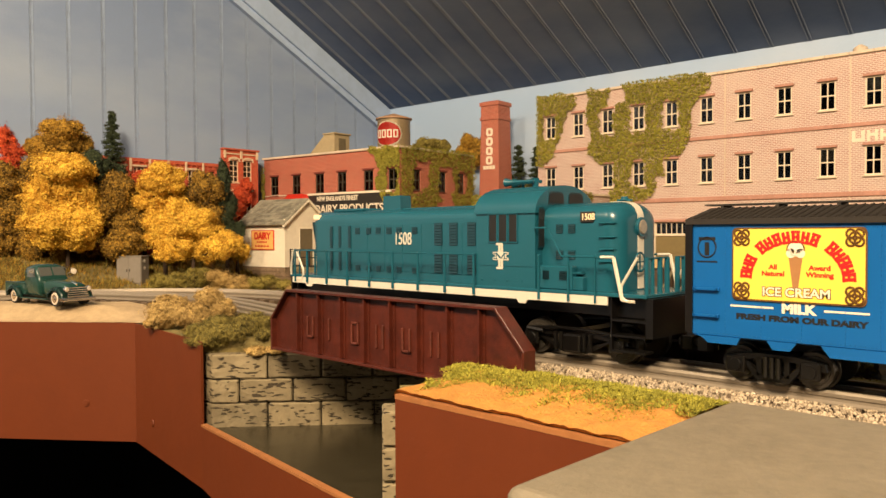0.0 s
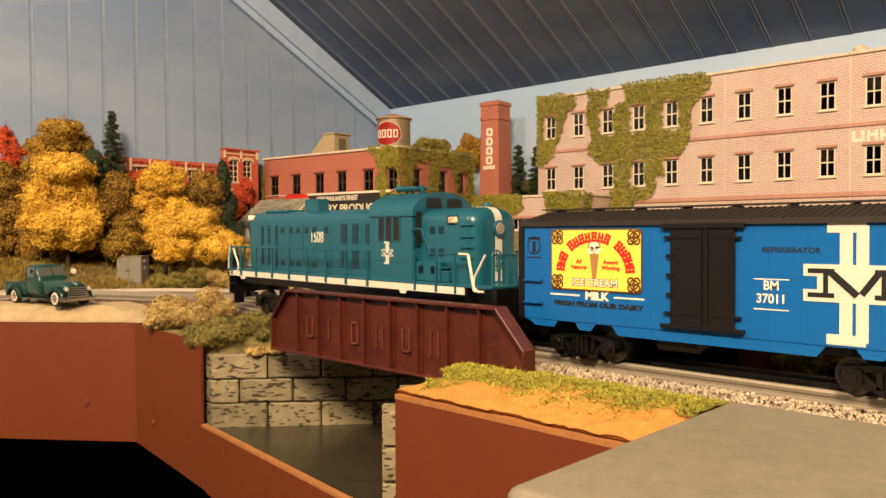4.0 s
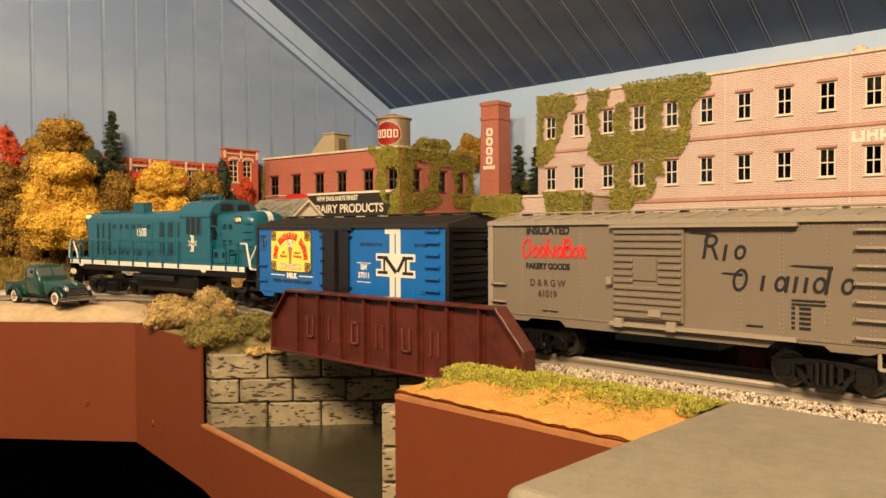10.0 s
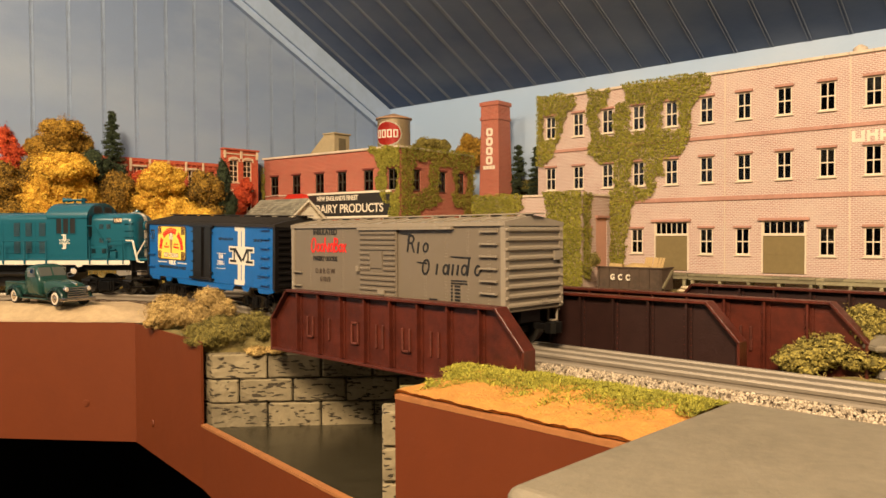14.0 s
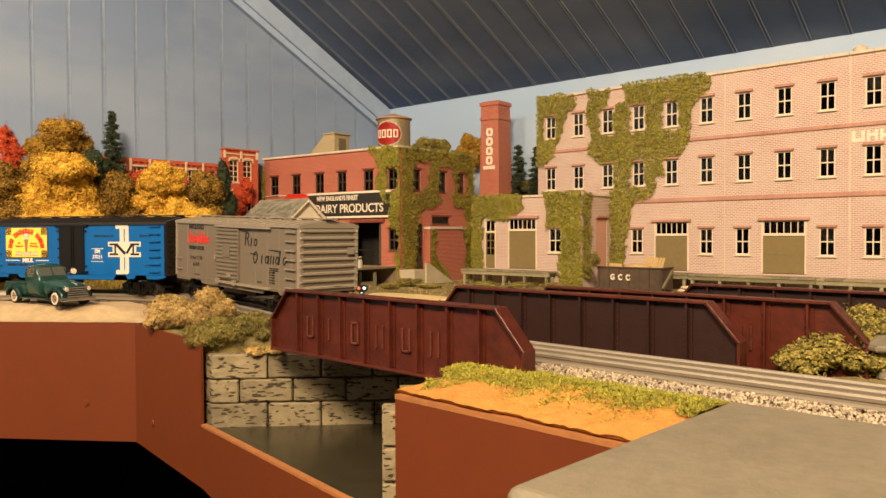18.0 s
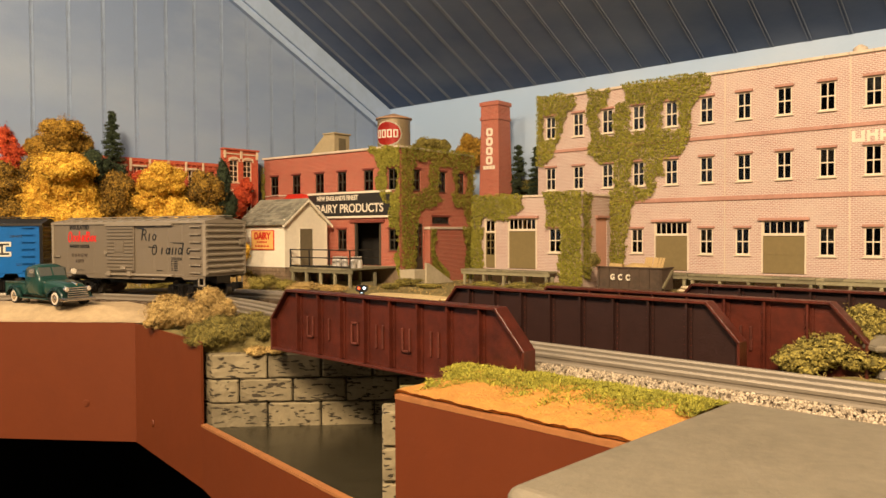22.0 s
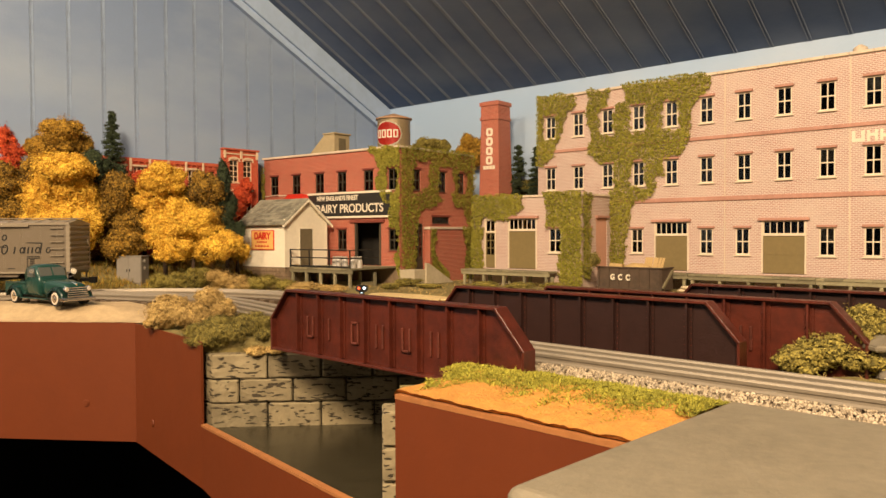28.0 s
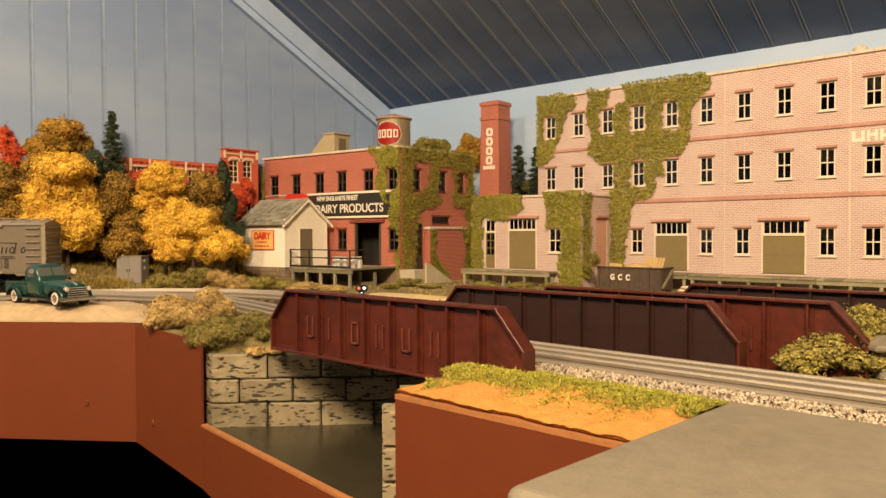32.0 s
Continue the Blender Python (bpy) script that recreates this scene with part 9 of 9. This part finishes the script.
    b = B()
    box(b, -0.0650, -0.0215, -0.0148, 0.0148, 0.0095, 0.0110)
    part("bed_floor", b, M_RUBBER, root)
    b = B()
    box(b, -0.0672, -0.0658, -0.0160, 0.0160, 0.0105, 0.0240, 0.0004)
    part("tailgate", b, M_GREEN, root)
    for i in range(5):
        b = B()
        z = 0.0108 + i * 0.0024
        hw = 0.0125 - i * 0.0004
        box(b, 0.0555, 0.0598 - i * 0.0004, -hw, hw, z - 0.0007, z + 0.0007, 0.0003)
        part("grille_bar", b, M_CHROME, root, "chrome grille bar")
    b = B()
    for x0, x1, h in ((0.0605, 0.0625, 0.0195),):
        box(b, x0, x1, -h, h, 0.0062, 0.0098, 0.0006)
        for sd in (-1, 1):
            box(b, 0.0560, 0.0612, sd * 0.0190 - 0.0008, sd * 0.0190 + 0.0008, 0.0064, 0.0096, 0.0004)
    part("bumper", b, M_CHROME, root, "chrome front bumper")
    b = B()
    rod(b, (0.0470, 0, 0.0262), (0.0560, 0, 0.0238), 0.0008, 0.0011, 8)
    part("hood_ornament", b, M_CHROME, root)
    b = B()
    box(b, -0.064, 0.056, -0.010, 0.010, 0.0050, 0.0110)
    part("chassis", b, M_RUBBER, root)


M_CARGLASS = mat("dark_car_glass", (0.09, 0.095, 0.085), 0.08, vary=0.1)
pickup()


def cabinet():
    fwd = Vector((-0.700, 0.714, 0))
    m = Matrix.Translation((-0.6400, 0.0990, ZG)) @ Matrix.Rotation(math.atan2(0.70, 0.714) - 0.10, 4, "Z")
    root = thing("relay_cabinet", m, "grey steel two-door relay cabinet beside the far track", "cabinet")
    z0, z1 = 0.0, 0.0525
    b = B()
    box(b, -0.0205, 0.0195, -0.010, 0.014, z0, z1, 0.0006)
    part("body", b, M_STEELGREY, root)
    b = B()
    box(b, -0.0215, 0.0205, -0.0112, 0.015, z1, z1 + 0.0016, 0.0004)
    part("lid", b, M_STEELGREY, root)
    for x0, x1 in ((-0.0195, -0.0008), (-0.0002, 0.0185)):
        b = B()
        box(b, x0, x1, -0.0108, -0.0100, 0.012, z1 - 0.002, 0.0002)
        d = part("door", b, M_STEELGREY, root)
        b = B()
        xm = x1 - 0.002 if x0 < -0.01 else x0 + 0.002
        box(b, xm - 0.0006, xm + 0.0006, -0.0118, -0.0108, 0.0300, 0.0345)
        part("handle", b, M_CHROME, d)
    for z in (0.035, 0.046):
        b = B()
        rod(b, (0.0195, 0.000, z), (0.0203, 0.000, z), 0.0026, n=12)
        part("meter", b, M_CAN, root, "round meter")


cabinet()


def signal():
    p = Vector((-0.2680, 0.2490, ZG + 0.0025))
    root = thing("dwarf_signal", Matrix.Translation(p) @ Matrix.Rotation(math.atan2(0.714, 0.70) - math.pi / 4 + radians(40), 4, "Z"), "small black dwarf signal with red and white lights lit", "signal")
    b = B()
    box(b, -0.0035, 0.0035, -0.003, 0.003, -0.003, 0.004, 0.0004)
    part("base", b, M_IRON, root)
    b = B()
    for x in (-0.0036, 0.0036):
        rod(b, (x, -0.0025, 0.0105), (x, 0.0025, 0.0105), 0.0048, n=18)
    box(b, -0.0036, 0.0036, -0.0025, 0.0025, 0.0055, 0.0153)
    rod(b, (0, -0.0025, 0.0062), (0, 0.0025, 0.0062), 0.0040, n=18)
    part("head", b, M_IRON, root)
    for x, z, mm, r in ((-0.0036, 0.0112, M_SIGRED, 0.0018), (0.0036, 0.0110, M_SIGBLUE, 0.0021), (0.0, 0.0052, M_SIGBLUE, 0.0008)):
        b = B()
        rod(b, (x, -0.0024, z), (x, -0.0031, z), r, r * 0.9, 14)
        part("lens", b, mm, root)


signal()


def stub_post():
    root = thing("concrete_post", Matrix.Translation((0.3900, 0.1110, ZG)) @ Matrix.Rotation(radians(44), 4, "Z"), "grey concrete post with a pale cap beside the bush", "post")
    b = B()
    box(b, -0.0090, 0.0090, -0.0090, 0.0090, 0, 0.0180, 0.0008)
    part("shaft", b, M_STEELGREY, root)
    b = B()
    box(b, -0.0145, 0.0145, -0.0145, 0.0145, 0.0168, 0.0205, 0.0010)
    prism(b, [(-0.0140, 0.0205), (0.0140, 0.0205), (0.004, 0.0240), (-0.004, 0.0240)], -0.0135, 0.0135, "y")
    part("cap", b, M_SLAB, root)


stub_post()
# ---------------------------------------------------------------- what moves: the train pulls away to the far curve and halts
RUN = [(0.0, 0.1437), (0.5, 0.1428), (1.0, 0.1325), (1.5, 0.1184), (2.0, 0.1050), (2.5, 0.0885), (3.0, 0.0715), (3.5, 0.0541), (4.5, 0.0165), (5.5, -0.0240),
       (6.5, -0.0745), (7.5, -0.1270), (8.5, -0.1833), (9.5, -0.2372), (10.5, -0.2915), (11.5, -0.3474), (12.5, -0.4030), (13.5, -0.4560), (14.5, -0.5122),
       (15.5, -0.5700), (16.5, -0.6270), (17.5, -0.6822), (18.5, -0.7352), (19.5, -0.7950), (20.5, -0.8437), (21.5, -0.8835), (22.5, -0.9210), (23.5, -0.9600),
       (24.5, -0.9950), (25.5, -1.0340), (26.5, -1.0710), (27.5, -1.1075), (28.0, -1.1285), (28.5, -1.1500), (28.85, -1.1635), (29.1, -1.1640), (32.0, -1.1640)]


def run_at(t):
    """Where the locomotive's middle is at t, gliding through RUN."""
    for i in range(len(RUN) - 1):
        (t0, s0), (t1, s1) = RUN[i], RUN[i + 1]
        if t <= t1:
            def slope(j):
                if j <= 0 or j >= len(RUN) - 1:
                    return 0.0
                a = (RUN[j][1] - RUN[j - 1][1]) / (RUN[j][0] - RUN[j - 1][0])
                b = (RUN[j + 1][1] - RUN[j][1]) / (RUN[j + 1][0] - RUN[j][0])
                return 0.0 if a * b <= 0 else 2 * a * b / (a + b)
            h = t1 - t0
            u = (t - t0) / h
            return (2 * u ** 3 - 3 * u ** 2 + 1) * s0 + (u ** 3 - 2 * u ** 2 + u) * h * slope(i) + (-2 * u ** 3 + 3 * u ** 2) * s1 + (u ** 3 - u ** 2) * h * slope(i + 1)
    return RUN[-1][1]


def car_pose(s, b):
    p, q = on_line(s - b)[0], on_line(s + b)[0]
    c, d = (p + q) / 2, q - p
    h = math.atan2(d.y, d.x)
    return Matrix.Translation((c.x, c.y, ZR + c.z)) @ Matrix.Rotation(h, 4, "Z") @ Matrix.Rotation(-math.atan2(d.z, d.xy.length), 4, "Y"), h


def motions():
    steps = [i * 0.2 for i in range(161)]
    fine = [i * 0.15 for i in range(196)] + [30.0, 32.0]
    for (root, bogies, b), back in ((LOCO, 0.0145), (REEFER, 0.3112), (BOXCAR, 0.5805)):
        walk(root, [(t, car_pose(run_at(t) + back, b)[0]) for t in steps])
        for tr, x, sets in bogies:
            rows = []
            for t in steps[::2] + [32.0]:
                s = run_at(t) + back
                h = on_line(s + x)[1] - car_pose(s, b)[1]
                rows.append((t, Matrix.Translation((x, 0, 0)) @ Matrix.Rotation(h, 4, "Z")))
            walk(tr, rows)
            for ws, r in sets:
                at = ws.location.copy()
                walk(ws, [(t, Matrix.Translation(at) @ Matrix.Rotation(run_at(t) / r, 4, "Y")) for t in fine])


motions()
